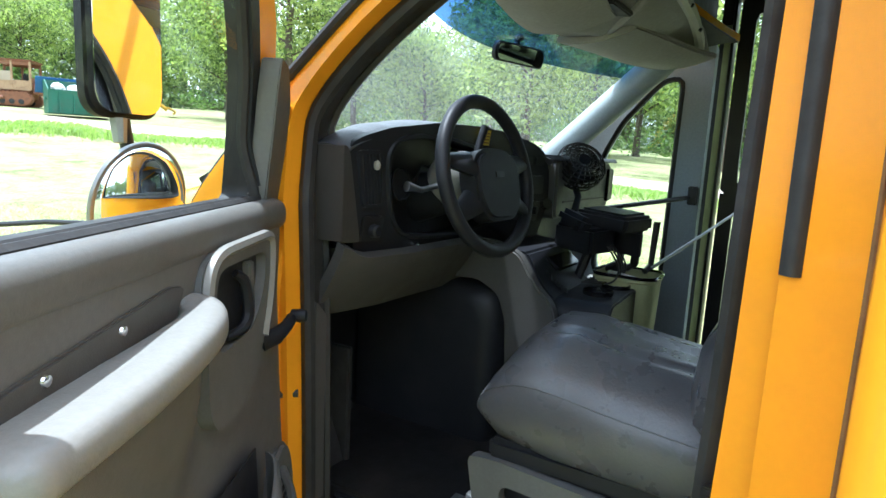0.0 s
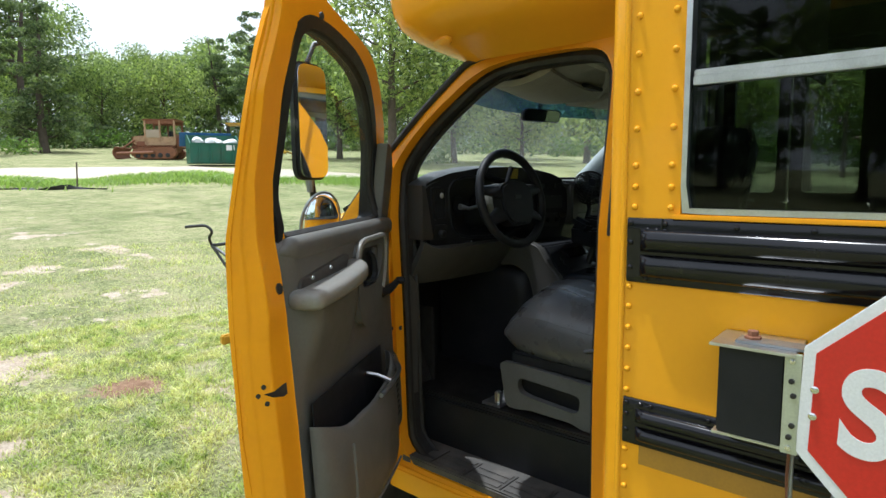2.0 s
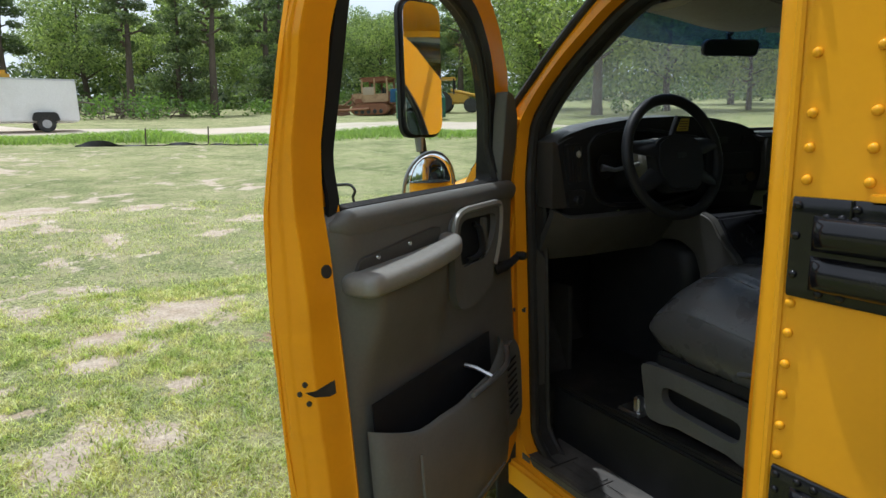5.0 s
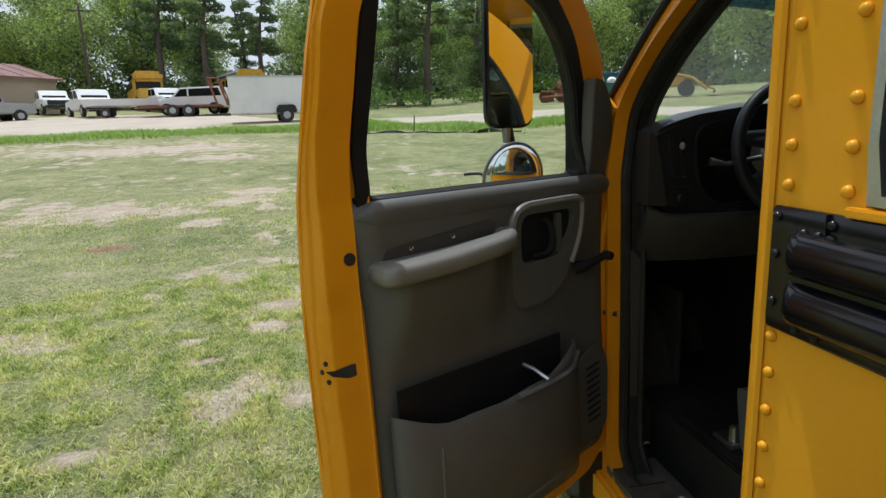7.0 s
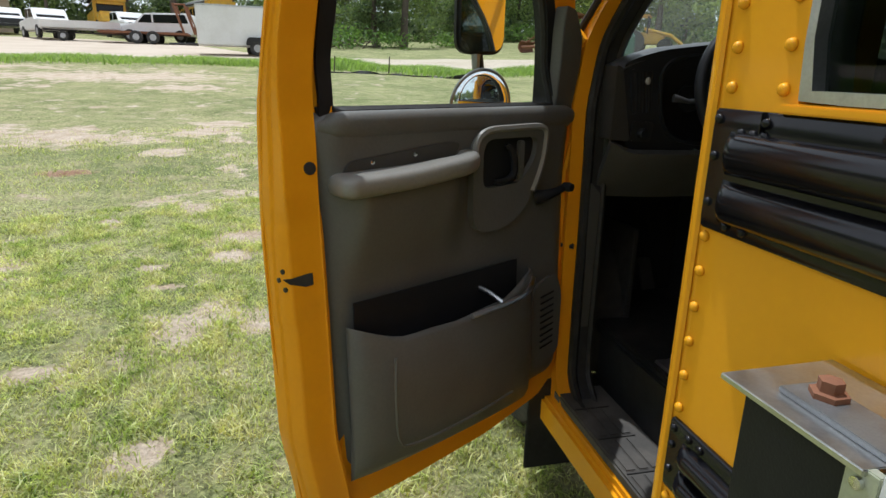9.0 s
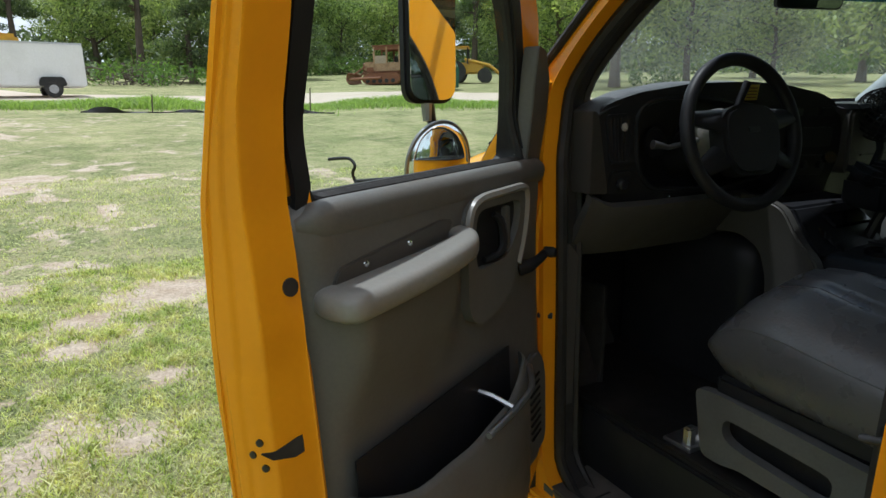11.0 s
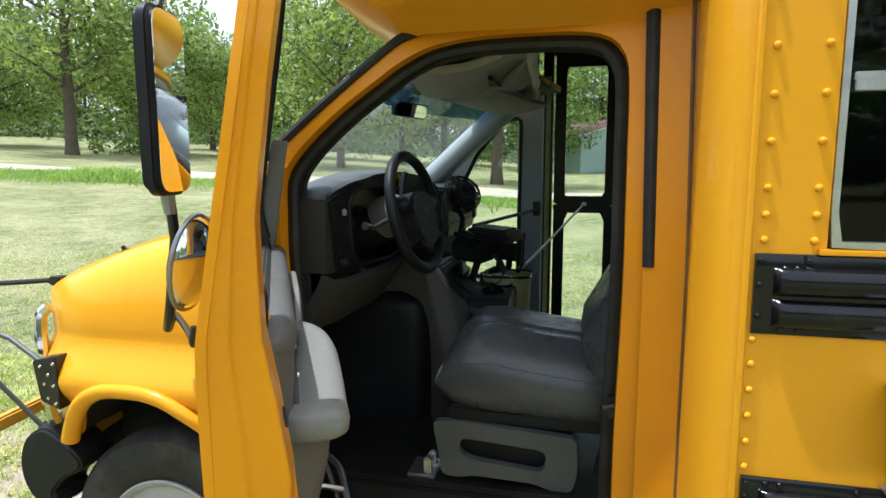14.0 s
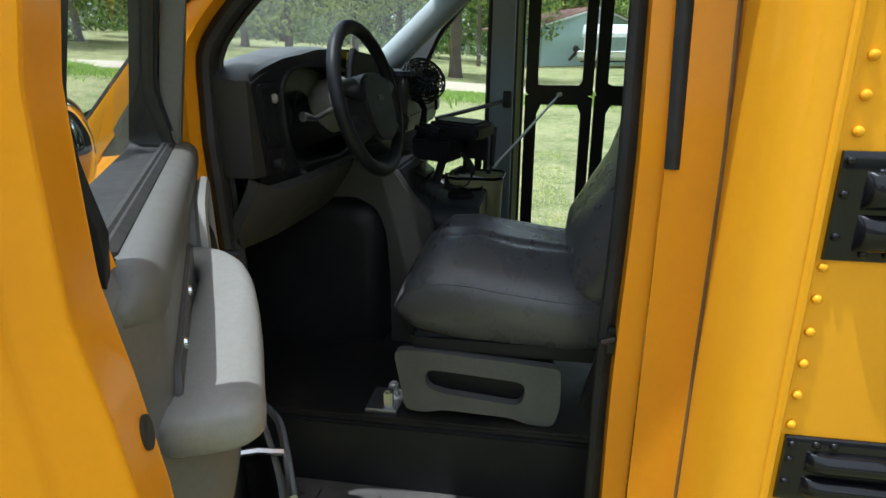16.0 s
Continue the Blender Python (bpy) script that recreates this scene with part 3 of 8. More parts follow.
def tree(name, label, height, width, kind, seed, leaves):
    rng = np.random.default_rng(seed)
    top = thing(name, (0, 0, 0), label, "tree")
    tr = bmesh.new()
    lean = rng.normal(0, 0.02, 2)
    axis = [(lean[0] * h * height + 0.04 * height * math.sin(h * 5 + seed) * h, lean[1] * h * height, height * h * 0.93 - 0.3) for h in (0, 0.08, 0.25, 0.45, 0.65, 0.85, 1)]
    r0 = 0.018 * height + 0.06
    join(tr, tube(axis, [r0 * k for k in (1.35, 1, 0.85, 0.65, 0.45, 0.25, 0.06)], 9))
    blobs = []
    limbs = 15 if kind == "broad" else 20
    low = {"broad": 0.22, "pine": 0.38, "cedar": 0.06}[kind]
    for i in range(limbs):
        f = low + (0.97 - low) * (i + rng.random() * 0.7) / limbs
        ang = i * 2.4 + rng.normal(0, 0.3)
        g = (f - low) / (1 - low)
        if kind == "broad":
            reach = width * 0.5 * (0.45 + 0.75 * math.sin(math.pi * min(1, g * 0.8 + 0.18))) * rng.uniform(0.7, 1.15)
            lift = reach * rng.uniform(0.15, 0.6)
        elif kind == "pine":
            reach = width * 0.5 * (1.05 - 0.75 * g) * rng.uniform(0.55, 1.1)
            lift = reach * rng.uniform(-0.05, 0.3)
        else:
            reach = width * 0.5 * (1.05 - 0.95 * g) * rng.uniform(0.75, 1.1)
            lift = reach * 0.1
        b = Vector((0, 0, height * f * 0.93))
        e = b + Vector((math.cos(ang) * reach, math.sin(ang) * reach, lift))
        join(tr, tube([b, b.lerp(e, 0.5) + Vector((0, 0, 0.04 * reach)), e], [r0 * 0.38 * (1.1 - g), r0 * 0.22 * (1.1 - g), 0.012], 6))
        fat = {"broad": 0.30, "pine": 0.20, "cedar": 0.24}[kind] * width * rng.uniform(0.6, 1.1) * (1.0 if kind == "broad" else 1.15 - 0.6 * g)
        blobs.append((tuple(b.lerp(e, 0.85)), (fat, fat, fat * (0.72 if kind == "broad" else 0.5))))
        if kind != "pine":
            blobs.append((tuple(b.lerp(e, 0.45)), (fat * 0.8, fat * 0.8, fat * 0.6)))
    part("trunk", tr, BARK, top)
    q = leaf_cloud(blobs, leaves, 0.017 * width + 0.05, rng)
    me = bpy.data.meshes.new("crown")
    me.from_pydata(q.tolist(), [], [(4 * k, 4 * k + 1, 4 * k + 2, 4 * k + 3) for k in range(leaves)])
    me.materials.append(LEAF if kind == "broad" else PINE)
    ob = new("crown", me)
    ob.parent = top
    return top


KINDS = [tree("tree", "broad green leafy tree on the field's edge", 9.5, 7.5, "broad", 1, 9500),
         tree("tree", "tall leafy tree with an uneven crown", 12.5, 7.0, "broad", 2, 9500),
         tree("tree", "tall dark pine with bare lower trunk", 14.5, 5.2, "pine", 3, 7000),
         tree("tree", "dark conical cedar clothed to the ground", 10.5, 4.6, "cedar", 4, 8000),
         tree("tree", "young leafy tree in the hedgerow", 6.5, 5.2, "broad", 6, 7000)]


def plant(k, az, r, scale, spin):
    x, y = r * math.sin(radians(az)), r * math.cos(radians(az))
    m = Matrix.Translation((x, y, rise(x, y))) @ pose(0, 0, 0, 0, 0, spin)
    ob = copy_thing(KINDS[k], m)
    ob.scale = (scale,) * 3
    ob["group"] = "trees round the field"
    return ob


def woods():
    rng = random.Random(7)
    for row, (r, step) in enumerate(((68, 4.6), (77, 4.2), (88, 5.2))):
        a = -64 + row * 1.3
        while a < 128:
            rr = r + rng.uniform(-4, 4) + (6 if 40 < a < 60 else 0)
            k = rng.choices((0, 1, 2, 3, 4), (4, 4, 3, 2, 2 if row == 0 else 0))[0]
            plant(k, a, rr, rng.uniform(0.8, 1.15) * (0.92 if row == 0 else 1.05), rng.uniform(0, 360))
            a += step * rng.uniform(0.7, 1.25)
    for a in range(132, 298, 5):
        plant(rng.choice((0, 1, 1, 3)), a + rng.uniform(-2, 2), rng.uniform(33, 42), rng.uniform(1.0, 1.25), rng.uniform(0, 360))


woods()


def undergrowth():
    """The dense low growth that closes the wood below its crowns."""
    rng = np.random.default_rng(21)
    blobs = []
    for a in np.arange(-66, 130, 0.9):
        for r in (64, 74, 86):
            rr = r + rng.uniform(-5, 5)
            x, y = rr * math.sin(radians(a)), rr * math.cos(radians(a))
            h = rng.uniform(1.6, 4.2) * (0.7 if r < 70 else 1.1)
            blobs.append(((x, y, rise(x, y) + h * 0.5), (1.5, 1.5, h * 0.6)))
    n = 75000
    q = leaf_cloud(blobs, n, 0.32, rng)
    me = bpy.data.meshes.new("undergrowth")
    me.from_pydata(q.tolist(), [], [(4 * k, 4 * k + 1, 4 * k + 2, 4 * k + 3) for k in range(n)])
    me.materials.append(PINE)
    tagged(new("undergrowth", me), "dense dark undergrowth at the foot of the wood", "undergrowth", kind="stuff")


undergrowth()
# single trees that stand out in front of the wood
for k, az, r, s, spin in ((1, 44.5, 36, 1.05, 40), (0, 50.5, 41, 0.95, 100), (0, 39.5, 44, 0.95, 10), (0, 66.5, 34, 1.0, 200), (1, 63, 47, 0.95, 20), (1, 81.3, 27.5, 0.95, 70), (0, 85, 46, 1.1, 300),
                          (2, 31.8, 64, 1.05, 0), (3, 15.5, 50, 1.15, 20), (2, 14, 54, 1.0, 60), (3, 7, 47, 0.95, 10), (2, 9.5, 46, 0.9, 50), (2, 3, 52, 0.95, 90), (1, 98, 50, 1.1, 0), (0, 106, 40, 1.1, 0), (1, 91, 62, 1.1, 10),
                          (2, -10, 60, 1.0, 5), (2, -13.5, 64, 1.05, 5), (0, 55.5, 52, 1.0, 5), (4, 57, 42, 1.0, 5), (0, 72.5, 44, 1.0, 45), (1, 76.5, 50, 1.0, 95)):
    plant(k, az, r, s, spin)
for ob in KINDS:
    ob.location = (60 * math.sin(radians(150 + 12 * KINDS.index(ob))), 60 * math.cos(radians(150 + 12 * KINDS.index(ob))), 0)


def bush(az, r, w, h, seed):
    rng = np.random.default_rng(seed)
    x, y = r * math.sin(radians(az)), r * math.cos(radians(az))
    z = rise(x, y)
    blobs = [((x + rng.normal(0, w * 0.3), y + rng.normal(0, w * 0.3), z + h * rng.uniform(0.25, 0.6)), (w * 0.28, w * 0.28, h * 0.4)) for _ in range(7)]
    n = 500
    q = leaf_cloud(blobs, n, 0.13, rng)
    me = bpy.data.meshes.new("bush")
    me.from_pydata(q.tolist(), [], [(4 * k, 4 * k + 1, 4 * k + 2, 4 * k + 3) for k in range(n)])
    me.materials.append(BUSH)
    tagged(new("bush", me), "low green bush at the wood's edge", "bush", group="bushes at the wood's edge")


for i, (az, r, w, h) in enumerate(((16, 60, 6, 2.2), (18.5, 61, 6, 2.0), (21, 62, 5, 2.2), (4, 42, 4, 2.0), (1, 43, 3, 1.6), (47.6, 38, 1.6, 1.2), (8, 44, 3, 1.4), (13, 46, 3, 1.4), (85, 44, 3, 2.6), (-6, 50, 4, 2.4), (37, 60, 5, 2.5), (53, 58, 6, 2.5), (60, 52, 5, 2.4), (27, 63, 6, 2.4), (69, 50, 6, 3), (78, 48, 5, 3))):
    bush(az, r, w, h, 50 + i)


# ---- school bus ----
BUS = thing("school_bus", (1.86, 0.4, 0), "short yellow school bus with its driver door wide open", "bus")
MID = 1.86   # the bus's middle plane
SIDE = 0.63  # outside of the driver's side wall


def lean(z):
    """How far the cab's side leans in above the belt."""
    return 0.16 * max(0.0, z - 1.38)


def wall_with_holes(x, y0, y1, z0, z1, holes, thick, name, mat, label=""):
    """A flat wall in the plane x with rectangular openings (y0, y1, z0, z1)."""
    ys = sorted({y0, y1, *(v for h in holes for v in h[:2])})
    zs = sorted({z0, z1, *(v for h in holes for v in h[2:])})
    bm = bmesh.new()
    made = {}
    def vert(y, z):
        if (y, z) not in made:
            made[(y, z)] = bm.verts.new((x, y, z))
        return made[(y, z)]
    for a, b in zip(ys, ys[1:]):
        for c, d in zip(zs, zs[1:]):
            if not any(h[0] <= a and b <= h[1] and h[2] <= c and d <= h[3] for h in holes):
                bm.faces.new((vert(a, c), vert(b, c), vert(b, d), vert(a, d)))
    ext = bmesh.ops.extrude_face_region(bm, geom=bm.faces[:])
    bmesh.ops.translate(bm, vec=(thick, 0, 0), verts=[v for v in ext["geom"] if isinstance(v, bmesh.types.BMVert)])
    return part(name, bm, mat, BUS, label)


WINDOWS = [(-0.24 - 0.70 - 0.78 * k, -0.24 - 0.78 * k, 1.445, 2.16) for k in range(5)]
BACK = -4.6
wall_with_holes(SIDE, BACK, -0.118, 0.30, 2.36, WINDOWS, 0.05, "side_wall", YELLOW, "yellow painted sheet metal side")
FAR = 2 * MID - SIDE
wall_with_holes(FAR - 0.05, BACK, -0.45, 0.30, 2.36, [(-0.62 - 0.70 - 0.78 * k, -0.62 - 0.78 * k, 1.445, 2.16) for k in range(5)], 0.05, "side_wall", YELLOW)
wall_with_holes(FAR - 0.060, BACK, -0.45, 0.30, 2.36, [(-0.62 - 0.70 - 0.78 * k, -0.62 - 0.78 * k, 1.445, 2.16) for k in range(5)], 0.007, "wall_lining", INTERIOR)
wall_with_holes(SIDE + 0.053, BACK, -0.118, 0.30, 2.36, WINDOWS, 0.007, "wall_lining", INTERIOR)
part("back_wall", between(SIDE, FAR, BACK - 0.05, BACK, 0.3, 2.5), YELLOW, BUS)
part("bus_floor", between(SIDE + 0.05, FAR - 0.05, BACK, -0.13, 0.62, 0.70), FLOOR, BUS)


def roof():
    prof = [(SIDE, 2.36), (SIDE + 0.05, 2.50), (SIDE + 0.22, 2.62), (SIDE + 0.6, 2.70), (MID, 2.73)]
    prof += [(2 * MID - x, z) for x, z in prof[-2::-1]]
    rings = [[(x, y, z) for x, z in prof] + [(x, y, z - 0.05) for x, z in prof[::-1]] for y in (BACK, -0.1)]
    part("roof", loft(rings), YELLOW, BUS)


roof()


def front_cap():
    """The rounded roof cap that overhangs the cab, tapering down to the cab roof."""
    def half(front, side, r, y_back=-0.09):
        pts = [(side, y_back), (side, front - r)]
        for k in range(1, 9):
            a = k / 9 * math.pi / 2
            pts.append((side + r - r * math.cos(a), front - r + r * math.sin(a)))
        return pts + [(side + r + 0.25, front + 0.025), (MID, front + 0.07)]
    def outline(front, side, r):
        # the entry side keeps its full width down to the door
        return half(front, side, r) + [(2 * MID - x, y) for x, y in half(front, min(side, 0.76), r)[-2::-1]]
    rings = []
    for z, front, side, r in ((1.938, 0.68, 1.0, 0.12), (1.962, 0.735, 0.955, 0.12), (1.988, 0.785, 0.89, 0.13), (2.015, 0.825, 0.825, 0.14), (2.045, 0.853, 0.785, 0.15), (2.09, 0.873, 0.762, 0.16), (2.15, 0.88, 0.75, 0.16), (2.3, 0.855, 0.73, 0.18),
                              (2.45, 0.75, 0.74, 0.25), (2.58, 0.58, 0.85, 0.33), (2.66, 0.35, 1.0, 0.35)):
        rings.append([(x, y, z if x <= MID + 0.4 else max(z, 2.31 + 0.012 * len(rings))) for x, y in outline(front, side, r)])
    bm = loft(rings, caps=False)
    part("front_cap", bm, YELLOW, BUS, "smooth yellow moulded roof cap", sharp=60)
    part("clearance_lamp", turned([(0.001, -0.006), (0.05, -0.004), (0.052, 0.0), (0.046, 0.008), (0.001, 0.012)], facing((0.885, 0.67, 1.992), (-0.55, 0.25, -1)) @ Matrix.Diagonal((1.3, 0.45, 1, 1)), 20), YELLOW, BUS)


front_cap()


def corner_post():
    """The rounded front corner of the passenger body, with a raised seam."""
    prof = [(0.63, -0.122), (0.628, -0.108), (0.634, -0.085), (0.65, -0.066), (0.68, -0.052), (0.73, -0.045), (0.80, -0.042), (0.865, -0.045), (0.872, -0.055), (0.872, -0.10), (0.70, -0.12)]
    part("corner_post", prism(prof, "z", 0.28, 2.4), YELLOW, BUS, "rounded yellow corner moulding", sharp=50)
    part("seam", prism([(0.6265, -0.116), (0.6225, -0.112), (0.6225, -0.106), (0.6275, -0.102)], "z", 0.29, 2.36), YELLOW, BUS)
    part("sealant", tube([(0.861 + 0.9 * lean(z), -0.0435, z) for z in [0.3 + 0.085 * k for k in range(21)]], 0.0048, 6), SEALANT, BUS, "brown bead of old sealant")


corner_post()


def rub_rail(z0, z1, y1=-0.122):
    """A pressed black steel rail with two ribs, bolted along the side."""
    h = z1 - z0
    base = SIDE - 0.0045
    prof = [(base, z0), (base - 0.003, z0 + 0.004)]
    for c in (0.27, 0.66):
        w = 0.15 * h if h < 0.13 else 0.026
        for k in range(9):
            a = k / 8 * math.pi
            prof.append((base - 0.004 - 0.020 * math.sin(a), z0 + c * h - w * math.cos(a)))
    prof += [(base - 0.003, z1 - 0.004), (base, z1), (base + 0.004, z1), (base + 0.004, z0)]
    # the ribs die away in rounded ends
    rings = []
    for y, k in ((y1, 0.0), (y1 - 0.032, 0.0), (y1 - 0.036, 0.45), (y1 - 0.045, 0.85), (y1 - 0.058, 1.0), (BACK, 1.0)):
        rings.append([(base - 0.004 + (x - base + 0.004) * k if x < base - 0.004 else x, y, z) for x, z in prof])
    rail = part("rub_rail", loft(rings), BLACK_PAINT, BUS, "glossy black ribbed rub rail")
    return rail


RAILS = [rub_rail(1.283, 1.434), rub_rail(0.886, 1.0), rub_rail(0.50, 0.628)]


def stud_mesh(r, h, name, mat):
    bm = turned([(r, 0), (r * 0.98, h * 0.3), (r * 0.8, h * 0.75), (r * 0.45, h), (0.0008, h * 1.02)], Matrix(), 10)
    me = bpy.data.meshes.new(name)
    bmesh.ops.recalc_face_normals(bm, faces=bm.faces)
    bm.to_mesh(me)
    bm.free()
    me.materials.append(mat)
    me.shade_smooth()
    return me


RIVET = stud_mesh(0.0075, 0.0075, "rivet", YELLOW)
BOLT = stud_mesh(0.0065, 0.006, "bolt", BLACK_PAINT)


def stud(name, me, at, parent, normal=(-1, 0, 0)):
    ob = new(name, me)
    ob.parent = parent
    ob.matrix_parent_inverse = BASE.get(parent.name, Matrix()).inverted()
    ob.matrix_basis = facing(at, normal)
    return ob


for z in (1.97, 1.887, 1.804, 1.720, 1.637, 1.554, 1.505, 1.459):
    for y in (-0.136, -0.219):
        stud("rivet", RIVET, (SIDE - 0.0005, y, z), BUS)
for z in (1.271, 1.223, 1.172, 1.121, 1.069, 1.018, 0.868, 0.820, 0.772, 0.724, 0.676, 0.642, 0.46, 0.41):
    stud("rivet", RIVET, (SIDE - 0.0005, -0.127, z), BUS)
for rail, (z0, z1) in zip(RAILS, ((1.283, 1.434), (0.886, 1.0), (0.50, 0.628))):
    spots = [(-0.131, z1 - 0.012), (-0.131, (z0 + z1) / 2 + 0.018), (-0.131, z0 + 0.035)]
    if z0 > 1.2:
        spots += [(-0.172, z1 - 0.027), (-0.192, z1 - 0.027), (-0.2105, z1 - 0.012), (-0.2105, z1 - 0.027), (-0.36, z1 - 0.014), (-0.50, z1 - 0.014), (-0.70, z1 - 0.014), (-0.17, z0 + 0.012), (-0.20, z0 + 0.012)]
    else:
        spots += [(-0.165, z1 - 0.010), (-0.19, z1 - 0.010), (-0.32, z1 - 0.010)]
    for y, z in spots:
        stud("bolt", BOLT, (SIDE - 0.0075, y, z), rail)
part("seam", between(SIDE - 0.012, SIDE - 0.002, -0.206, -0.203, 1.40, 1.434, 0.001), BLACK_PAINT, BUS)
part("sill_strip", between(SIDE - 0.013, SIDE + 0.002, BACK, -0.225, 1.434, 1.4445, 0.002), YELLOW, BUS)
TAPE = surface("dulled_tape", (0.42, 0.215, 0.02), 0.45, dirt=(0.26, 0.14, 0.03), dirt_scale=6, amount=0.5)
part("reflective_tape", between(SIDE - 0.0022, SIDE + 0.001, BACK + 0.1, -0.162, 0.838, 0.890, 0.0005), TAPE, BUS, "dulled mustard reflective tape")
part("painted_panel", between(SIDE - 0.004, SIDE + 0.001, -0.72, -0.455, 0.63, 0.834, 0.001), BLACK_METAL, BUS, "black painted square on the lower side")


def bus_window(y0, y1, z0, z1, x, out):
    """A two-sash side window: aluminium frame, split rail, upper and lower pane. out: -1 or 1, the way it faces."""
    w = new("side_window")
    w.parent = BUS
    w.matrix_parent_inverse = BASE[BUS.name].inverted()
    def place(u, v, d):
        return (x + out * d, u, v)
    o = rounded([(y0 + 0.001, z0 + 0.001), (y1 - 0.001, z0 + 0.001), (y1 - 0.001, z1), (y0 + 0.001, z1)], 0.012, 3)
    i = rounded([(y0 + 0.012, z0 + 0.013), (y1 - 0.012, z0 + 0.013), (y1 - 0.014, z1 - 0.018), (y0 + 0.014, z1 - 0.018)], 0.012, 3)
    part("frame", hoop(o, i, place, -0.045, 0.006, 48), ALU, w, "bare aluminium frame")
    zs = z0 + 0.293
    part("rail", join(between(x - 0.010, x + 0.02, y0 + 0.02, y1 - 0.02, zs - 0.017, zs + 0.001, 0.002), between(x - 0.004, x + 0.014, y0 + 0.02, y1 - 0.02, zs + 0.001, zs + 0.016, 0.002)), ALU, w, "grooved aluminium meeting rail")
    for name, za, zb, dx in (("lower_pane", z0 + 0.012, zs, -0.012), ("upper_pane", zs, z1 - 0.012, -0.026)):
        p = part(name, between(x + out * dx - 0.002, x + out * dx + 0.002, y0 + 0.010, y1 - 0.010, za, zb, 0), DARK_GLASS, w)
        p.visible_shadow = False


for k in range(3):
    bus_window(*WINDOWS[k], SIDE, -1)
for k in range(3):
    bus_window(-0.62 - 0.70 - 0.78 * k, -0.62 - 0.78 * k, 1.445, 2.16, FAR, 1)
part("bulkhead", between(SIDE + 0.08, FAR - 0.08, -0.135, -0.115, 1.99, 2.44), INTERIOR, BUS)
part("ceiling_panel", between(SIDE + 0.06, FAR - 0.06, BACK, -0.12, 2.44, 2.46), INTERIOR, BUS)


# ---- cab ----
OPENING = [(0.22, 0.372), (0.16, 0.385), (0.115, 0.43), (0.098, 0.50), (0.100, 0.9), (0.092, 1.25), (0.090, 1.60), (0.090, 1.80), (0.102, 1.865), (0.14, 1.908), (0.22, 1.926), (0.38, 1.932), (0.50, 1.928), (0.60, 1.910), (0.68, 1.873),
           (0.74, 1.832), (0.848, 1.753), (0.945, 1.670), (1.008, 1.598), (1.028, 1.545), (1.02, 1.4), (1.0, 1.0), (0.985, 0.52), (0.965, 0.43), (0.90, 0.385), (0.84, 0.372)]
OUTER = [(0.052, 0.26), (0.048, 0.7), (0.046, 1.4), (0.046, 1.962), (0.30, 1.976), (0.46, 1.968), (0.575, 1.954), (0.665, 1.932), (0.72, 1.897), (0.80, 1.834), (0.93, 1.732), (1.045, 1.635), (1.09, 1.575), (1.11, 1.5), (1.10, 1.2), (1.08, 0.6), (1.07, 0.26)]


def cab_x(y, z):
    """The outside of the cab's flank."""
    return 0.898 + 0.045 * smoothstep(-0.05, 0.5, y) + 0.02 * smoothstep(0.8, 1.1, y) + lean(z)


def fine(loop, n=6):
    return [(p[0], p[1]) for p in curve_pts([(a, b, 0) for a, b in loop], n, True)]


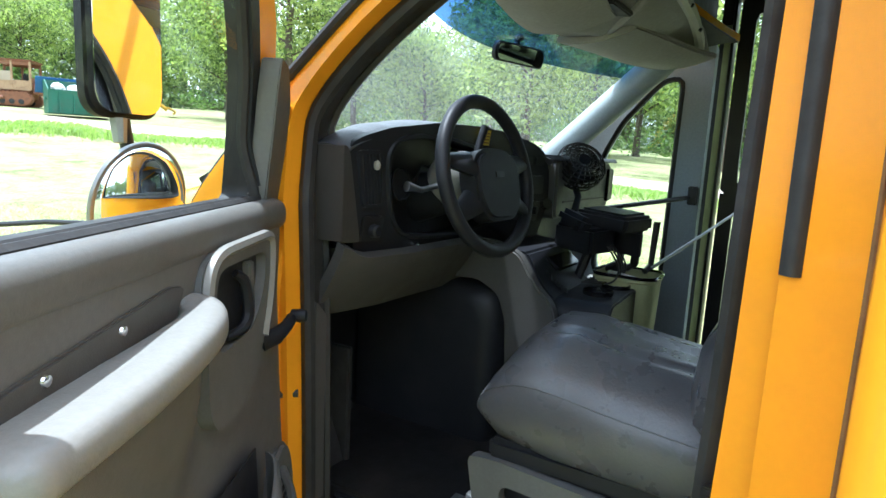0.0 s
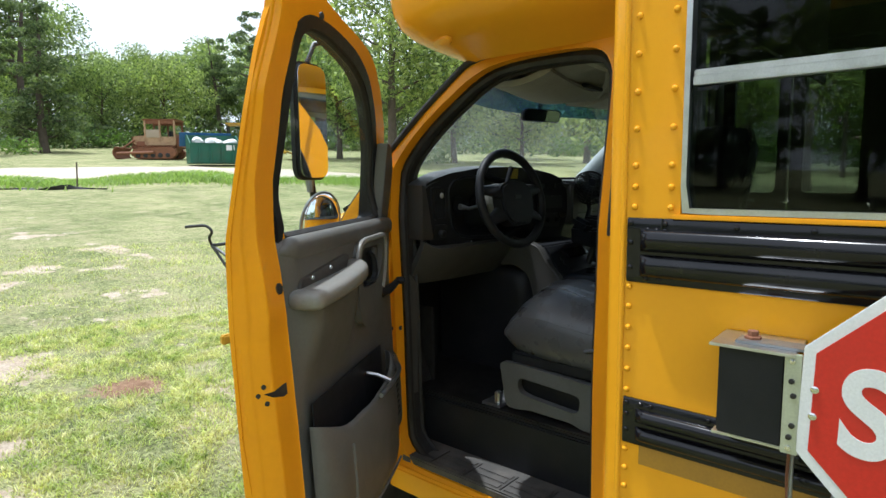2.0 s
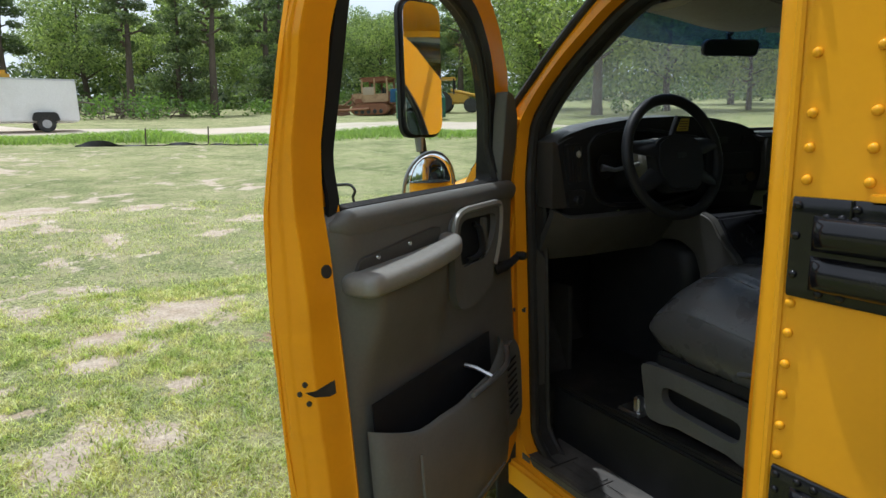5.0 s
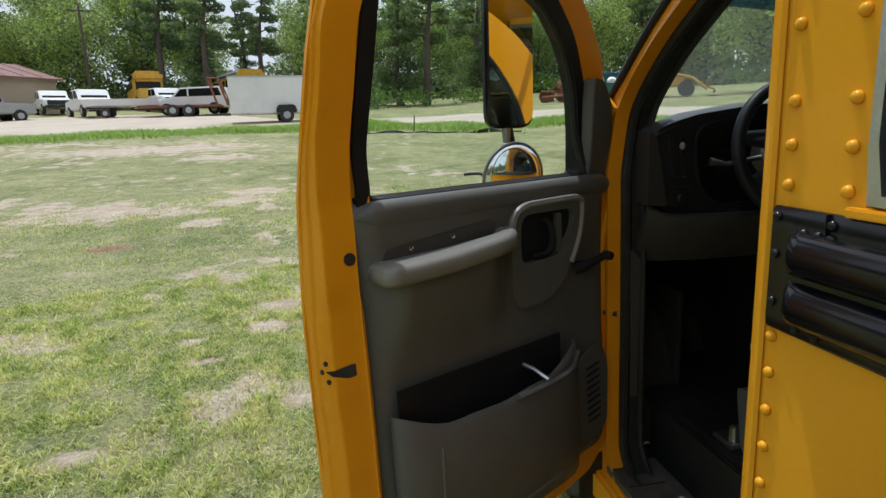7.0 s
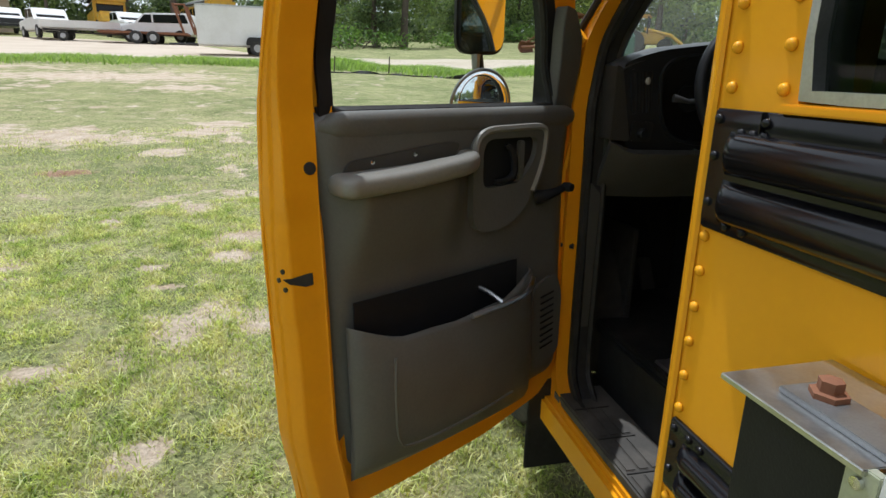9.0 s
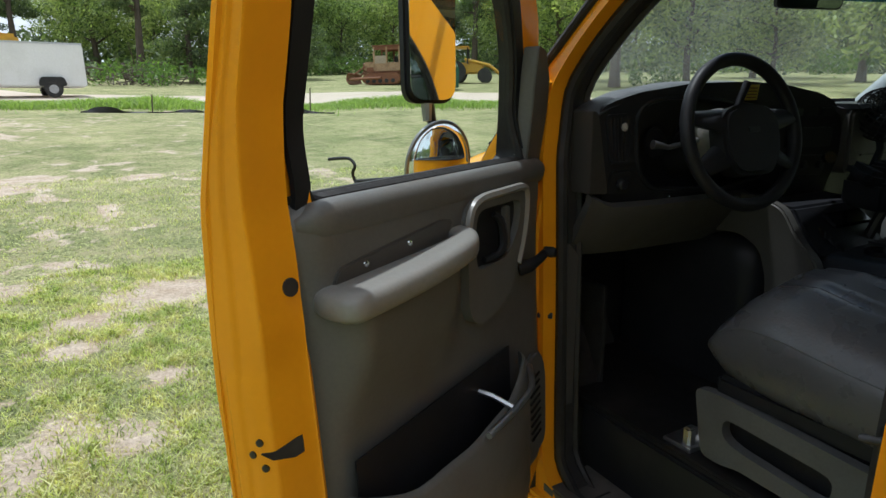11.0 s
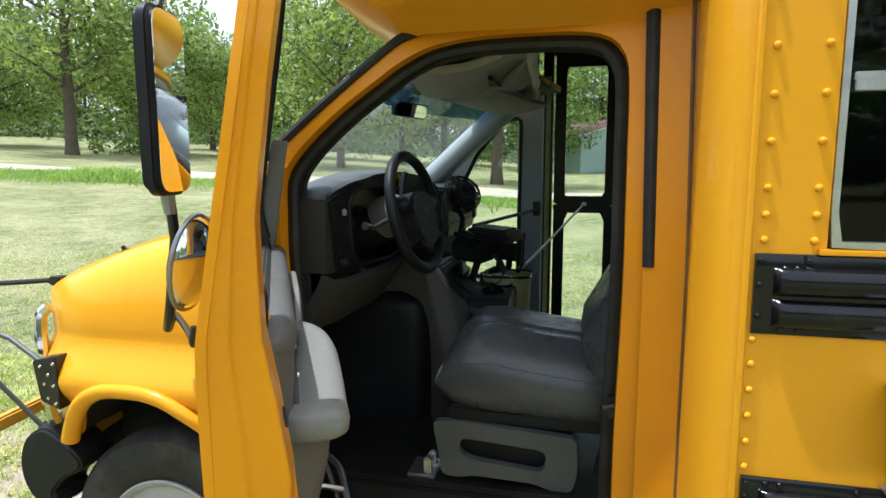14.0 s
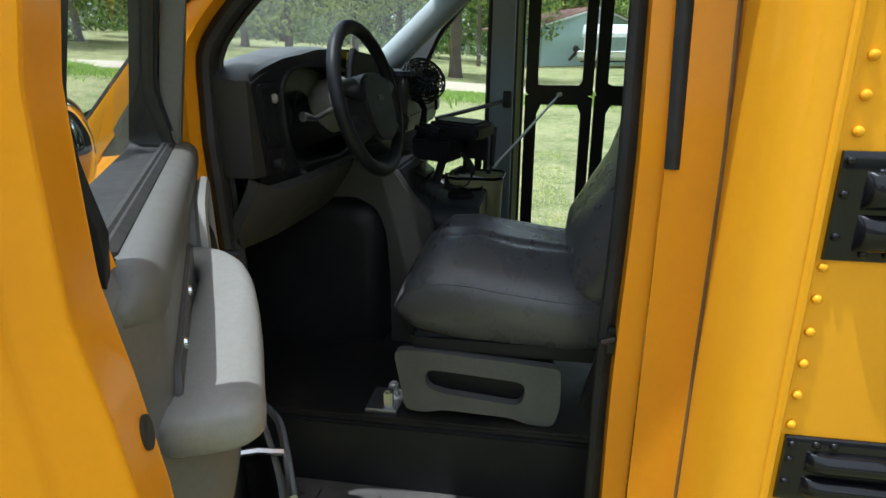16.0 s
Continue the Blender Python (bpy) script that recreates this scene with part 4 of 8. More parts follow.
def cab_side():
    o = resample(OUTER, 220)
    i = fine(OPENING)
    part("door_surround", hoop(o, i, lambda u, v, d: (cab_x(u, v) + d, u, v), 0.0, 0.05, 140), JAMB, BUS, "yellow door surround", sharp=55)
    # the deep jamb behind the opening
    j = [(0.5 + (y - 0.5) * 0.965 - 0.0, 1.15 + (z - 1.15) * 0.975) for y, z in i]
    part("door_jamb", hoop(i, j, lambda u, v, d: (cab_x(u, v) + d, u, v), 0.05, 0.11, 140), RUBBER, BUS, "black seal flange round the door opening")
    seal = [(0.5 + (y - 0.5) * 0.975, 1.15 + (z - 1.15) * 0.985) for y, z in i]
    path = [(cab_x(y, z) + 0.058, y, z) for y, z in resample(seal, 120)]
    part("door_seal", tube(path, 0.017, 8, True, 1.3), RUBBER, BUS, "black rubber door seal")
    inner = [(cab_x(y, z) + 0.115, y, z) for y, z in resample(j, 120)]
    part("pinch_trim", tube(inner, 0.011, 6, True), RUBBER, BUS)
    # the flat panel and black strip behind the opening
    def pil(u, v):
        z = 0.28 + v * 1.70
        return (0.876 + 0.024 * u + lean(z), -0.066 + 0.112 * u, z)
    part("b_pillar", sheet(pil, 4, 30, 0.02), JAMB, BUS, "yellow pillar panel")
    def strip(u, v):
        z = 1.362 + v * 0.60
        return (0.874 + lean(z) + 0.005 * u - 0.008 * math.sin(math.pi * u), 0.026 + (0.026 + 0.006 * v) * u, z)
    part("drip_strip", sheet(strip, 6, 10, -0.006), RUBBER, BUS, "black rubber drip strip")
    gut = [(cab_x(p.x, p.y) - 0.004, p.x, p.y) for p in curve_pts([(0.04, 1.972, 0), (0.30, 1.984, 0), (0.46, 1.976, 0), (0.575, 1.962, 0), (0.672, 1.938, 0), (0.728, 1.902, 0), (0.81, 1.838, 0), (0.935, 1.739, 0), (1.074, 1.622, 0), (1.10, 1.592, 0)], 5)]
    part("roof_gutter", tube(gut, 0.013, 8), RUBBER, BUS, "black roof gutter moulding")
    # striker
    st = part("striker", join(between(0.93, 0.95, 0.088, 0.114, 0.962, 1.02, 0.003), tube([(0.942, 0.10, 1.0), (0.915, 0.104, 1.002), (0.908, 0.126, 1.0), (0.93, 0.128, 0.992)], 0.007, 8)), BLACK_METAL, BUS, "black door striker")
    # sill and step
    part("sill", between(0.925, 1.02, 0.05, 1.06, 0.25, 0.352, 0.012), YELLOW, BUS, "yellow door sill")
    part("step_tread", box((1.045, 0.53, 0.386), (0.19, 0.88, 0.034), 0.006), DUSTY_MAT, BUS, "dusty ribbed rubber step mat")
    for k in range(4):
        for x0, x1 in ((0.966, 0.998), (1.006, 1.038), (1.046, 1.078)):
            part("tread_pad", box(((x0 + x1) / 2, 0.23 + 0.17 * k, 0.4045), (x1 - x0, 0.15, 0.007), 0.003), DUSTY_MAT, BUS)
    for y in (0.145, 0.315, 0.485, 0.655, 0.825):
        part("tread_rib", between(0.962, 1.085, y - 0.002, y + 0.002, 0.402, 0.406, 0), FLOOR, BUS)
    part("step_riser", between(1.124, 1.15, 0.08, 1.0, 0.36, 0.600, 0.006), DASH, BUS)
    part("kick_panel", prism(rounded([(1.022, 0.44), (1.058, 0.60), (1.058, 1.10), (1.022, 1.14)], 0.010, 3), "y", 0.972, 1.0, 0.006), SHADED_TRIM, BUS, "taupe kick panel")
    # foot of the windshield pillar, with its black gutter, and the grey plate under it
    def along_pillar(u, v):
        y, z = 1.05 + 0.24 * v, 1.597 - 0.277 * v
        return Vector((cab_x(y, z) - 0.006 + 0.005 * math.cos(math.pi * u), y + (u - 0.5) * 0.046, z + (u - 0.5) * 0.038))
    part("pillar_foot", sheet(along_pillar, 6, 20, 0.012), YELLOW, BUS, "yellow foot of the windshield pillar", sharp=60)
    part("pillar_gutter", tube([along_pillar(1.1, k / 12) + Vector((0.004, 0, 0)) for k in range(13)], 0.009, 8), RUBBER, BUS)
    part("corner_plate", prism([(1.035, 1.36), (1.25, 1.335), (1.04, 1.585)], "x", cab_x(1.1, 1.4) - 0.012, cab_x(1.1, 1.4) + 0.012, 0.002), TRIM, BUS, "dark grey plate under the pillar")
    return st


cab_side()
part("cab_floor", between(1.14, FAR - 0.25, -0.02, 1.35, 0.57, 0.615, 0.006), FLOOR, BUS, "dirty black floor mat")
part("firewall", between(1.06, FAR - 0.28, 1.33, 1.37, 0.5, 1.36), DASH, BUS)
part("stairwell", between(FAR - 0.26, FAR - 0.02, -0.4, 0.5, 0.28, 0.31), FLOOR, BUS)
part("floor_edge", between(FAR - 0.27, FAR - 0.25, -0.4, 0.5, 0.3, 0.615, 0.003), BLACK_METAL, BUS)


def windscreen():
    def at(u, v):
        # u across, v up
        x = 1.005 + v * 0.09 + u * (2 * (MID - 1.005) - v * 0.18)
        bow = 1 - (2 * u - 1) ** 2
        return Vector((x, 1.185 - 0.065 * u - 0.50 * v + 0.30 * bow * (1 - 0.35 * v), 1.50 + 0.43 * v))
    g = part("windshield", sheet(at, 24, 10), WINDSHIELD, BUS, "clear windshield with water marks", sharp=80)
    g.visible_shadow = False
    b = part("shade_band", sheet(lambda u, v: at(0.02 + 0.96 * u, 0.80 + 0.20 * v) + Vector((0, -0.004, -0.002)), 24, 3), BAND, BUS, "blue shade band")
    b.visible_shadow = False
    path = [at(1.0, k / 10) + Vector((-0.01, -0.03, 0)) for k in range(11)]
    part("a_pillar", tube([p + Vector((0.075, 0.0, 0.0)) for p in path], 0.040, 10), YELLOW, BUS)
    part("pillar_trim", tube([p + Vector((-0.045, -0.025, -0.01)) for p in path], 0.060, 14), GREY_TRIM, BUS, "grey pillar trim")
    part("windshield_seal", tube([at(1.0, k / 10) + Vector((0, 0.012, 0.012)) for k in range(11)], 0.014, 8), RUBBER, BUS)
    part("header", tube([at(k / 16, 1.0) + Vector((0, -0.02, 0.01)) for k in range(17)], 0.03, 8), HEADLINER, BUS)
    part("cowl_inner", sheet(lambda u, v: at(u, 0.06 * (1 - v)) + Vector((0, -0.02, -0.30 * v)), 24, 4, 0.01), DASH, BUS)
    part("cowl", sheet(lambda u, v: at(u, 0) + Vector((0, 0.02 + 0.16 * v, -0.03 - 0.07 * v)), 20, 4, 0.02), DASH, BUS, "black plastic cowl")
    def top(u, v):
        e = at(u, 1.0)
        bow = 1 - (2 * u - 1) ** 2
        v *= 1 - 0.58 * smoothstep(0.10, 0.18, u)  # past the driver side the raised cap takes over
        return Vector((e.x - 0.02 + 0.04 * u, e.y + 0.02 - (e.y + 0.14) * v, 1.955 + 0.05 * smoothstep(0, 0.4, v) + 0.03 * bow))
    part("cab_roof", sheet(top, 28, 28, 0.025), YELLOW, BUS)
    part("roof_lining", sheet(lambda u, v: top(0.02 + 0.96 * u, 0.06 + 0.94 * v) - Vector((0, 0.012, 0.034)), 28, 28, 0.004), INTERIOR, BUS, "dark bare underside of the cab roof")
    # dark lining of the raised cap behind the headliner
    part("cap_lining", between(1.16, FAR - 0.12, -0.112, 0.47, 2.345, 2.357, 0), INTERIOR, BUS, "dark lining of the roof cap")
    part("cap_lining", between(1.16, FAR - 0.12, 0.458, 0.47, 1.99, 2.345, 0), INTERIOR, BUS)
    part("cap_lining", between(1.148, 1.16, -0.112, 0.47, 1.99, 2.345, 0), INTERIOR, BUS)
    return at


SCREEN = windscreen()


def headliner():
    """A sagging cloth headliner with folded visors."""
    def at(u, v):
        e = SCREEN(0.03 + 0.94 * u, 1.0)
        x, y = e.x, e.y - 0.015 - (e.y - 0.30 - 0.13 * smoothstep(0.0, 0.5, u)) * v
        sag = 0.045 * math.sin(math.pi * u) ** 0.6 * math.sin(math.pi * v) + 0.030 * noise.noise((x * 2.6, y * 6.5, 2)) + 0.016 * noise.noise((x * 6, y * 13, 5))
        return Vector((x, y, 1.926 + 0.060 * smoothstep(0, 0.9, v) - 0.06 * smoothstep(0.86, 1.0, u) * v - sag * 1.1))
    part("headliner", sheet(at, 36, 26, 0.012), HEADLINER, BUS, "sagging beige cloth headliner")
    for u0, u1 in ((0.06, 0.44), (0.56, 0.93)):
        def visor(u, v):
            e = SCREEN(u0 + (u1 - u0) * u, 1.0)
            return Vector((e.x, e.y - 0.045 - 0.25 * v, 1.897 - 0.022 * math.sin(math.pi * v) * (0.6 + 0.4 * math.sin(math.pi * u)) + 0.030 * v ** 2 + 0.006 * math.sin(u * 5)))
        part("sun_visor", edges_bevel(sheet(visor, 12, 8, 0.022), 0.005), HEADLINER, BUS, "folded beige sun visor")
    # thin black plate in place of the shade inside the lamp recess
    part("dome_shade_plate", box((1.71, 0.555, 1.914), (0.13, 0.085, 0.016), 0.004, pose(0, 0, 0, 8, 4, -8)), RUBBER, BUS, "black plate for the shade in the empty lamp recess")
    part("ceiling_fold", tube(curve_pts([(1.60, 0.40, 1.965), (1.74, 0.475, 1.928), (1.92, 0.60, 1.905), (2.10, 0.73, 1.893)], 4), 0.013, 8), HEADLINER, BUS, "folded cloth edge")
    part("ceiling_rib", tube(curve_pts([(1.16, 0.325, 1.955), (1.45, 0.365, 1.952), (1.75, 0.385, 1.955), (2.05, 0.40, 1.96), (2.32, 0.425, 1.965), (2.50, 0.44, 1.948), (2.62, 0.46, 1.915)], 4), 0.019, 8), RIB, BUS, "pale rolled edge of the headliner")
    for x, y, z in ((1.6, 0.357, 1.954), (1.9, 0.376, 1.948), (2.2, 0.394, 1.94)):
        part("trim_clip", turned([(0.006, -0.004), (0.006, 0.003), (0.0005, 0.004)], facing((x, y, z), (-0.3, -0.8, -0.6)), 10), BLACK_METAL, BUS)


headliner()


def rear_view():
    m = facing((1.93, 0.91, 1.832), (-0.27, -0.95, -0.15))
    o = rounded([(-0.122, -0.028), (0.122, -0.03), (0.128, 0.012), (0.115, 0.034), (-0.115, 0.034), (-0.128, 0.012)], 0.02, 4)
    rv = part("rear_view_mirror", moved(prism(o, "z", -0.022, 0.0, 0.006), m), DASH, BUS, "black rear-view mirror")
    i = [(x * 0.93, y * 0.84) for x, y in o]
    part("mirror_glass", moved(prism(i, "z", 0.0005, 0.0015), m), MIRROR, rv)
    part("stem", tube([m @ Vector((0, 0.02, -0.02)), m @ Vector((0, 0.06, -0.035)), SCREEN(0.53, 0.9)], [0.012, 0.009, 0.012], 8), DASH, rv)


rear_view()


FACE_LINE = ((1.0, 0.975), (1.08, 0.965), (1.14, 0.950), (1.25, 0.928), (1.45, 0.922), (1.65, 0.915), (1.85, 0.885), (2.0, 0.835))
HOOD_LINE = ((1.0, 1.535), (1.05, 1.553), (1.10, 1.578), (1.18, 1.603), (1.36, 1.626), (1.6, 1.632), (1.75, 1.622), (1.88, 1.60), (1.96, 1.565), (2.05, 1.55), (2.75, 1.555))


def along(line, x):
    """The second value of a line of pairs at x."""
    for (a, p), (b, q) in zip(line, line[1:]):
        if x <= b:
            return p + (q - p) * max(0.0, (x - a) / (b - a))
    return line[-1][1]


def on_face(x, z, d):
    """A place on the fascia, d in front of it; it leans back towards its foot."""
    return Vector((x, along(FACE_LINE, x) - d + 0.03 * (1 - smoothstep(1.26, 1.42, z)) - 0.012 * smoothstep(1.52, 1.62, z), z))


def face_prism(pts, d0, d1, bevel=0.0):
    bm = prism(pts, "z", 0, 1)
    for v in bm.verts:
        v.co = on_face(v.co.x, v.co.y, d0 if v.co.z < 0.5 else d1)
    bmesh.ops.recalc_face_normals(bm, faces=bm.faces)
    return edges_bevel(bm, bevel)


LOWER = Vector((0, -0.041, -0.054))


def set_in(name, bm, material, parent, label="", sharp=38):
    """A part of the dash, lowered to its place on the cab floor."""
    return part(name, moved(bm, Matrix.Translation(LOWER)), material, parent, label, sharp)


def dashboard():
    """End cover, lower trim, dark fascia with its instrument recess, and the pad up to the glass."""
    def low(u, v):
        x = 1.052 + u * 0.60
        front = 1.335 - 0.03 * smoothstep(0.0, 0.12, u)
        z = front - (front - 1.160) * v
        y = along(FACE_LINE, x) + 0.012 + 0.10 * v ** 1.7 + 0.012 * math.sin(math.pi * v)
        return Vector((x, y, z))
    set_in("lower_dash", sheet(low, 24, 12, 0.03), SHADED_TRIM, BUS, "taupe lower dash trim")
    end = rounded([(1.045, 1.335), (1.112, 1.330), (1.066, 1.552), (1.045, 1.556)], [0.004, 0.012, 0.02, 0.004], 4)
    set_in("dash_end", edges_bevel(prism(end, "y", 0.962, 1.13), 0.024, 4), DASH_END, BUS, "worn brown-grey dash end cover", 60)
    face = rounded([(1.108, 1.302), (1.175, 1.300), (1.28, 1.290), (1.37, 1.262), (1.50, 1.275), (1.575, 1.288), (1.75, 1.280), (1.93, 1.235), (1.985, 1.26), (1.99, 1.42), (1.985, 1.51), (1.95, 1.57), (1.88, 1.60), (1.75, 1.622), (1.6, 1.632), (1.36, 1.626), (1.18, 1.603), (1.10, 1.578), (1.064, 1.555)], 0.022, 3)
    hole = rounded([(1.205, 1.380), (1.25, 1.340), (1.32, 1.326), (1.58, 1.312), (1.72, 1.340), (1.745, 1.42), (1.745, 1.50), (1.70, 1.552), (1.56, 1.570), (1.42, 1.588), (1.26, 1.588), (1.20, 1.572), (1.182, 1.535), (1.188, 1.44)], 0.022, 3)
    set_in("fascia", hoop(face, hole, lambda x, z, d: on_face(x, z, -d), 0.0, 0.10, 150), DASH, BUS, "charcoal instrument fascia", sharp=50)
    set_in("fascia_lip", tube([on_face(x, z, 0.0) for x, z in resample(hole, 90)], 0.007, 6, True), DASH, BUS)
    set_in("gauge_panel", face_prism(hole, -0.11, -0.085), BLACK_METAL, BUS, "dark gauge cluster")
    for gx, gr in ((1.33, 0.045), (1.45, 0.055), (1.575, 0.045)):
        set_in("gauge", turned([(gr, 0), (gr, 0.006), (gr * 0.9, 0.007), (gr * 0.86, 0.002), (0.001, 0.002)], facing(on_face(gx, 1.46, -0.08), (0, -1, 0.1)), 24), DASH, BUS)
    # pad on top, rising to a low crest and falling away to the glass
    def pad(u, v):
        x = 1.045 + u * 1.63
        back = SCREEN(min(0.98, max(0.02, (x - 1.02) / 1.68)), 0.05) - LOWER
        y0 = along(FACE_LINE, x) - 0.006
        y = y0 + (back.y - y0) * v
        crest = along(HOOD_LINE, x)
        return Vector((x, y, crest + 0.010 * math.sin(math.pi * min(1, v * 2.4)) * (1 - v) - (crest - 1.535) * smoothstep(0.25, 1.0, v) - 0.014 * (1 - v) ** 14))
    set_in("dash_pad", sheet(pad, 60, 22, 0.02), DASH_TOP, BUS, "grey sun-faded dash pad", sharp=60)
    # side vent with slats, light switch
    v = set_in("air_vent", hoop(rounded([(1.106, 1.412), (1.166, 1.412), (1.164, 1.548), (1.086, 1.546)], 0.012, 3), rounded([(1.113, 1.42), (1.158, 1.42), (1.156, 1.539), (1.095, 1.537)], 0.008, 3), lambda x, z, d: on_face(x, z, d), -0.02, 0.008, 48), DASH, BUS, "dark side air vent")
    set_in("vent_back", face_prism([(1.11, 1.416), (1.162, 1.416), (1.160, 1.543), (1.09, 1.541)], 0.001, 0.002), RUBBER, v)
    for k in range(5):
        x = 1.112 + 0.0095 * k
        set_in("slat", face_prism([(x + 0.006, 1.42), (x + 0.0085, 1.42), (x - 0.004, 1.538), (x - 0.0065, 1.538)], 0.001, 0.008), DASH, v)
    set_in("vent_knob", turned([(0.008, 0), (0.010, 0.008), (0.006, 0.013), (0.0005, 0.014)], facing(on_face(1.139, 1.512, 0.004), (0, -1, 0.05)) @ Matrix.Diagonal((0.8, 1.2, 1, 1)), 12), HEADLINER, v, "cream vent knob")
    sw = set_in("light_switch", face_prism(rounded([(1.115, 1.330), (1.178, 1.328), (1.176, 1.392), (1.110, 1.394)], 0.01, 3), 0.0, 0.008, 0.003), BLACK_METAL, BUS)
    set_in("knob", turned([(0.017, 0), (0.016, 0.014), (0.012, 0.018), (0.0005, 0.018)], facing(on_face(1.145, 1.356, 0.008), (0, -1, 0)), 16), DASH, sw)
    set_in("ignition_ring", turned([(0.010, 0), (0.010, 0.01), (0.006, 0.011), (0.0005, 0.008)], facing(on_face(1.33, 1.300, 0.0), (0, -1, 0)), 12), CHROME, BUS)
    # centre controls
    for k in range(3):
        set_in("switch", face_prism(rounded([(1.79 + 0.055 * k, 1.525), (1.835 + 0.055 * k, 1.525), (1.835 + 0.055 * k, 1.552), (1.79 + 0.055 * k, 1.552)], 0.004, 2), 0.0, 0.010, 0.002), BLACK_METAL, BUS)
    set_in("radio", face_prism(rounded([(1.78, 1.43), (1.95, 1.43), (1.95, 1.492), (1.78, 1.492)], 0.006, 2), 0.0, 0.010, 0.003), BLACK_METAL, BUS, "black radio panel")
    set_in("heater_panel", face_prism(rounded([(1.78, 1.345), (1.95, 1.335), (1.95, 1.405), (1.78, 1.41)], 0.006, 2), 0.0, 0.008, 0.003), BLACK_METAL, BUS)
    for k in range(3):
        set_in("heater_knob", turned([(0.014, 0), (0.013, 0.012), (0.0005, 0.013)], facing(on_face(1.81 + 0.055 * k, 1.373, 0.008), (0, -1, 0)), 14), DASH, BUS)
    set_in("passenger_kick", between(1.99, 2.74, 1.02, 1.06, 0.60, 1.36, 0.01), DASH, BUS)
    # passenger end
    gl = rounded([(1.99, 1.34), (2.60, 1.34), (2.66, 1.40), (2.66, 1.52), (2.62, 1.548), (1.99, 1.55)], 0.03, 4)
    set_in("passenger_dash", edges_bevel(prism(gl, "y", 0.81, 1.10), 0.014, 3), SHADED_TRIM, BUS, "taupe passenger dash end")
    set_in("dash_ledge", edges_bevel(prism(rounded([(0.79, 1.545), (0.80, 1.562), (1.05, 1.568), (1.05, 1.545)], 0.006, 3), "x", 1.99, 2.67), 0.004), DASH, BUS)
    set_in("door_line", between(2.06, 2.62, 0.806, 0.812, 1.397, 1.402, 0), RUBBER, BUS)
    pv = set_in("air_vent", edges_bevel(prism(rounded([(2.585, 1.38), (2.65, 1.39), (2.65, 1.52), (2.585, 1.52)], 0.012, 3), "y", 0.798, 0.82), 0.003), DASH, BUS)
    set_in("sticker", face_prism([(1.572, 1.578), (1.628, 1.578), (1.628, 1.622), (1.572, 1.622)], 0.008, 0.010), STICKER, BUS, "yellow paper sticker")
    for k in range(4):
        set_in("sticker_line", face_prism([(1.578, 1.584 + 0.009 * k), (1.622, 1.584 + 0.009 * k), (1.622, 1.587 + 0.009 * k), (1.578, 1.587 + 0.009 * k)], 0.010, 0.0105), RUST, BUS)


dashboard()


def engine_cover():
    """The doghouse between the seats: black foot-well side, taupe shroud round it, console on top."""
    rings = []
    for x, y0, zt in ((1.575, 0.87, 1.10), (1.585, 0.83, 1.135), (1.61, 0.81, 1.15), (1.74, 0.80, 1.155), (2.05, 0.80, 1.155), (2.16, 0.84, 1.08)):
        o = rounded([(y0 + 0.01, 0.56), (1.33, 0.56), (1.33, zt + 0.03), (y0 + 0.03, zt), (y0, zt - 0.05)], [0.02, 0.01, 0.02, 0.04, 0.04], 5)
        rings.append([(x, y, z) for y, z in o])
    set_in("engine_cover", loft(rings), DASH, BUS, "black moulded engine cover", sharp=50)
    shroud = rounded([(1.05, 1.165), (0.90, 1.175), (0.83, 1.14), (0.80, 1.06), (0.79, 0.90), (0.79, 0.60), (0.66, 0.60), (0.64, 0.90), (0.642, 1.09), (0.655, 1.135), (0.70, 1.175), (0.728, 1.21), (0.765, 1.27), (0.85, 1.30), (1.05, 1.30)], 0.025, 3)
    set_in("engine_shroud", edges_bevel(prism(shroud, "x", 1.605, 1.645), 0.010, 3), SHADED_TRIM, BUS, "taupe engine shroud")
    set_in("console", edges_bevel(prism(rounded([(1.645, 0.90), (2.16, 0.90), (2.16, 1.12), (1.98, 1.150), (1.68, 1.145), (1.645, 1.10)], 0.02, 3), "y", 0.50, 0.80), 0.012), DASH, BUS, "black centre console with cup holders")
    set_in("console_rise", prism([(0.80, 1.14), (0.66, 1.14), (0.70, 1.175), (0.76, 1.27), (0.88, 1.28)], "x", 1.646, 2.0, 0.008), DASH, BUS)
    set_in("console_tray", box((1.86, 0.72, 1.225), (0.20, 0.012, 0.06), 0.006, pose(0, 0, 0, -52, 0, 0)), BLACK_PAINT, BUS, "glossy black tray")
    for cx, cy in ((1.80, 0.58), (1.93, 0.56)):
        set_in("cup_holder", turned([(0.046, 0.0), (0.046, 0.016), (0.040, 0.017), (0.038, 0.004), (0.001, 0.003)], Matrix.Translation((cx, cy, 1.144)), 20), BLACK_PAINT, BUS)


engine_cover()


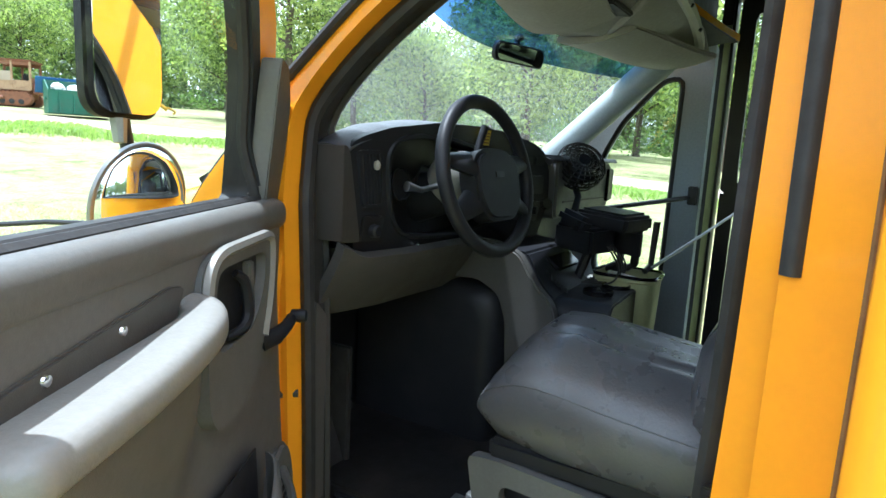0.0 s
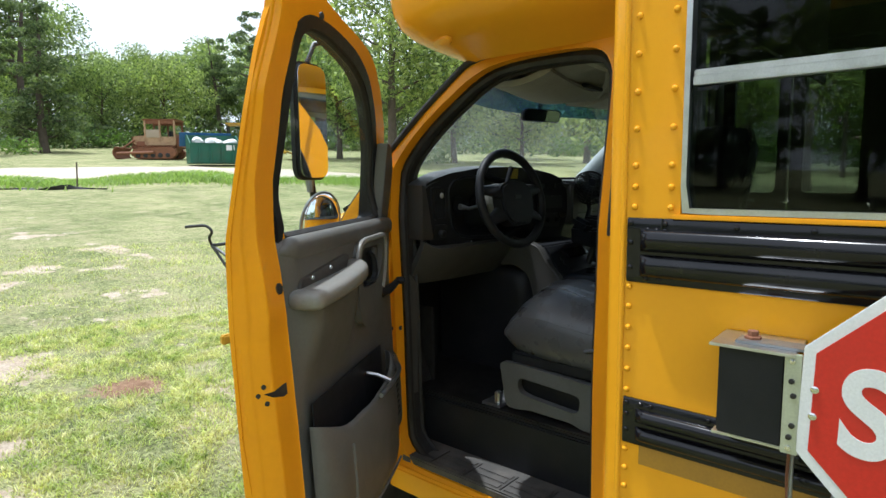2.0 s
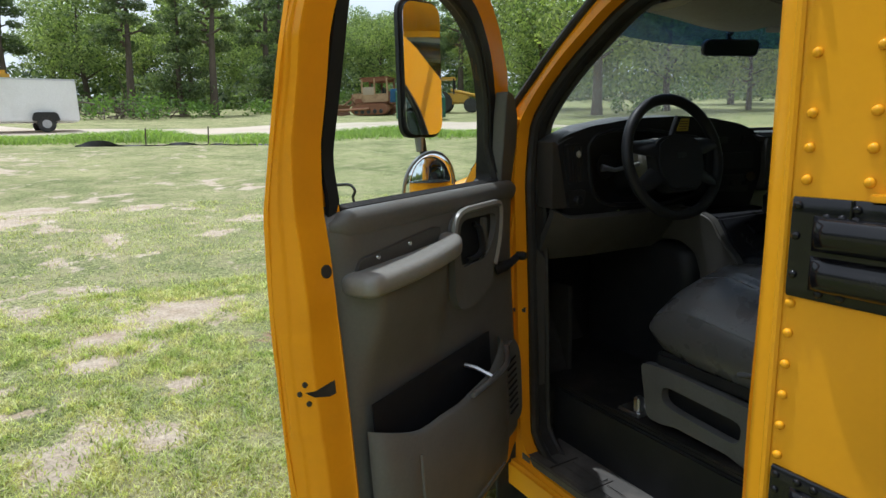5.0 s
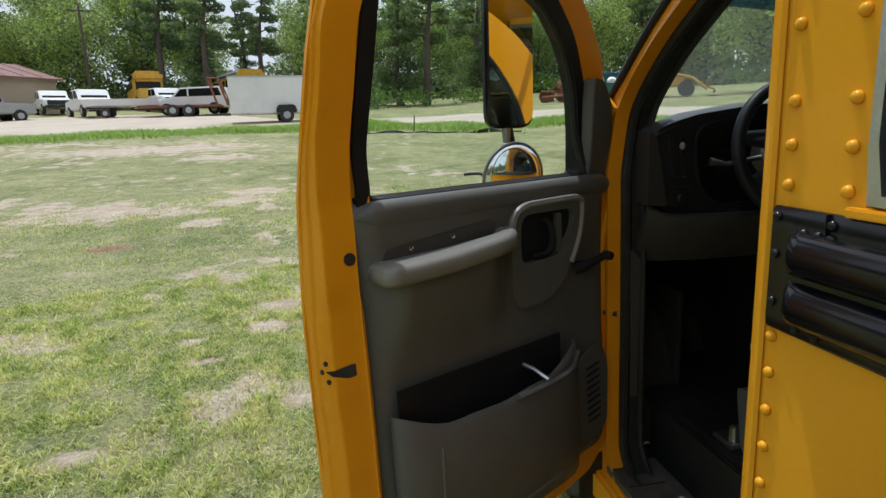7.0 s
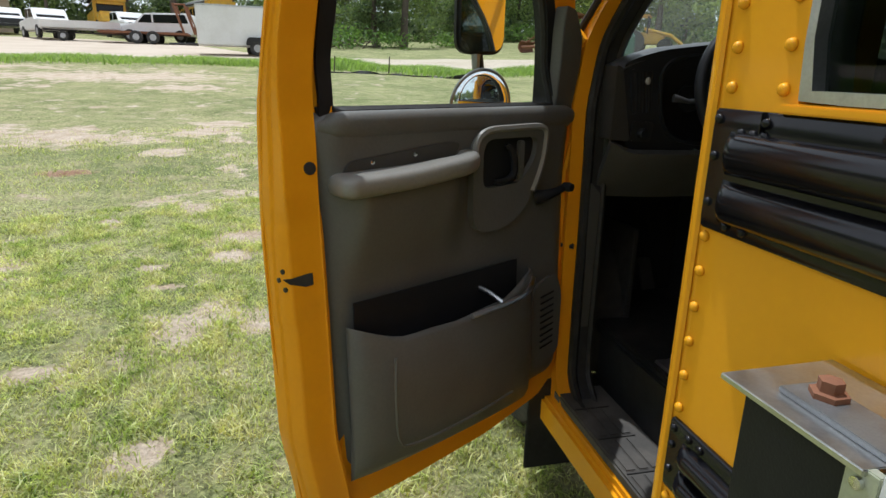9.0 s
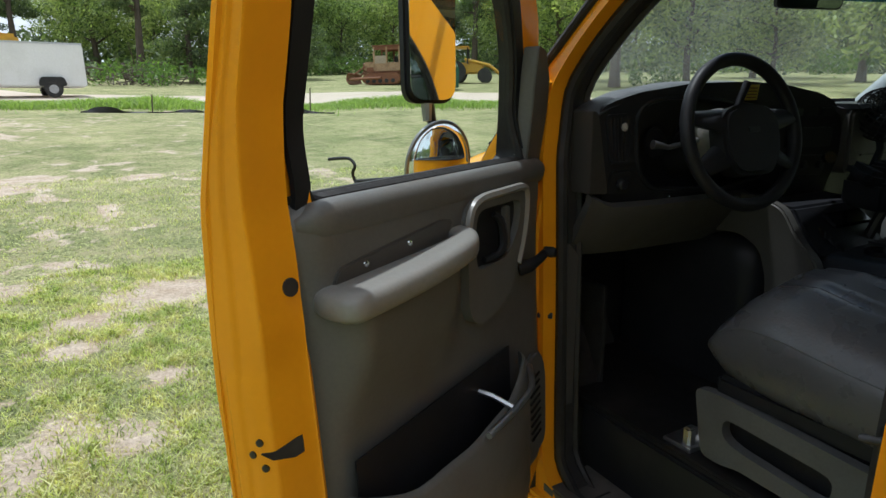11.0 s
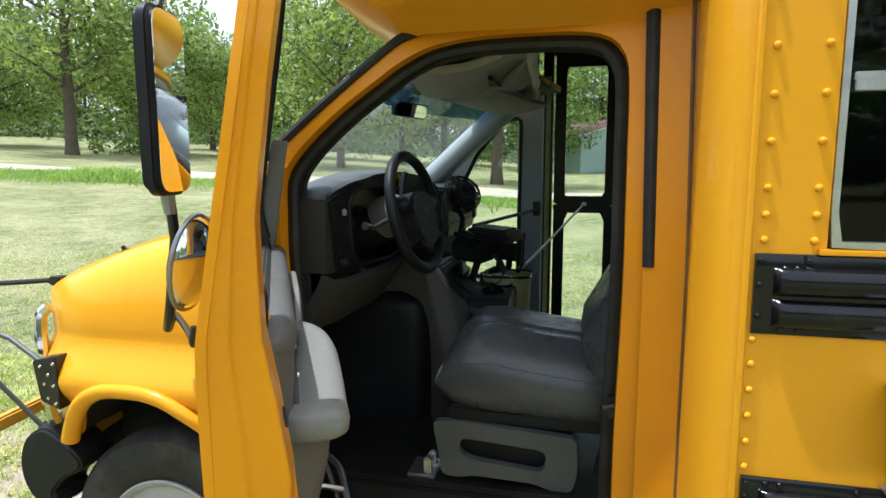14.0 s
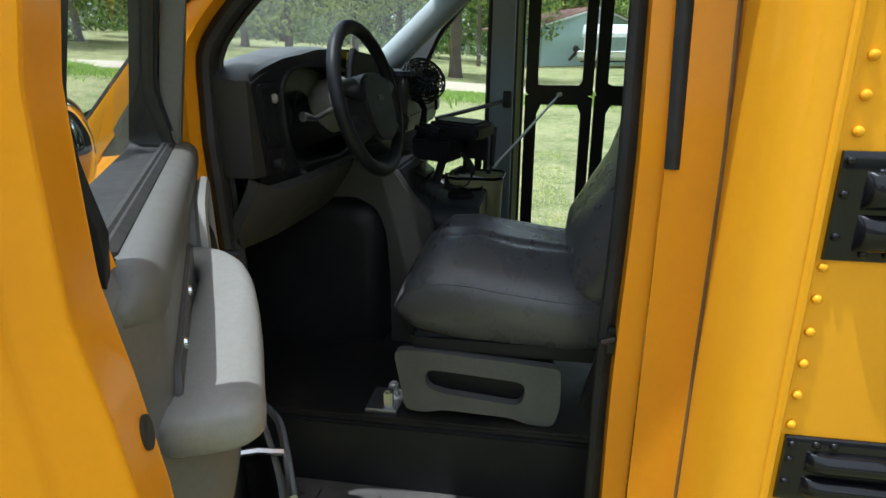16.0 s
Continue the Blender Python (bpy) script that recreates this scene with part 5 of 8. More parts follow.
def steering():
    c, nrm = Vector((1.43, 0.752, 1.44)), Vector((-0.10, -0.965, 0.235))
    m = facing(c, nrm)
    sw = new("steering_wheel")
    sw.parent, sw.matrix_parent_inverse = BUS, BASE[BUS.name].inverted()
    rim = [m @ Vector((0.198 * math.cos(a), 0.198 * math.sin(a), 0.0)) for a in (k / 72 * math.tau for k in range(72))]
    part("rim", tube(rim, 0.0185, 12, True), DASH, sw, "black padded wheel rim")
    pad = rounded([(-0.105, -0.05), (-0.07, -0.12), (0.07, -0.12), (0.105, -0.05), (0.10, 0.045), (0.05, 0.07), (-0.05, 0.07), (-0.10, 0.045)], 0.035, 4)
    part("hub_pad", moved(edges_bevel(prism(pad, "z", -0.03, 0.035), 0.024, 4), m), DASH, sw, "black airbag pad")
    part("emblem", moved(edges_bevel(prism(rounded([(-0.02, -0.008), (0.02, -0.008), (0.02, 0.008), (-0.02, 0.008)], 0.004, 2), "z", 0.034, 0.037), 0), m @ Matrix.Translation((0, 0.0, 0))), BLACK_METAL, sw)
    for a0, a1 in ((20, 12), (160, 168), (-38, -30), (218, 210)):
        p0 = m @ Vector((0.085 * math.cos(radians(a0)), 0.085 * math.sin(radians(a0)), 0.005))
        p1 = m @ Vector((0.195 * math.cos(radians(a1)), 0.195 * math.sin(radians(a1)), 0.0))
        part("spoke", tube([p0, p0.lerp(p1, 0.5), p1], [0.042, 0.032, 0.022], 10, squash=0.5), DASH, sw)
    part("column", tube([m @ Vector((0, 0, -0.02)), m @ Vector((0, -0.01, -0.10)), m @ Vector((0, -0.02, -0.28))], [0.05, 0.062, 0.07], 16), DASH, sw)
    part("column_collar", tube([m @ Vector((-0.012, 0.008, -0.045)), m @ Vector((-0.012, 0.008, -0.06)), m @ Vector((-0.012, 0.008, -0.12)), m @ Vector((-0.01, 0.004, -0.135))], [0.058, 0.072, 0.076, 0.066], 20), TRIM_LIGHT, sw, "grey column collar")
    part("turn_stalk", tube([m @ Vector((-0.06, 0.0, -0.08)), Vector((1.25, 0.845, 1.402)), Vector((1.225, 0.852, 1.408)), Vector((1.204, 0.858, 1.411))], [0.008, 0.007, 0.009, 0.013], 12), ALU, sw, "silver turn stalk")
    part("shift_lever", tube([m @ Vector((0.04, 0.04, -0.07)), m @ Vector((0.075, 0.11, -0.06)), m @ Vector((0.09, 0.15, -0.045))], [0.009, 0.011, 0.012], 10), DASH, sw, "dark shift lever")


steering()
for x, y, w, h in ((1.30, 1.24, 0.09, 0.06), (1.43, 1.24, 0.06, 0.13)):
    part("pedal", box((x, y, 0.72), (w, 0.012, h), 0.004, pose(0, 0, 0, -30, 0, 0)), RUBBER, BUS)


def hood():
    """Sloping bonnet, flank and wheel arch of the cutaway van nose."""
    crest = ((1.0, 1.472), (1.2, 1.452), (1.4, 1.415), (1.58, 1.368), (1.70, 1.330), (1.854, 1.270), (1.94, 1.225), (1.995, 1.178), (2.03, 1.125), (2.06, 1.06))
    def arch_z(y):
        d = y - 1.48
        return 0.955 - (23.5 * d ** 3.6 if d > 0 else 1.46 * d ** 2 + 6.0 * d ** 4)
    def skin(u, v):
        """u from the cowl to the nose, v from the arch over the shoulder to the middle."""
        yend = 1.90 + 0.125 * smoothstep(0.40, 0.80, v) + 0.035 * smoothstep(0.78, 1.0, v)
        y = 1.02 + u * (yend - 1.02)
        nose = 1.15 * max(0.0, u - 0.72) ** 2
        waist = 1.075
        if v < 0.4:
            low = max(arch_z(y), 0.735 if y > 1.48 else 0.30)
            z = low + (waist - low) * v / 0.4
            x = 0.945 - 0.070 * math.exp(-((z - 0.935) / 0.085) ** 2) * smoothstep(0.0, 0.30, u)
        else:
            a = min(1.0, (v - 0.4) / 0.4) * math.pi / 2
            top = along(crest, y)
            x = 1.30 - 0.362 * math.cos(a) ** 0.72
            z = waist + (top - waist) * math.sin(a) ** 0.80
            if v > 0.8:
                k = (v - 0.8) / 0.2
                x, z = 1.30 + (MID - 1.30) * k, top + 0.018 * math.sin(k * math.pi / 2)
        return Vector((x + nose * (1 - smoothstep(0.5, 0.8, v)), y, z))
    def mirrored(p):
        return Vector((2 * MID - p.x, p.y, p.z))
    part("hood", sheet(lambda u, v: skin(v, 0.70 + 0.60 * u) if u <= 0.5 else mirrored(skin(v, 1.30 - 0.60 * u)), 40, 26, 0.012), YELLOW, BUS, "sunlit yellow hood", sharp=60)
    part("fender", sheet(lambda u, v: skin(u, 0.697 * v), 64, 60, 0.012), YELLOW, BUS, "yellow front fender", sharp=60)
    part("fender", sheet(lambda u, v: mirrored(skin(u, 0.697 * v)), 40, 30, 0.012), YELLOW, BUS)
    lip = [(0.878 + 0.035 * smoothstep(0.16, 0.30, abs(y - 1.48)), y, arch_z(y) - 0.022) for y in (1.12 + 0.622 * k / 44 for k in range(45))]
    part("arch_lip", tube(lip, 0.027, 12, False, 0.8), YELLOW, BUS, "rounded yellow wheel arch lip")
    part("inner_arch", loft([[(x, 1.45 + 0.41 * math.cos(math.pi * k / 20), 0.42 + 0.53 * math.sin(math.pi * k / 20)) for k in range(4, 21)] for x in (0.92, 1.25)], close=False), RUBBER, BUS)
    part("inner_arch_wall", between(1.25, 1.27, 1.06, 1.86, 0.3, 0.95), RUBBER, BUS)
    part("front_face", sheet(lambda u, v: Vector((1.03 + u * 1.66, 1.895 + 0.13 * (1 - (2 * u - 1) ** 2) ** 0.7, 0.60 + 0.53 * v)), 20, 6, 0.02), YELLOW, BUS)
    part("grille", sheet(lambda u, v: Vector((1.30 + u * 1.12, 1.93 + 0.12 * (1 - (1.35 * u - 0.675) ** 2), 0.71 + 0.33 * v)), 20, 4, 0.02), BLACK_METAL, BUS)
    hl = part("headlight", edges_bevel(prism(rounded([(1.02, 0.80), (1.30, 0.82), (1.30, 1.06), (1.03, 1.09)], 0.03, 3), "y", 1.915, 1.96), 0.01), GLASS, BUS, "chrome-edged headlight")
    part("turn_lamp", edges_bevel(prism(rounded([(0.995, 0.83), (1.03, 0.83), (1.03, 1.02), (1.0, 1.03)], 0.01, 3), "y", 1.90, 1.932), 0.006), AMBER_LENS, hl, "amber turn lamp")
    tr = [(1.0, 1.88, 1.145), (0.985, 1.90, 1.11), (0.972, 1.89, 1.004), (0.968, 1.885, 0.90), (0.975, 1.885, 0.80), (0.985, 1.875, 0.75)]
    part("headlight_trim", tube(curve_pts(tr, 5), 0.019, 8), CHROME, BUS, "chrome headlight surround")
    part("bumper", edges_bevel(prism(rounded([(0.99, 1.855), (1.05, 1.835), (1.10, 1.935), (MID, 2.055), (2 * MID - 1.10, 1.935), (2 * MID - 0.99, 1.855), (2 * MID - 1.0, 1.985), (MID, 2.135), (1.04, 2.015), (0.98, 1.955)], 0.04, 4), "z", 0.49, 0.715), 0.025, 3), BLACK_PAINT, BUS, "black front bumper")
    hook = curve_pts([(1.855, 0.755), (1.895, 0.752), (1.945, 0.715), (1.972, 0.655), (1.972, 0.590), (1.950, 0.535), (1.912, 0.495), (1.850, 0.488), (1.818, 0.512), (1.850, 0.530), (1.838, 0.560), (1.800, 0.598), (1.745, 0.626), (1.735, 0.665), (1.785, 0.712)], 3, True)
    part("bumper_end", edges_bevel(prism([(p[0], p[1]) for p in hook], "x", 0.925, 1.07), 0.016, 3, 50), DASH, BUS, "weathered black bumper end")
    part("mud_flap", edges_bevel(between(0.875, 1.20, 1.015, 1.03, 0.05, 0.42), 0.002), RUBBER, BUS, "black rubber mud flap")
    part("hood_bumper", turned([(0.02, 0), (0.018, 0.006), (0.008, 0.008), (0.007, 0.02), (0.0005, 0.021)], facing((1.13, 1.685, 1.316), (-0.2, 0.35, 1)), 12), BLACK_METAL, BUS)


hood()


def wheel(x, y, side):
    w = new("front_wheel" if y > 0 else "rear_wheel")
    w.parent, w.matrix_parent_inverse = BUS, BASE[BUS.name].inverted()
    m = facing((x, y, 0.372 + rise(x, y)), (side, 0, 0))
    part("tyre", turned([(0.225, -0.20), (0.30, -0.21), (0.352, -0.195), (0.372, -0.17), (0.375, -0.12), (0.375, -0.085), (0.372, -0.035), (0.352, -0.008), (0.30, 0.004), (0.25, 0.0), (0.222, -0.012), (0.215, -0.05)], m, 56), TYRE, w, "worn black tyre")
    part("rim", turned([(0.224, -0.014), (0.228, 0.0), (0.222, 0.004), (0.208, -0.004), (0.20, -0.03), (0.194, -0.060), (0.182, -0.068), (0.170, -0.055), (0.148, -0.018), (0.128, 0.012), (0.120, 0.028), (0.112, 0.036), (0.102, 0.036), (0.098, 0.026), (0.06, 0.024), (0.055, 0.022), (0.0005, 0.022)], m, 48), WHEEL_PAINT, w, "grey painted steel wheel")
    part("hub", turned([(0.060, 0.022), (0.056, 0.034), (0.050, 0.040), (0.046, 0.030), (0.03, 0.034), (0.0005, 0.036)], m, 24), HUB_RUST, w, "dark rusty hub")
    part("hub_face", turned([(0.099, 0.025), (0.097, 0.029), (0.064, 0.029), (0.062, 0.025)], m, 32), HUB_RUST, w, "rust-stained lug face")
    for k in range(8):
        a = k / 8 * math.tau + 0.2
        part("lug_nut", moved(edges_bevel(turned([(0.0145, 0.026), (0.0145, 0.062), (0.011, 0.074), (0.0005, 0.076)], Matrix(), 6), 0.0015), m @ Matrix.Translation((0.083 * math.cos(a), 0.083 * math.sin(a), 0))), LUG, w, "tan-rusted lug nut" if k == 0 else "")
        b = a + 0.4
        if k % 2 == 0:
            hm = m @ pose(0, 0, 0, 0, 0, math.degrees(b)) @ Matrix.Translation((0.158, 0, -0.032)) @ pose(0, 0, 0, 0, 58, 0)
            # solid black disc on the rim, standing for the shade in a hand hole
            part("hand_hole", moved(turned([(0.036, -0.012), (0.036, 0.003), (0.032, 0.0045), (0.0005, 0.0045)], Matrix.Diagonal((0.85, 1.55, 1, 1)), 24), hm), RUBBER, w)
    return w


wheel(0.945, 1.44, -1)
wheel(2 * MID - 0.945, 1.44, 1)
wheel(0.72, -2.4, -1)
wheel(2 * MID - 0.72, -2.4, 1)


def passenger_side():
    """Grey quarter-window frame and the black folding entry doors."""
    x = FAR - 0.29
    o = [(0.42, 0.56), (0.42, 2.02), (0.50, 2.02), (0.62, 1.97), (0.80, 1.83), (0.95, 1.68), (1.10, 1.55), (1.12, 0.56)]
    i = rounded([(0.545, 0.96), (0.535, 1.87), (0.62, 1.86), (0.78, 1.68), (0.86, 1.52), (0.86, 0.98)], 0.04, 5)
    part("quarter_frame", hoop(resample(o, 160), i, lambda u, v, d: (x + d, u, v), 0.0, 0.08, 120), GREY_TRIM, BUS, "pale grey quarter window frame")
    part("quarter_seal", tube([(x + 0.01, y, z) for y, z in resample(i, 90)], 0.014, 6, True), RUBBER, BUS)
    part("quarter_sill", between(x - 0.03, x + 0.02, 0.54, 0.87, 0.925, 0.96, 0.008), WHITE_PAINT, BUS, "white window sill")
    g = part("quarter_glass", prism(i, "x", x + 0.045, x + 0.049), GLASS, BUS)
    g.visible_shadow = False
    part("bracket_bar", tube([(x - 0.45, 0.72, 1.31), (x - 0.02, 0.46, 1.36)], 0.010, 8), BLACK_METAL, BUS, "black brace bar")
    part("bracket_plate", box((x - 0.01, 0.445, 1.37), (0.03, 0.04, 0.08), 0.004), BLACK_METAL, BUS)
    dx = FAR - 0.06
    part("door_post", between(dx - 0.10, dx + 0.04, 0.375, 0.43, 0.30, 2.30, 0.01), BLACK_METAL, BUS)
    part("door_post", between(dx - 0.04, dx + 0.04, -0.45, -0.36, 0.30, 2.30, 0.01), BLACK_METAL, BUS)
    part("door_header", between(dx - 0.06, dx + 0.04, -0.45, 0.43, 2.22, 2.36, 0.01), BLACK_METAL, BUS)
    part("yellow_edge", between(dx - 0.11, dx - 0.10, 0.385, 0.41, 0.5, 2.1, 0.002), GREEN_BIN, BUS)
    for y0, y1 in ((0.022, 0.365), (-0.36, 0.012)):
        leaf = new("entry_door")
        leaf.parent, leaf.matrix_parent_inverse = BUS, BASE[BUS.name].inverted()
        leaf["label"] = "black-framed glazed entry door leaf"
        out = [(y0, 0.32), (y1, 0.32), (y1, 2.22), (y0, 2.22)]
        f0, f1 = y0 + 0.055, y1 - 0.062
        def place(u, v, d):
            return (dx + d, u, v)
        part("upper_frame", hoop(resample([(y0, 1.38), (y1, 1.38), (y1, 2.22), (y0, 2.22)], 80), rounded([(f0, 1.43), (f1, 1.43), (f1, 2.16), (f0, 2.16)], 0.012, 3), place, -0.02, 0.02, 80), BLACK_METAL, leaf)
        part("lower_frame", hoop(resample([(y0, 0.32), (y1, 0.32), (y1, 1.38), (y0, 1.38)], 80), rounded([(f0, 0.42), (f1, 0.42), (f1, 1.333), (f0, 1.333)], 0.012, 3), place, -0.02, 0.02, 80), BLACK_METAL, leaf)
        for za, zb in ((0.41, 1.343), (1.42, 2.17)):
            p = part("pane", between(dx - 0.002, dx + 0.002, f0 - 0.01, f1 + 0.01, za, zb, 0), GLASS, leaf)
            p.visible_shadow = False
    # door lever and rod
    dl = part("door_lever", tube([(2.10, 0.47, 1.13), (2.14, 0.46, 1.15), (2.15, 0.455, 1.30)], [0.010, 0.010, 0.012], 8), BLACK_METAL, BUS, "black door control lever")
    part("rod", tube([(2.12, 0.455, 1.14), (dx - 0.03, 0.19, 1.385)], 0.006, 8), STEEL_GREY, dl, "grey steel rod")
    part("rod_clip", box((dx - 0.025, 0.19, 1.385), (0.02, 0.03, 0.02), 0.004), ALU, dl)


passenger_side()


# ---- the open driver door ----
DOOR = new("driver_door")
DOOR.parent, DOOR.matrix_parent_inverse = BUS, BASE[BUS.name].inverted()
DOOR["label"] = "open yellow driver door with taupe inner panel"
SWING = radians(61.2)
ALONG, INWARD, EDGE = Vector((math.sin(SWING), math.cos(SWING), 0)), Vector((math.cos(SWING), -math.sin(SWING), 0)), Vector((0.182, 0.624, 0))


def dp(s, z, d):
    """A place on the door: s from the latch end to the hinges, d into the cab side."""
    return EDGE + ALONG * s + INWARD * (d + lean(z) + tuck(z)) + Vector((0, 0, z))


def tuck(z):
    """How far the door's foot curves in under the belt."""
    return 0.03 * min(1.3, max(0.0, (1.35 - z) / 0.75)) ** 1.5


def slim(z):
    """The inner face: thin round the window, thicker below the belt."""
    return -0.035 + 0.047 * smoothstep(1.52, 1.34, z)


def driver_door():
    outer = [(-0.115, 0.345), (-0.135, 0.55), (-0.150, 0.80), (-0.150, 1.1), (-0.138, 1.4), (-0.128, 1.55), (-0.116, 1.70), (-0.096, 1.84), (-0.066, 1.94), (-0.030, 2.012), (0.0, 2.036), (0.06, 2.038), (0.17, 2.024), (0.31, 2.0), (0.46, 1.982), (0.58, 1.958), (0.665, 1.918),
             (0.75, 1.845), (0.84, 1.73), (0.883, 1.62), (0.885, 1.5), (0.88, 1.2), (0.87, 0.8), (0.865, 0.55), (0.84, 0.46), (0.76, 0.405), (0.5, 0.36), (0.2, 0.345)]
    glass = rounded([(0.0, 1.375), (0.014, 1.55), (0.026, 1.70), (0.033, 1.83), (0.055, 1.905), (0.11, 1.935), (0.20, 1.938), (0.30, 1.927), (0.46, 1.898), (0.575, 1.852), (0.672, 1.760), (0.745, 1.635), (0.782, 1.50), (0.805, 1.375)], [0.01, 0.06, 0.06, 0.05, 0.03, 0.03, 0.05, 0.05, 0.05, 0.05, 0.04, 0.05, 0.05, 0.01], 4)
    o = resample(outer, 200)
    # shell: outer skin and frame, with the window cut through
    part("door_shell", hoop(o, glass, lambda s, z, d: dp(s, z, slim(z) - (slim(z) + 0.066) * smoothstep(-0.02 - 0.07 * smoothstep(1.95, 1.75, z), -0.04 - 0.07 * smoothstep(1.95, 1.75, z), s) * smoothstep(1.99, 1.93, z) if d > 0 else -0.078 + 0.035 * smoothstep(1.2, 0.4, z)), -1, 1, 150), JAMB, DOOR, "yellow door shell", sharp=60)
    # stepped shut face at the latch end
    def shut(u, z, lift=0.0):
        base = -0.147 + 0.03 * smoothstep(0.62, 0.36, z) + 0.012 * smoothstep(1.15, 1.4, z) + 0.024 * smoothstep(1.4, 1.72, z) + 0.046 * smoothstep(1.72, 1.95, z)
        up = smoothstep(1.11, 1.21, z)
        low_turn = 0.32 * smoothstep(0.04, 0.95, u) + 0.68 * smoothstep(0.42, 1.0, u)
        # above the latch: a flat edge, a shallow step, then a bevel that turns in to the panel
        high_turn = 0.06 * u + 0.07 * smoothstep(0.30, 0.36, u) + 0.87 * smoothstep(0.62, 1.0, u) ** 0.8
        up = 0.65 + 0.35 * up
        turn = (1 - up) * low_turn + up * high_turn
        pad = smoothstep(0.892, 0.902, z) * smoothstep(1.130, 1.120, z) * smoothstep(0.14, 0.20, u) * smoothstep(0.88, 0.82, u)
        dent = smoothstep(0.45, 0.55, z) * smoothstep(0.86, 0.80, z) * smoothstep(0.30, 0.45, u) * smoothstep(0.80, 0.65, u)
        s = base + 0.092 * turn + 0.002 * dent - 0.004 * pad - lift * 0.86
        end = along(((0.36, 0.042), (0.9, 0.038), (1.05, 0.034), (1.20, 0.028), (1.30, 0.016), (1.38, 0.002), (1.53, -0.025), (1.70, -0.031), (2.1, -0.033)), z)
        mid = end - 0.004
        low_d = -0.076 + (end + 0.076) * u
        high_d = -0.078 + (mid + 0.078) * min(1.0, u / 0.64) + (end - mid) * max(0.0, (u - 0.64) / 0.36)
        return dp(s, z, low_d * (1 - up) + high_d * up + lift * 0.5)
    part("shut_face", sheet(lambda u, v: shut(u, 0.36 + 1.60 * v), 48, 170, -0.010), JAMB, DOOR, "pressed yellow shut face with scuffs", sharp=50)
    def on_shut(u, z):
        n = (shut(u + 0.03, z) - shut(u - 0.03, z)).cross(shut(u, z + 0.01) - shut(u, z - 0.01)).normalized()
        if n.dot(-ALONG) < 0:
            n = -n
        return facing(shut(u, z), n)
    for u, z in ((0.40, 1.003), (0.50, 1.026), (0.53, 0.984)):
        part("screw", turned([(0.0062, -0.002), (0.006, 0.003), (0.0005, 0.004)], on_shut(u, z), 12), BLACK_METAL, DOOR)
    slot = [(0.50, 1.008), (0.66, 1.014), (0.80, 1.020), (0.84, 1.020), (0.84, 0.992), (0.78, 0.990), (0.62, 1.000)]
    part("latch_slot", loft([[shut(u, z, l) for u, z in slot] for l in (-0.006, 0.0035)]), RUBBER, DOOR, "black latch slot")
    part("rubber_plug", turned([(0.0145, -0.003), (0.0145, 0.003), (0.010, 0.004), (0.0005, 0.003)], on_shut(0.87, 1.258), 20), RUBBER, DOOR, "round black rubber plug")
    part("rubber_plug", turned([(0.010, -0.002), (0.010, 0.004), (0.0005, 0.004)], facing(dp(0.06, 1.945, 0.014), INWARD), 14), RUBBER, DOOR)
    part("rubber_plug", turned([(0.009, -0.003), (0.009, 0.003), (0.0005, 0.003)], on_shut(0.62, 0.395), 14), RUBBER, DOOR)
    q = resample(glass, 110)
    part("glass_channel", tube([dp(s, z, slim(z) - 0.014) for s, z in q], 0.013, 8, True, 1.0), RUBBER, DOOR, "black window channel")
    gc = Vector((0.40, 1.64))
    def round_glass(k):
        """The window's outline moved k inwards."""
        return [tuple(Vector(p) + (gc - Vector(p)).normalized() * k) for p in glass]
    part("glass_reveal", hoop(round_glass(0.001), round_glass(0.006), lambda s, z, d: dp(s, z, slim(max(z, 1.40)) - 0.006 if d > 0 else -0.081), -1, 1, 120), RUBBER, DOOR, "black lining of the window opening", sharp=60)
    part("frame_trim", hoop(round_glass(-0.036), round_glass(0.004), lambda s, z, d: dp(s, z, slim(max(z, 1.40)) + (0.003 if d > 0 else -0.008)), -1, 1, 120), DASH, DOOR, "charcoal trim round the window", sharp=60)
    g = part("window_glass", sheet(lambda u, v: dp(-0.01 + 0.825 * u, 1.36 + v * (0.585 - max(0.0, u - 0.42) * 0.46), -0.048), 20, 10), GLASS, DOOR, "clear raised window glass", sharp=80)
    g.visible_shadow = False
    # A-pillar sail trim inside the frame
    part("sail_trim", prism_door(rounded([(0.800, 1.36), (0.884, 1.36), (0.886, 1.50), (0.868, 1.585), (0.815, 1.655), (0.765, 1.665), (0.770, 1.60), (0.788, 1.50)], 0.012, 3), -0.03, 0.012, 0.006), TRIM, DOOR, "grey trim at the foot of the window frame")
    # inner panel with rounded belt
    zb, zt = 0.425, 1.385
    def panel(u, v):
        z = zb + (zt - zb) * v
        round_in = 0.085 * max(0.0, (0.51 - z) / 0.085) ** 2.4
        s0, s1 = -0.045 + 0.02 * smoothstep(0.75, 0.45, z) + round_in, 0.872 - 0.02 * smoothstep(0.62, 0.4, z)
        s = s0 + (s1 - s0) * u
        low = 0.045 * smoothstep(0.45, 1.0, u) * smoothstep(0.60, 0.42, z)
        belt = 0.0 if v < 0.955 else -0.055 * ((v - 0.955) / 0.045) ** 2.2
        edge = -0.03 * max(0.0, 1 - 14 * min(u, 1 - u)) ** 2 - 0.03 * max(0.0, 1 - 14 * v) ** 2
        # the panel swells out under the arm rest
        swell = 0.058 * smoothstep(0.93, 1.19, z) * smoothstep(1.245, 1.215, z) * smoothstep(-0.03, 0.05, s) * smoothstep(0.43, 0.30, s)
        d = 0.030 + 0.008 * smoothstep(1.15, 1.33, z) + belt + edge + swell
        return dp(s, z + low, d)
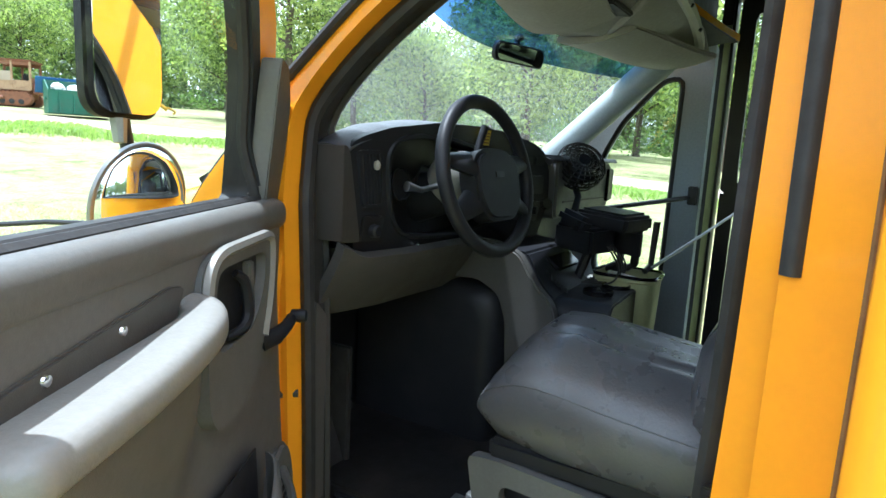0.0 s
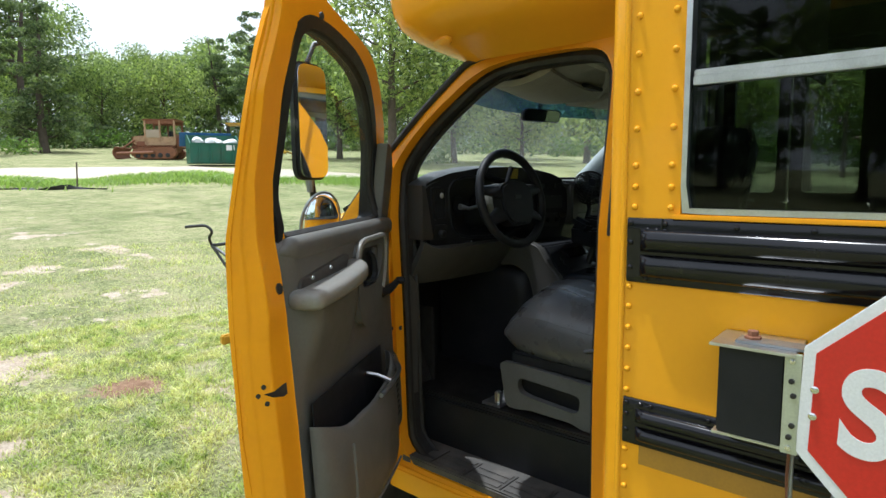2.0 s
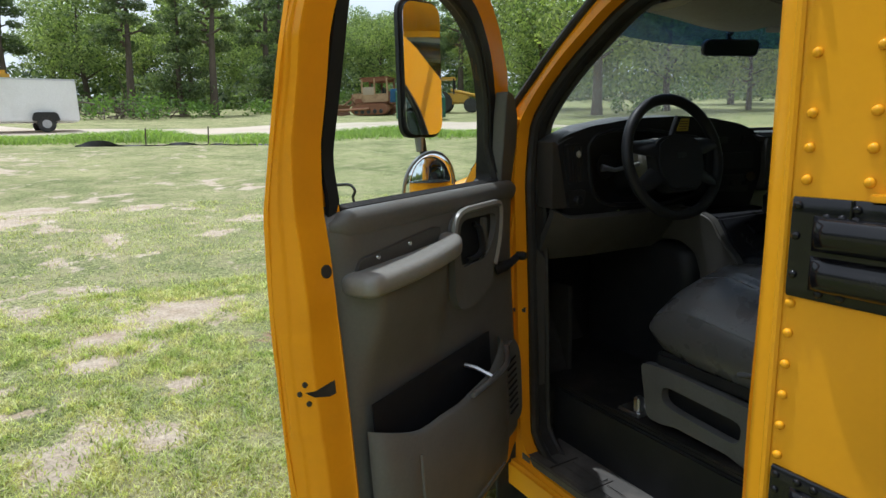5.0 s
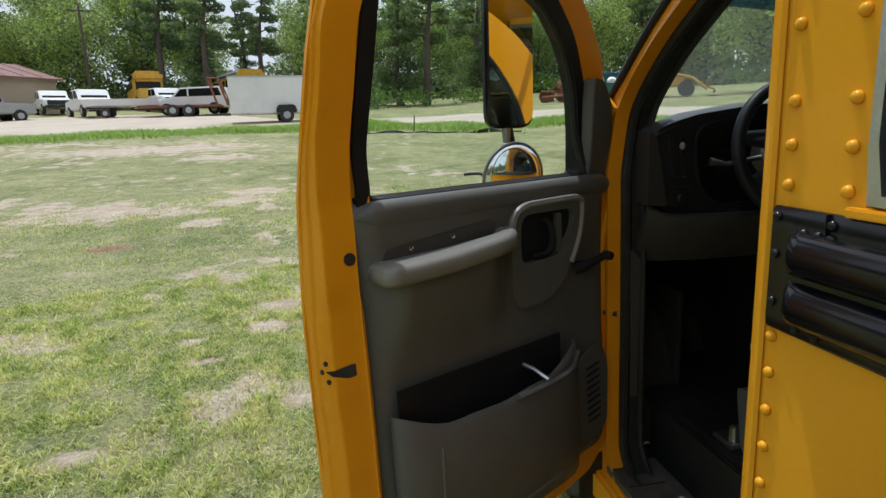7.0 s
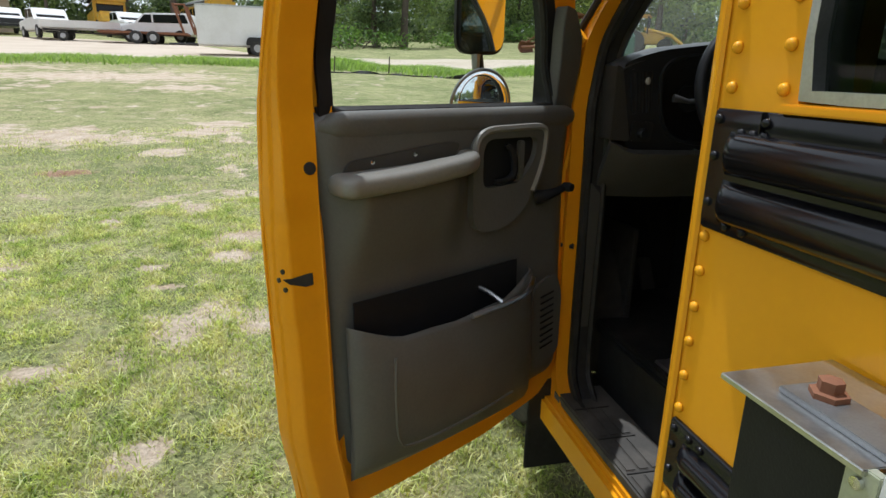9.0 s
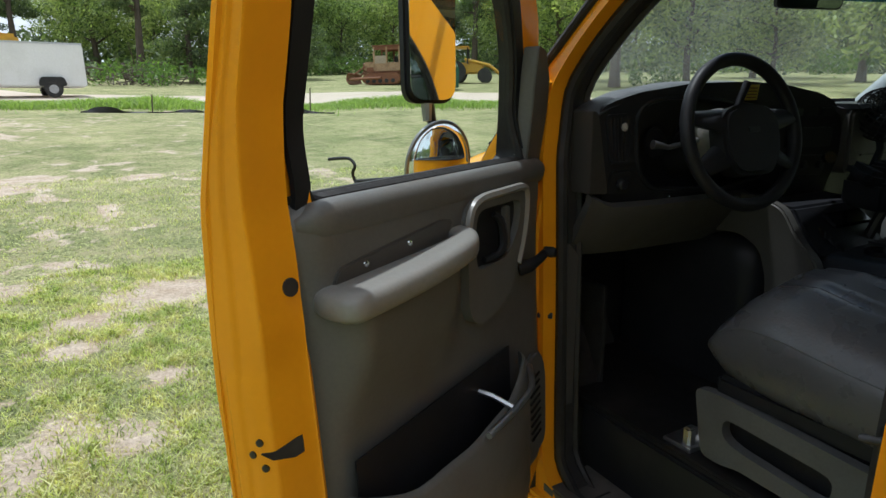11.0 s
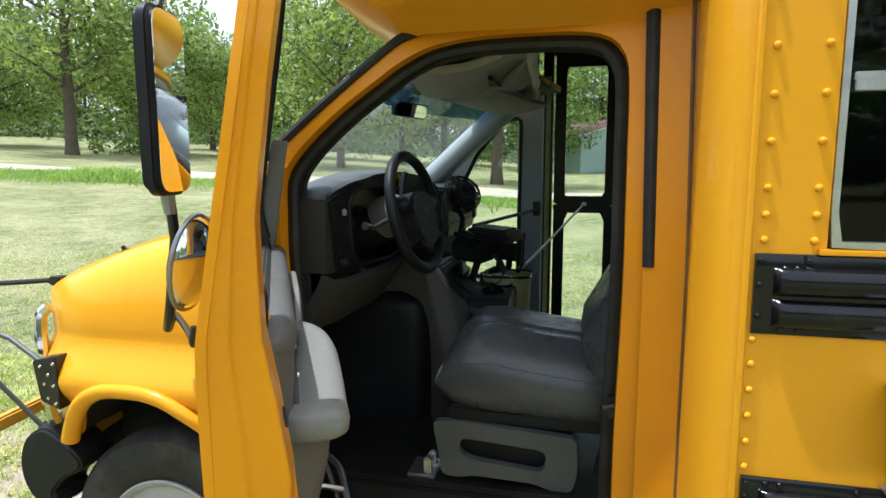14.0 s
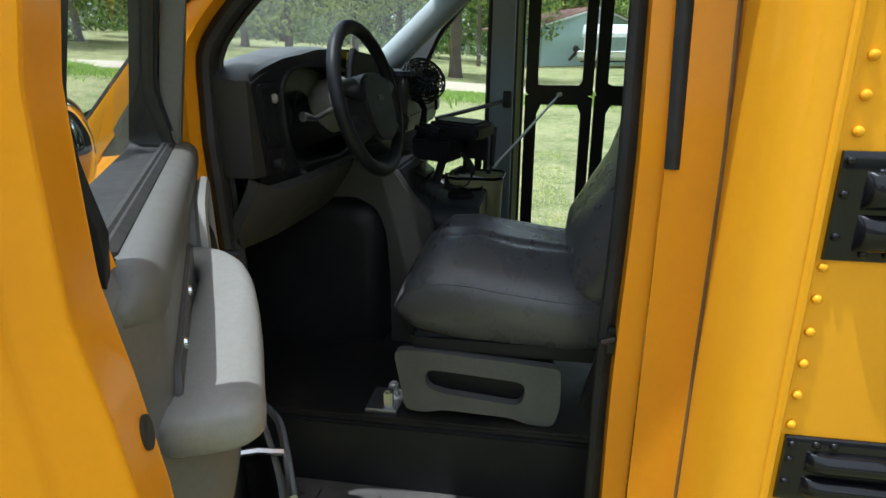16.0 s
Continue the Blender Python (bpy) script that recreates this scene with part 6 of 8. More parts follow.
    part("inner_panel", sheet(panel, 64, 90, 0.008), TRIM, DOOR, "taupe grained plastic door panel", sharp=60)
    part("belt_seal", tube([dp(s, 1.382, -0.012) for s in (-0.03, 0.2, 0.45, 0.76)], 0.008, 6), RUBBER, DOOR)
    def belt_ring(i):
        s = -0.040 + 0.922 * i / 24
        k = min(1.0, (0.25 + i / 1.5)) if i < 3 else min(1.0, 0.6 + (24 - i) / 2.0)
        return [dp(s, 1.346 + 0.034 * k * math.copysign(abs(math.sin(a)) ** 0.8, math.sin(a)), 0.010 + 0.034 * k * math.copysign(abs(math.cos(a)) ** 0.8, math.cos(a))) for a in (j / 20 * math.tau for j in range(20))]
    part("belt_pad", loft([belt_ring(i) for i in range(25)]), TRIM, DOOR, "padded taupe belt line", sharp=70)
    # arm rest: a pad that hooks back into the panel in front of a pull cup coloured dark for its shade
    way = curve_pts([(-0.028, 1.217, 0.058), (0.04, 1.218, 0.062), (0.16, 1.224, 0.074), (0.27, 1.234, 0.082), (0.345, 1.240, 0.078), (0.385, 1.245, 0.058), (0.395, 1.248, 0.034)], 5)
    secs = []
    for k, p in enumerate(way):
        t = k / (len(way) - 1)
        end = min(1.0, 0.62 + 0.38 * math.sin(min(1.0, t / 0.09) * math.pi / 2))
        w, h = (0.055 - 0.023 * smoothstep(0.05, 0.75, t)) * end, (0.028 - 0.003 * t) * end
        q = way[min(k + 1, len(way) - 1)] - way[max(k - 1, 0)]
        out = Vector((-q.z, 0, q.x)).normalized()
        secs.append([dp(p.x + out.x * w * math.copysign(abs(math.cos(a)) ** 0.65, math.cos(a)), p.y + h * math.copysign(abs(math.sin(a)) ** 0.65, math.sin(a)), p.z + out.z * w * math.copysign(abs(math.cos(a)) ** 0.65, math.cos(a))) for a in (j / 20 * math.tau for j in range(20))])
    arm = part("arm_rest", loft(secs), TRIM_LIGHT, DOOR, "pale padded arm rest, worn shiny", sharp=70)
    part("arm_seam", tube([Vector(r[16]) for r in secs[2:-3]], 0.0016, 5), SHADED_TRIM, arm)
    # cup floor and plate are coloured dark to stand for the cup's shade
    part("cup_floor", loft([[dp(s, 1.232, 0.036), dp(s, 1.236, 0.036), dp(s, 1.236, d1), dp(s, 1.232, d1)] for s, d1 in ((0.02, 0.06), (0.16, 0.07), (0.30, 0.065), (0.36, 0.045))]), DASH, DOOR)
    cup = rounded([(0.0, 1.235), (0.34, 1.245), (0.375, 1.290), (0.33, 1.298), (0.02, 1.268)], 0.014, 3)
    part("pull_cup", prism_door(cup, 0.034, 0.042, 0.003), SHADED_TRIM, DOOR, "plate coloured dark for the shade of the pull cup")
    for s, z in ((0.085, 1.262), (0.215, 1.272)):
        part("screw", turned([(0.007, 0), (0.006, 0.003), (0.0005, 0.004)], facing(dp(s, z, 0.042), INWARD), 10), CHROME, DOOR)
    # inside handle in its bezel
    bez_o = rounded([(0.405, 1.03), (0.60, 1.045), (0.70, 1.20), (0.715, 1.31), (0.69, 1.327), (0.45, 1.325), (0.41, 1.29)], [0.08, 0.08, 0.08, 0.03, 0.03, 0.05, 0.05], 5)
    bez_i = rounded([(0.445, 1.16), (0.60, 1.165), (0.665, 1.23), (0.675, 1.295), (0.465, 1.297), (0.445, 1.27)], 0.03, 5)
    part("handle_bezel", edges_bevel(hoop(bez_o, bez_i, lambda s, z, d: dp(s, z, d), 0.030, 0.056, 90), 0.0), TRIM, DOOR, "taupe handle bezel", sharp=60)
    bz = [(0.56 + (s - 0.56) * 0.985, 1.19 + (z - 1.19) * 0.985) for s, z in bez_o if z > 1.12]
    part("bezel_edge", tube([dp(s, z, 0.055) for s, z in bz], 0.010, 6), TRIM_LIGHT, DOOR)
    # dark plate that gives the handle recess its shade by colour
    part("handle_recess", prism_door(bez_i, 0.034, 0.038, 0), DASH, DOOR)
    part("inside_handle", tube(curve_pts([dp(0.50, 1.175, 0.045), dp(0.545, 1.178, 0.055), dp(0.57, 1.20, 0.058), dp(0.565, 1.255, 0.055), dp(0.545, 1.275, 0.046)], 5), [0.007 + 0.004 * math.sin(k / 20 * math.pi) for k in range(21)], 8), DASH, DOOR, "dark grey door lever")
    part("lock_post", between_door(0.60, 0.622, 1.17, 1.285, 0.034, 0.052), TRIM, DOOR)
    # window crank
    ck = part("window_crank", tube([dp(0.70, 1.105, 0.035), dp(0.715, 1.112, 0.058), dp(0.76, 1.122, 0.068), dp(0.79, 1.132, 0.071)], [0.022, 0.018, 0.013, 0.012], 10), DASH, DOOR, "black window crank")
    part("crank_knob", turned([(0.013, 0), (0.015, 0.02), (0.012, 0.032), (0.0005, 0.034)], facing(dp(0.795, 1.135, 0.068), INWARD), 14), DASH, ck)
    # map pocket: bulging front, a dark sheet for the shade inside, silver latch loop
    rings = []
    for k in range(25):
        t = 0.5 - 0.5 * math.cos(math.pi * k / 24)
        s = -0.012 + 0.672 * t
        top = 0.893 - 0.062 * math.exp(-((t - 0.22) / 0.20) ** 2) - 0.048 * smoothstep(0.25, 0.5, t) * smoothstep(0.98, 0.70, t)
        endk = math.sin(math.pi * min(0.998, max(0.002, t))) ** 0.36
        bul = 0.080 * endk
        rings.append([dp(s, top, 0.040 + bul), dp(s, top - 0.012, 0.047 + bul), dp(s, 0.72, 0.052 + bul), dp(s, 0.56, 0.046 + bul), dp(s, 0.49, 0.046 + 0.7 * bul), dp(s, 0.455, 0.040 + 0.3 * bul), dp(s, 0.44, 0.030),
                      dp(s, 0.46, 0.030 + 0.1 * bul), dp(s, 0.6, 0.034 + bul), dp(s, top, 0.034 + bul)])
    part("map_pocket", loft(rings), TRIM, DOOR, "taupe moulded map pocket", sharp=60)
    part("pocket_relief", tube(curve_pts([dp(0.07, 0.80, 0.136), dp(0.065, 0.70, 0.139), dp(0.075, 0.58, 0.133), dp(0.12, 0.545, 0.131), dp(0.30, 0.545, 0.134), dp(0.5, 0.56, 0.132)], 5), 0.004, 6), TRIM, DOOR)
    # dark sheet behind the pocket front, in place of the shade there
    part("pocket_shade", sheet(lambda u, v: dp(0.01 + 0.59 * u, 0.62 + 0.31 * v, 0.049), 4, 3, 0.003), DASH, DOOR, "dark sheet for the shade inside the pocket")
    loop = curve_pts([dp(0.33, 0.842, 0.135), dp(0.40, 0.844, 0.136), dp(0.47, 0.846, 0.136), dp(0.56, 0.856, 0.130), dp(0.635, 0.872, 0.09)], 5)
    part("pocket_rim", tube(loop, 0.008, 8), ALU, DOOR, "worn silvery pocket rim")
    part("pocket_divider", tube([dp(0.455, 0.850, 0.13), dp(0.445, 0.87, 0.085), dp(0.44, 0.875, 0.05)], 0.007, 6), ALU, DOOR)
    for k in range(9):
        part("speaker_slot", tube([dp(0.725, 0.60 + 0.022 * k, 0.05), dp(0.79, 0.607 + 0.022 * k, 0.047)], 0.004, 5), DASH, DOOR)
    part("speaker_panel", prism_door(rounded([(0.66, 0.53), (0.83, 0.55), (0.845, 0.78), (0.80, 0.86), (0.68, 0.82)], 0.05, 5), 0.030, 0.047, 0.012), TRIM, DOOR)
    # hinges
    for z in (0.66, 1.18):
        part("hinge", box(dp(0.90, z, -0.01), (0.06, 0.05, 0.07), 0.008, pose(0, 0, 0, 0, 0, -61.2)), JAMB, DOOR)
    part("door_check", tube([dp(0.87, 0.92, 0.0), (0.99, 0.995, 0.92)], 0.010, 6), BLACK_METAL, DOOR)


def prism_door(pts, d0, d1, bevel):
    bm = prism(pts, "z", 0, 1)
    for v in bm.verts:
        v.co = dp(v.co.x, v.co.y, d0 if v.co.z < 0.5 else d1)
    bmesh.ops.recalc_face_normals(bm, faces=bm.faces)
    return edges_bevel(bm, bevel)


def between_door(s0, s1, z0, z1, d0, d1):
    return prism_door([(s0, z0), (s1, z0), (s1, z1), (s0, z1)], d0, d1, 0.003)


driver_door()


# ---- things on and in the bus ----
def driver_seat():
    seat = thing("driver_seat", (1.43, 0.34, 0.562), "grey leather driver seat on a plastic pedestal", "seat")
    x0, x1 = 1.165, 1.70
    rings = []
    # cushion sections from back to front
    for y, zt, zb, w in ((0.02, 1.00, 0.815, 0.94), (0.06, 1.015, 0.805, 0.98), (0.18, 1.03, 0.798, 1.0), (0.32, 1.045, 0.800, 1.0), (0.44, 1.062, 0.808, 1.0), (0.52, 1.060, 0.818, 0.985), (0.575, 1.035, 0.830, 0.96), (0.610, 0.995, 0.862, 0.92), (0.630, 0.955, 0.885, 0.87), (0.637, 0.93, 0.905, 0.82)):
        mid, half, h = (x0 + x1) / 2, (x1 - x0) / 2 * w, (zt - zb) / 2
        ring = []
        for k in range(112):
            a = k / 112 * math.tau
            c, s = math.cos(a), math.sin(a)
            px = mid + half * math.copysign(abs(c) ** (0.66 if s > 0 else 0.40), c)
            pz = (zt + zb) / 2 + h * math.copysign(abs(s) ** 0.86, s)
            t = (px - mid) / half
            if s > 0:
                front = smoothstep(0.63, 0.50, y)
                pz += (0.052 * (1 - t * t) - 0.016 * math.exp(-(t / 0.45) ** 2) * smoothstep(0.5, 0.3, y)) * front
                pz -= 0.010 * smoothstep(0.60, 0.42, y) * sum(math.exp(-((t - q) / 0.055) ** 2) for q in (-0.36, -0.12, 0.14, 0.40))
                pz += 0.006 * noise.noise((px * 6, y * 7, 4.0)) + 0.004 * noise.noise((px * 15, y * 13, 1.0))
            # soft creases in the side panel
            px += math.copysign(0.005, c) * noise.noise((y * 10, pz * 16, 3.0)) * (1 - abs(s))
            ring.append((px, y, pz))
        rings.append(ring)
    part("cushion", loft(rings), LEATHER, seat, "creased grey leather cushion", sharp=70)
    for k in (49,):
        seam = [Vector(r[k]) + Vector((-0.0006, 0, 0)) for r in rings[:-2]]
        part("stitching", tube(curve_pts(seam, 4), 0.0015, 5), PEDESTAL, seat)
    def back(z, y, half, thick):
        ring = []
        for k in range(32):
            a = k / 32 * math.tau
            c, s = math.cos(a), math.sin(a)
            ring.append((1.432 + half * math.copysign(abs(c) ** 0.5, c), y + thick * math.copysign(abs(s) ** 0.7, s) - 0.0 * z, z))
        return ring
    part("backrest", loft([back(0.93, 0.08, 0.235, 0.08), back(1.0, 0.07, 0.265, 0.125), back(1.12, 0.045, 0.27, 0.135), back(1.3, -0.02, 0.265, 0.095), back(1.5, -0.07, 0.25, 0.085), back(1.62, -0.10, 0.22, 0.075), back(1.68, -0.11, 0.17, 0.05)]), LEATHER, seat, "grey leather backrest", sharp=70)
    part("seat_pan", between(1.185, 1.68, 0.04, 0.59, 0.800, 0.855, 0.012), DASH, seat, "black seat pan")
    # pedestal side with its long slot
    o = rounded([(0.20, 0.618), (0.27, 0.618), (0.31, 0.634), (0.50, 0.640), (0.54, 0.628), (0.60, 0.630), (0.632, 0.806), (0.56, 0.812), (0.19, 0.790), (0.185, 0.68)], 0.02, 4)
    i = rounded([(0.285, 0.672), (0.50, 0.69), (0.545, 0.705), (0.545, 0.758), (0.50, 0.757), (0.275, 0.742)], 0.03, 5)
    for x in (1.168, 1.655):
        part("pedestal_side", hoop(o, i, lambda u, v, d: (x + d, u, v), 0.0, 0.03, 90), PEDESTAL, seat, "grey plastic pedestal with a slot")
    part("pedestal_core", between(1.21, 1.65, 0.21, 0.60, 0.60, 0.80, 0.01), DASH, seat)
    part("pedestal_foot", between(1.21, 1.65, 0.22, 0.58, 0.60, 0.64, 0.008), BLACK_METAL, seat)
    part("floor_bracket", join(between(1.16, 1.28, 0.625, 0.715, 0.613, 0.626, 0.003), join(between(1.175, 1.205, 0.64, 0.665, 0.62, 0.675, 0.006), between(1.235, 1.262, 0.64, 0.665, 0.62, 0.665, 0.006))), ALU, seat, "bright metal floor bracket")
    part("belt_buckle", tube([(1.15, 0.13, 0.70), (1.14, 0.10, 0.84), (1.15, 0.08, 0.95)], 0.016, 8, squash=0.5), DASH, seat)


driver_seat()


def bus_seat(y, x0, x1):
    s = thing("bus_seat", ((x0 + x1) / 2, y, 0.70), "high-backed dark green vinyl bus seat", "seat", "passenger bus seats")
    part("backrest", prism(rounded([(x0, 1.02), (x1, 1.02), (x1, 1.78), (x0, 1.78)], 0.10, 5), "y", y - 0.06, y + 0.06, 0.03, 3), SEAT_GREEN, s)
    part("cushion", between(x0, x1, y + 0.06, y + 0.46, 1.02, 1.16, 0.04), SEAT_GREEN, s)
    part("leg_frame", join(between(x0 + 0.05, x0 + 0.08, y + 0.08, y + 0.40, 0.70, 1.02), between(x1 - 0.08, x1 - 0.05, y + 0.08, y + 0.40, 0.70, 1.02)), BLACK_METAL, s)


for yy in (-1.15, -1.9, -2.65, -3.4):
    bus_seat(yy, 0.72, 1.45)
    bus_seat(yy, 2.28, 3.0)


def stop_arm():
    arm = thing("stop_arm", (0.57, -0.55, 0.9), "folded red octagonal stop arm with two lamps", "stop sign")
    cy, cz, r = -0.752, 1.1155, 0.260
    m = Matrix(((0, 0, -1, 0.502), (-1, 0, 0, cy), (0, 1, 0, cz), (0, 0, 0, 1))) @ pose(0, 0, 0, 0, 0, -1.3)
    def octagon(rr):
        return [(rr * math.cos(radians(22.5 + 45 * k)), rr * math.sin(radians(22.5 + 45 * k))) for k in range(8)]
    part("border", moved(prism(octagon(r), "z", -0.006, 0.0, 0.001), m), SIGN_WHITE, arm, "white reflective border")
    part("face", moved(prism(octagon(r - 0.021), "z", 0.0, 0.0012), m), SIGN_RED, arm, "red sign face")
    x = -0.178
    for ch, w in (("S", 0.084), ("T", 0.078), ("O", 0.083), ("P", 0.080)):
        cu = bpy.data.curves.new("letter", "FONT")
        cu.body, cu.size, cu.extrude, cu.offset = ch, 1.0, 0.002, 0.030
        ob = bpy.data.objects.new("letter_tmp", cu)
        me = bpy.data.meshes.new_from_object(ob)
        bpy.data.objects.remove(ob)
        co = np.array([v.co[:] for v in me.vertices])
        lo, hi = co.min(0), co.max(0)
        bm = bmesh.new()
        bm.from_mesh(me)
        bpy.data.meshes.remove(me)
        for v in bm.verts:
            v.co = ((v.co.x - lo[0]) / (hi[0] - lo[0]) * w + x, ((v.co.y - lo[1]) / (hi[1] - lo[1]) - 0.5) * 0.163, 0.0012 + (v.co.z - lo[2]) / (hi[2] - lo[2]) * 0.0012)
        part("letter_" + ch.lower(), moved(bm, m), SIGN_WHITE, arm, "white letter " + ch)
        x += w + 0.005
    for dz in (0.171, -0.182):
        lamp = part("lamp", moved(turned([(0.066, 0.002), (0.067, 0.012), (0.063, 0.022), (0.05, 0.034), (0.03, 0.042), (0.0005, 0.045)], Matrix.Translation((0.0, dz, 0)), 32), m), RED_LENS, arm, "red ribbed lamp lens")
        part("bezel", moved(turned([(0.071, 0.0), (0.072, 0.008), (0.068, 0.011), (0.066, 0.006), (0.066, 0.0)], Matrix.Translation((0.0, dz, 0)), 32), m), RED_LENS, lamp)
    for v in (0.025, -0.025):
        part("sign_bolt", moved(turned([(0.007, 0.001), (0.007, 0.004), (0.004, 0.006), (0.0005, 0.006)], Matrix.Translation((-0.218, v, 0)), 12), m), CHROME, arm)
    part("housing", between(0.512, 0.624, -0.483, -0.366, 1.018, 1.196, 0.003), DASH, arm, "black steel motor box")
    top = part("top_bracket", box((0.562, -0.425, 1.2005), (0.13, 0.15, 0.006), 0.001, pose(0, 0, 0, 0, 0, 1.5)), ALU, arm, "bent scuffed metal bracket")
    part("pivot_strap", box((0.545, -0.455, 1.2065), (0.045, 0.125, 0.006), 0.001), STEEL_GREY, arm, "tan rusted pivot strap")
    part("pivot_bolt", moved(turned([(0.016, 0), (0.016, 0.005), (0.0105, 0.006), (0.0105, 0.016), (0.0005, 0.018)], Matrix(), 6), Matrix.Translation((0.550, -0.418, 1.2095))), RUST, arm, "rusty pivot bolt")
    part("bottom_bracket", box((0.575, -0.424, 1.010), (0.10, 0.14, 0.006), 0.001), ALU, arm)
    pl = part("hinge_plate", between(0.503, 0.512, -0.512, -0.484, 1.012, 1.203, 0.001), ZINC, arm, "pale green zinc hinge plate")
    for z in (1.19, 1.152, 1.125, 1.068, 1.045, 1.024):
        part("bolt", turned([(0.0055, 0), (0.005, 0.004), (0.0005, 0.005)], facing((0.503, -0.497 - 0.004 * (z in (1.125, 1.068)), z), (-1, 0, 0)), 10), CHROME if z in (1.19, 1.024) else BLACK_METAL, pl)
    part("cable", tube(curve_pts([(0.56, -0.497, 1.02), (0.545, -0.498, 0.93), (0.54, -0.505, 0.875), (0.545, -0.54, 0.855), (0.57, -0.56, 0.90), (0.60, -0.57, 0.95)], 6), 0.004, 6), STEEL_GREY, arm, "looped grey wire")
    part("cable", tube(curve_pts([(0.565, -0.490, 1.02), (0.56, -0.489, 0.93), (0.55, -0.50, 0.87), (0.55, -0.53, 0.875)], 6), 0.003, 6), RUST, arm)


stop_arm()


def side_mirrors():
    mm = thing("side_mirror", (0.70, 1.15, 1.1), "tall flat mirror over a round convex one", "mirror")
    m = facing((0.685, 1.135, 1.742), (0.22, -0.975, 0.0))
    o = rounded([(-0.086, -0.215), (0.086, -0.215), (0.086, 0.215), (-0.086, 0.215)], 0.05, 6)
    case = part("mirror_case", moved(prism(o, "z", -0.045, 0.0, 0.014, 3), m), DASH, mm, "black mirror housing")
    part("mirror_glass", moved(prism([(x * 0.90, y * 0.955) for x, y in o], "z", 0.0005, 0.0015), m), MIRROR, case)
    part("post", tube([m @ Vector((0.0, -0.215, -0.02)), (0.70, 1.16, 1.42), (0.72, 1.20, 1.25), (0.78, 1.26, 1.17), (0.88, 1.32, 1.18)], 0.013, 10), BLACK_METAL, mm, "black tube bracket")
    part("upper_arm", tube([m @ Vector((0.0, 0.215, -0.02)), (0.72, 1.16, 2.03), (0.86, 1.10, 2.08)], 0.010, 8), BLACK_METAL, mm)
    part("clamp", tube([m @ Vector((-0.01, -0.215, -0.02)), m @ Vector((-0.012, -0.26, -0.015))], [0.016, 0.012], 8), STEEL_GREY, mm)
    c = facing((0.675, 1.098, 1.368), (0.15, -0.97, -0.16))
    sq = Matrix.Diagonal((0.86, 0.97, 0.85, 1))
    dome = part("convex_mirror", moved(turned([(0.118, 0.0), (0.112, 0.012), (0.095, 0.028), (0.07, 0.042), (0.04, 0.051), (0.015, 0.0545), (0.0005, 0.055)], sq, 40), c), MIRROR, mm, "round convex mirror")
    part("rim", moved(tube([(0.118 * 0.86 * math.cos(k / 48 * math.tau), 0.118 * 0.97 * math.sin(k / 48 * math.tau), 0.0) for k in range(48)], 0.006, 8, True), c), STEEL_GREY, dome, "grey rubber rim")
    part("lower_bracket", tube(curve_pts([(0.672, 1.10, 1.21), (0.675, 1.11, 1.172), (0.70, 1.125, 1.158), (0.78, 1.20, 1.165), (0.87, 1.30, 1.18)], 5), 0.009, 8), BLACK_METAL, mm, "bent black bracket")
    part("back", moved(turned([(0.118, -0.002), (0.10, -0.02), (0.05, -0.03), (0.0005, -0.03)], sq, 32), c), BLACK_METAL, dome)


side_mirrors()


def crossing_arm():
    ca = thing("crossing_arm", (1.0, 2.1, 0.75), "yellow and black crossing arm with wire hoop", "crossing arm")
    part("mount", edges_bevel(prism(rounded([(1.750, 0.848), (1.822, 0.872), (1.843, 1.000), (1.752, 1.020)], 0.006, 2), "x", 0.888, 0.945), 0.002), BLACK_METAL, ca, "black mounting plate")
    for y, z in ((1.764, 0.868), (1.768, 0.925), (1.764, 0.995), (1.784, 0.96), (1.80, 0.93), (1.812, 0.985), (1.790, 0.885)):
        part("bolt", turned([(0.006, 0), (0.005, 0.004), (0.0005, 0.005)], facing((0.888, y, z), (-1, 0, 0)), 8), CHROME, ca)
    part("bar", box((1.35, 2.19, 0.71), (1.08, 0.035, 0.05), 0.008, pose(0, 0, 0, 0, 0, 6)), MACHINE_YELLOW, ca, "yellow swing bar")
    hub = (0.909, 2.354, 1.18)
    part("upper_arm", tube([(1.12, 1.955, 1.21), (1.0, 2.12, 1.21), hub], 0.009, 8), BLACK_METAL, ca)
    part("pivot", box((1.12, 1.955, 1.208), (0.05, 0.05, 0.03), 0.006), BLACK_METAL, ca)
    part("lower_arm", tube([(0.91, 1.83, 0.99), (0.95, 1.99, 1.045), (0.93, 2.18, 1.11), hub], 0.008, 8), DARK_ROD, ca)
    part("lower_arm", tube([(0.99, 1.94, 0.735), (0.96, 2.10, 0.91), hub], 0.008, 8), DARK_ROD, ca)
    part("hoop", tube(curve_pts([hub, (0.90, 2.36, 1.22), (0.905, 2.34, 1.255), (0.89, 2.37, 1.285), (0.85, 2.42, 1.285), (0.82, 2.46, 1.28)], 5), 0.008, 8), BLACK_METAL, ca, "black bent wire hoop")


crossing_arm()


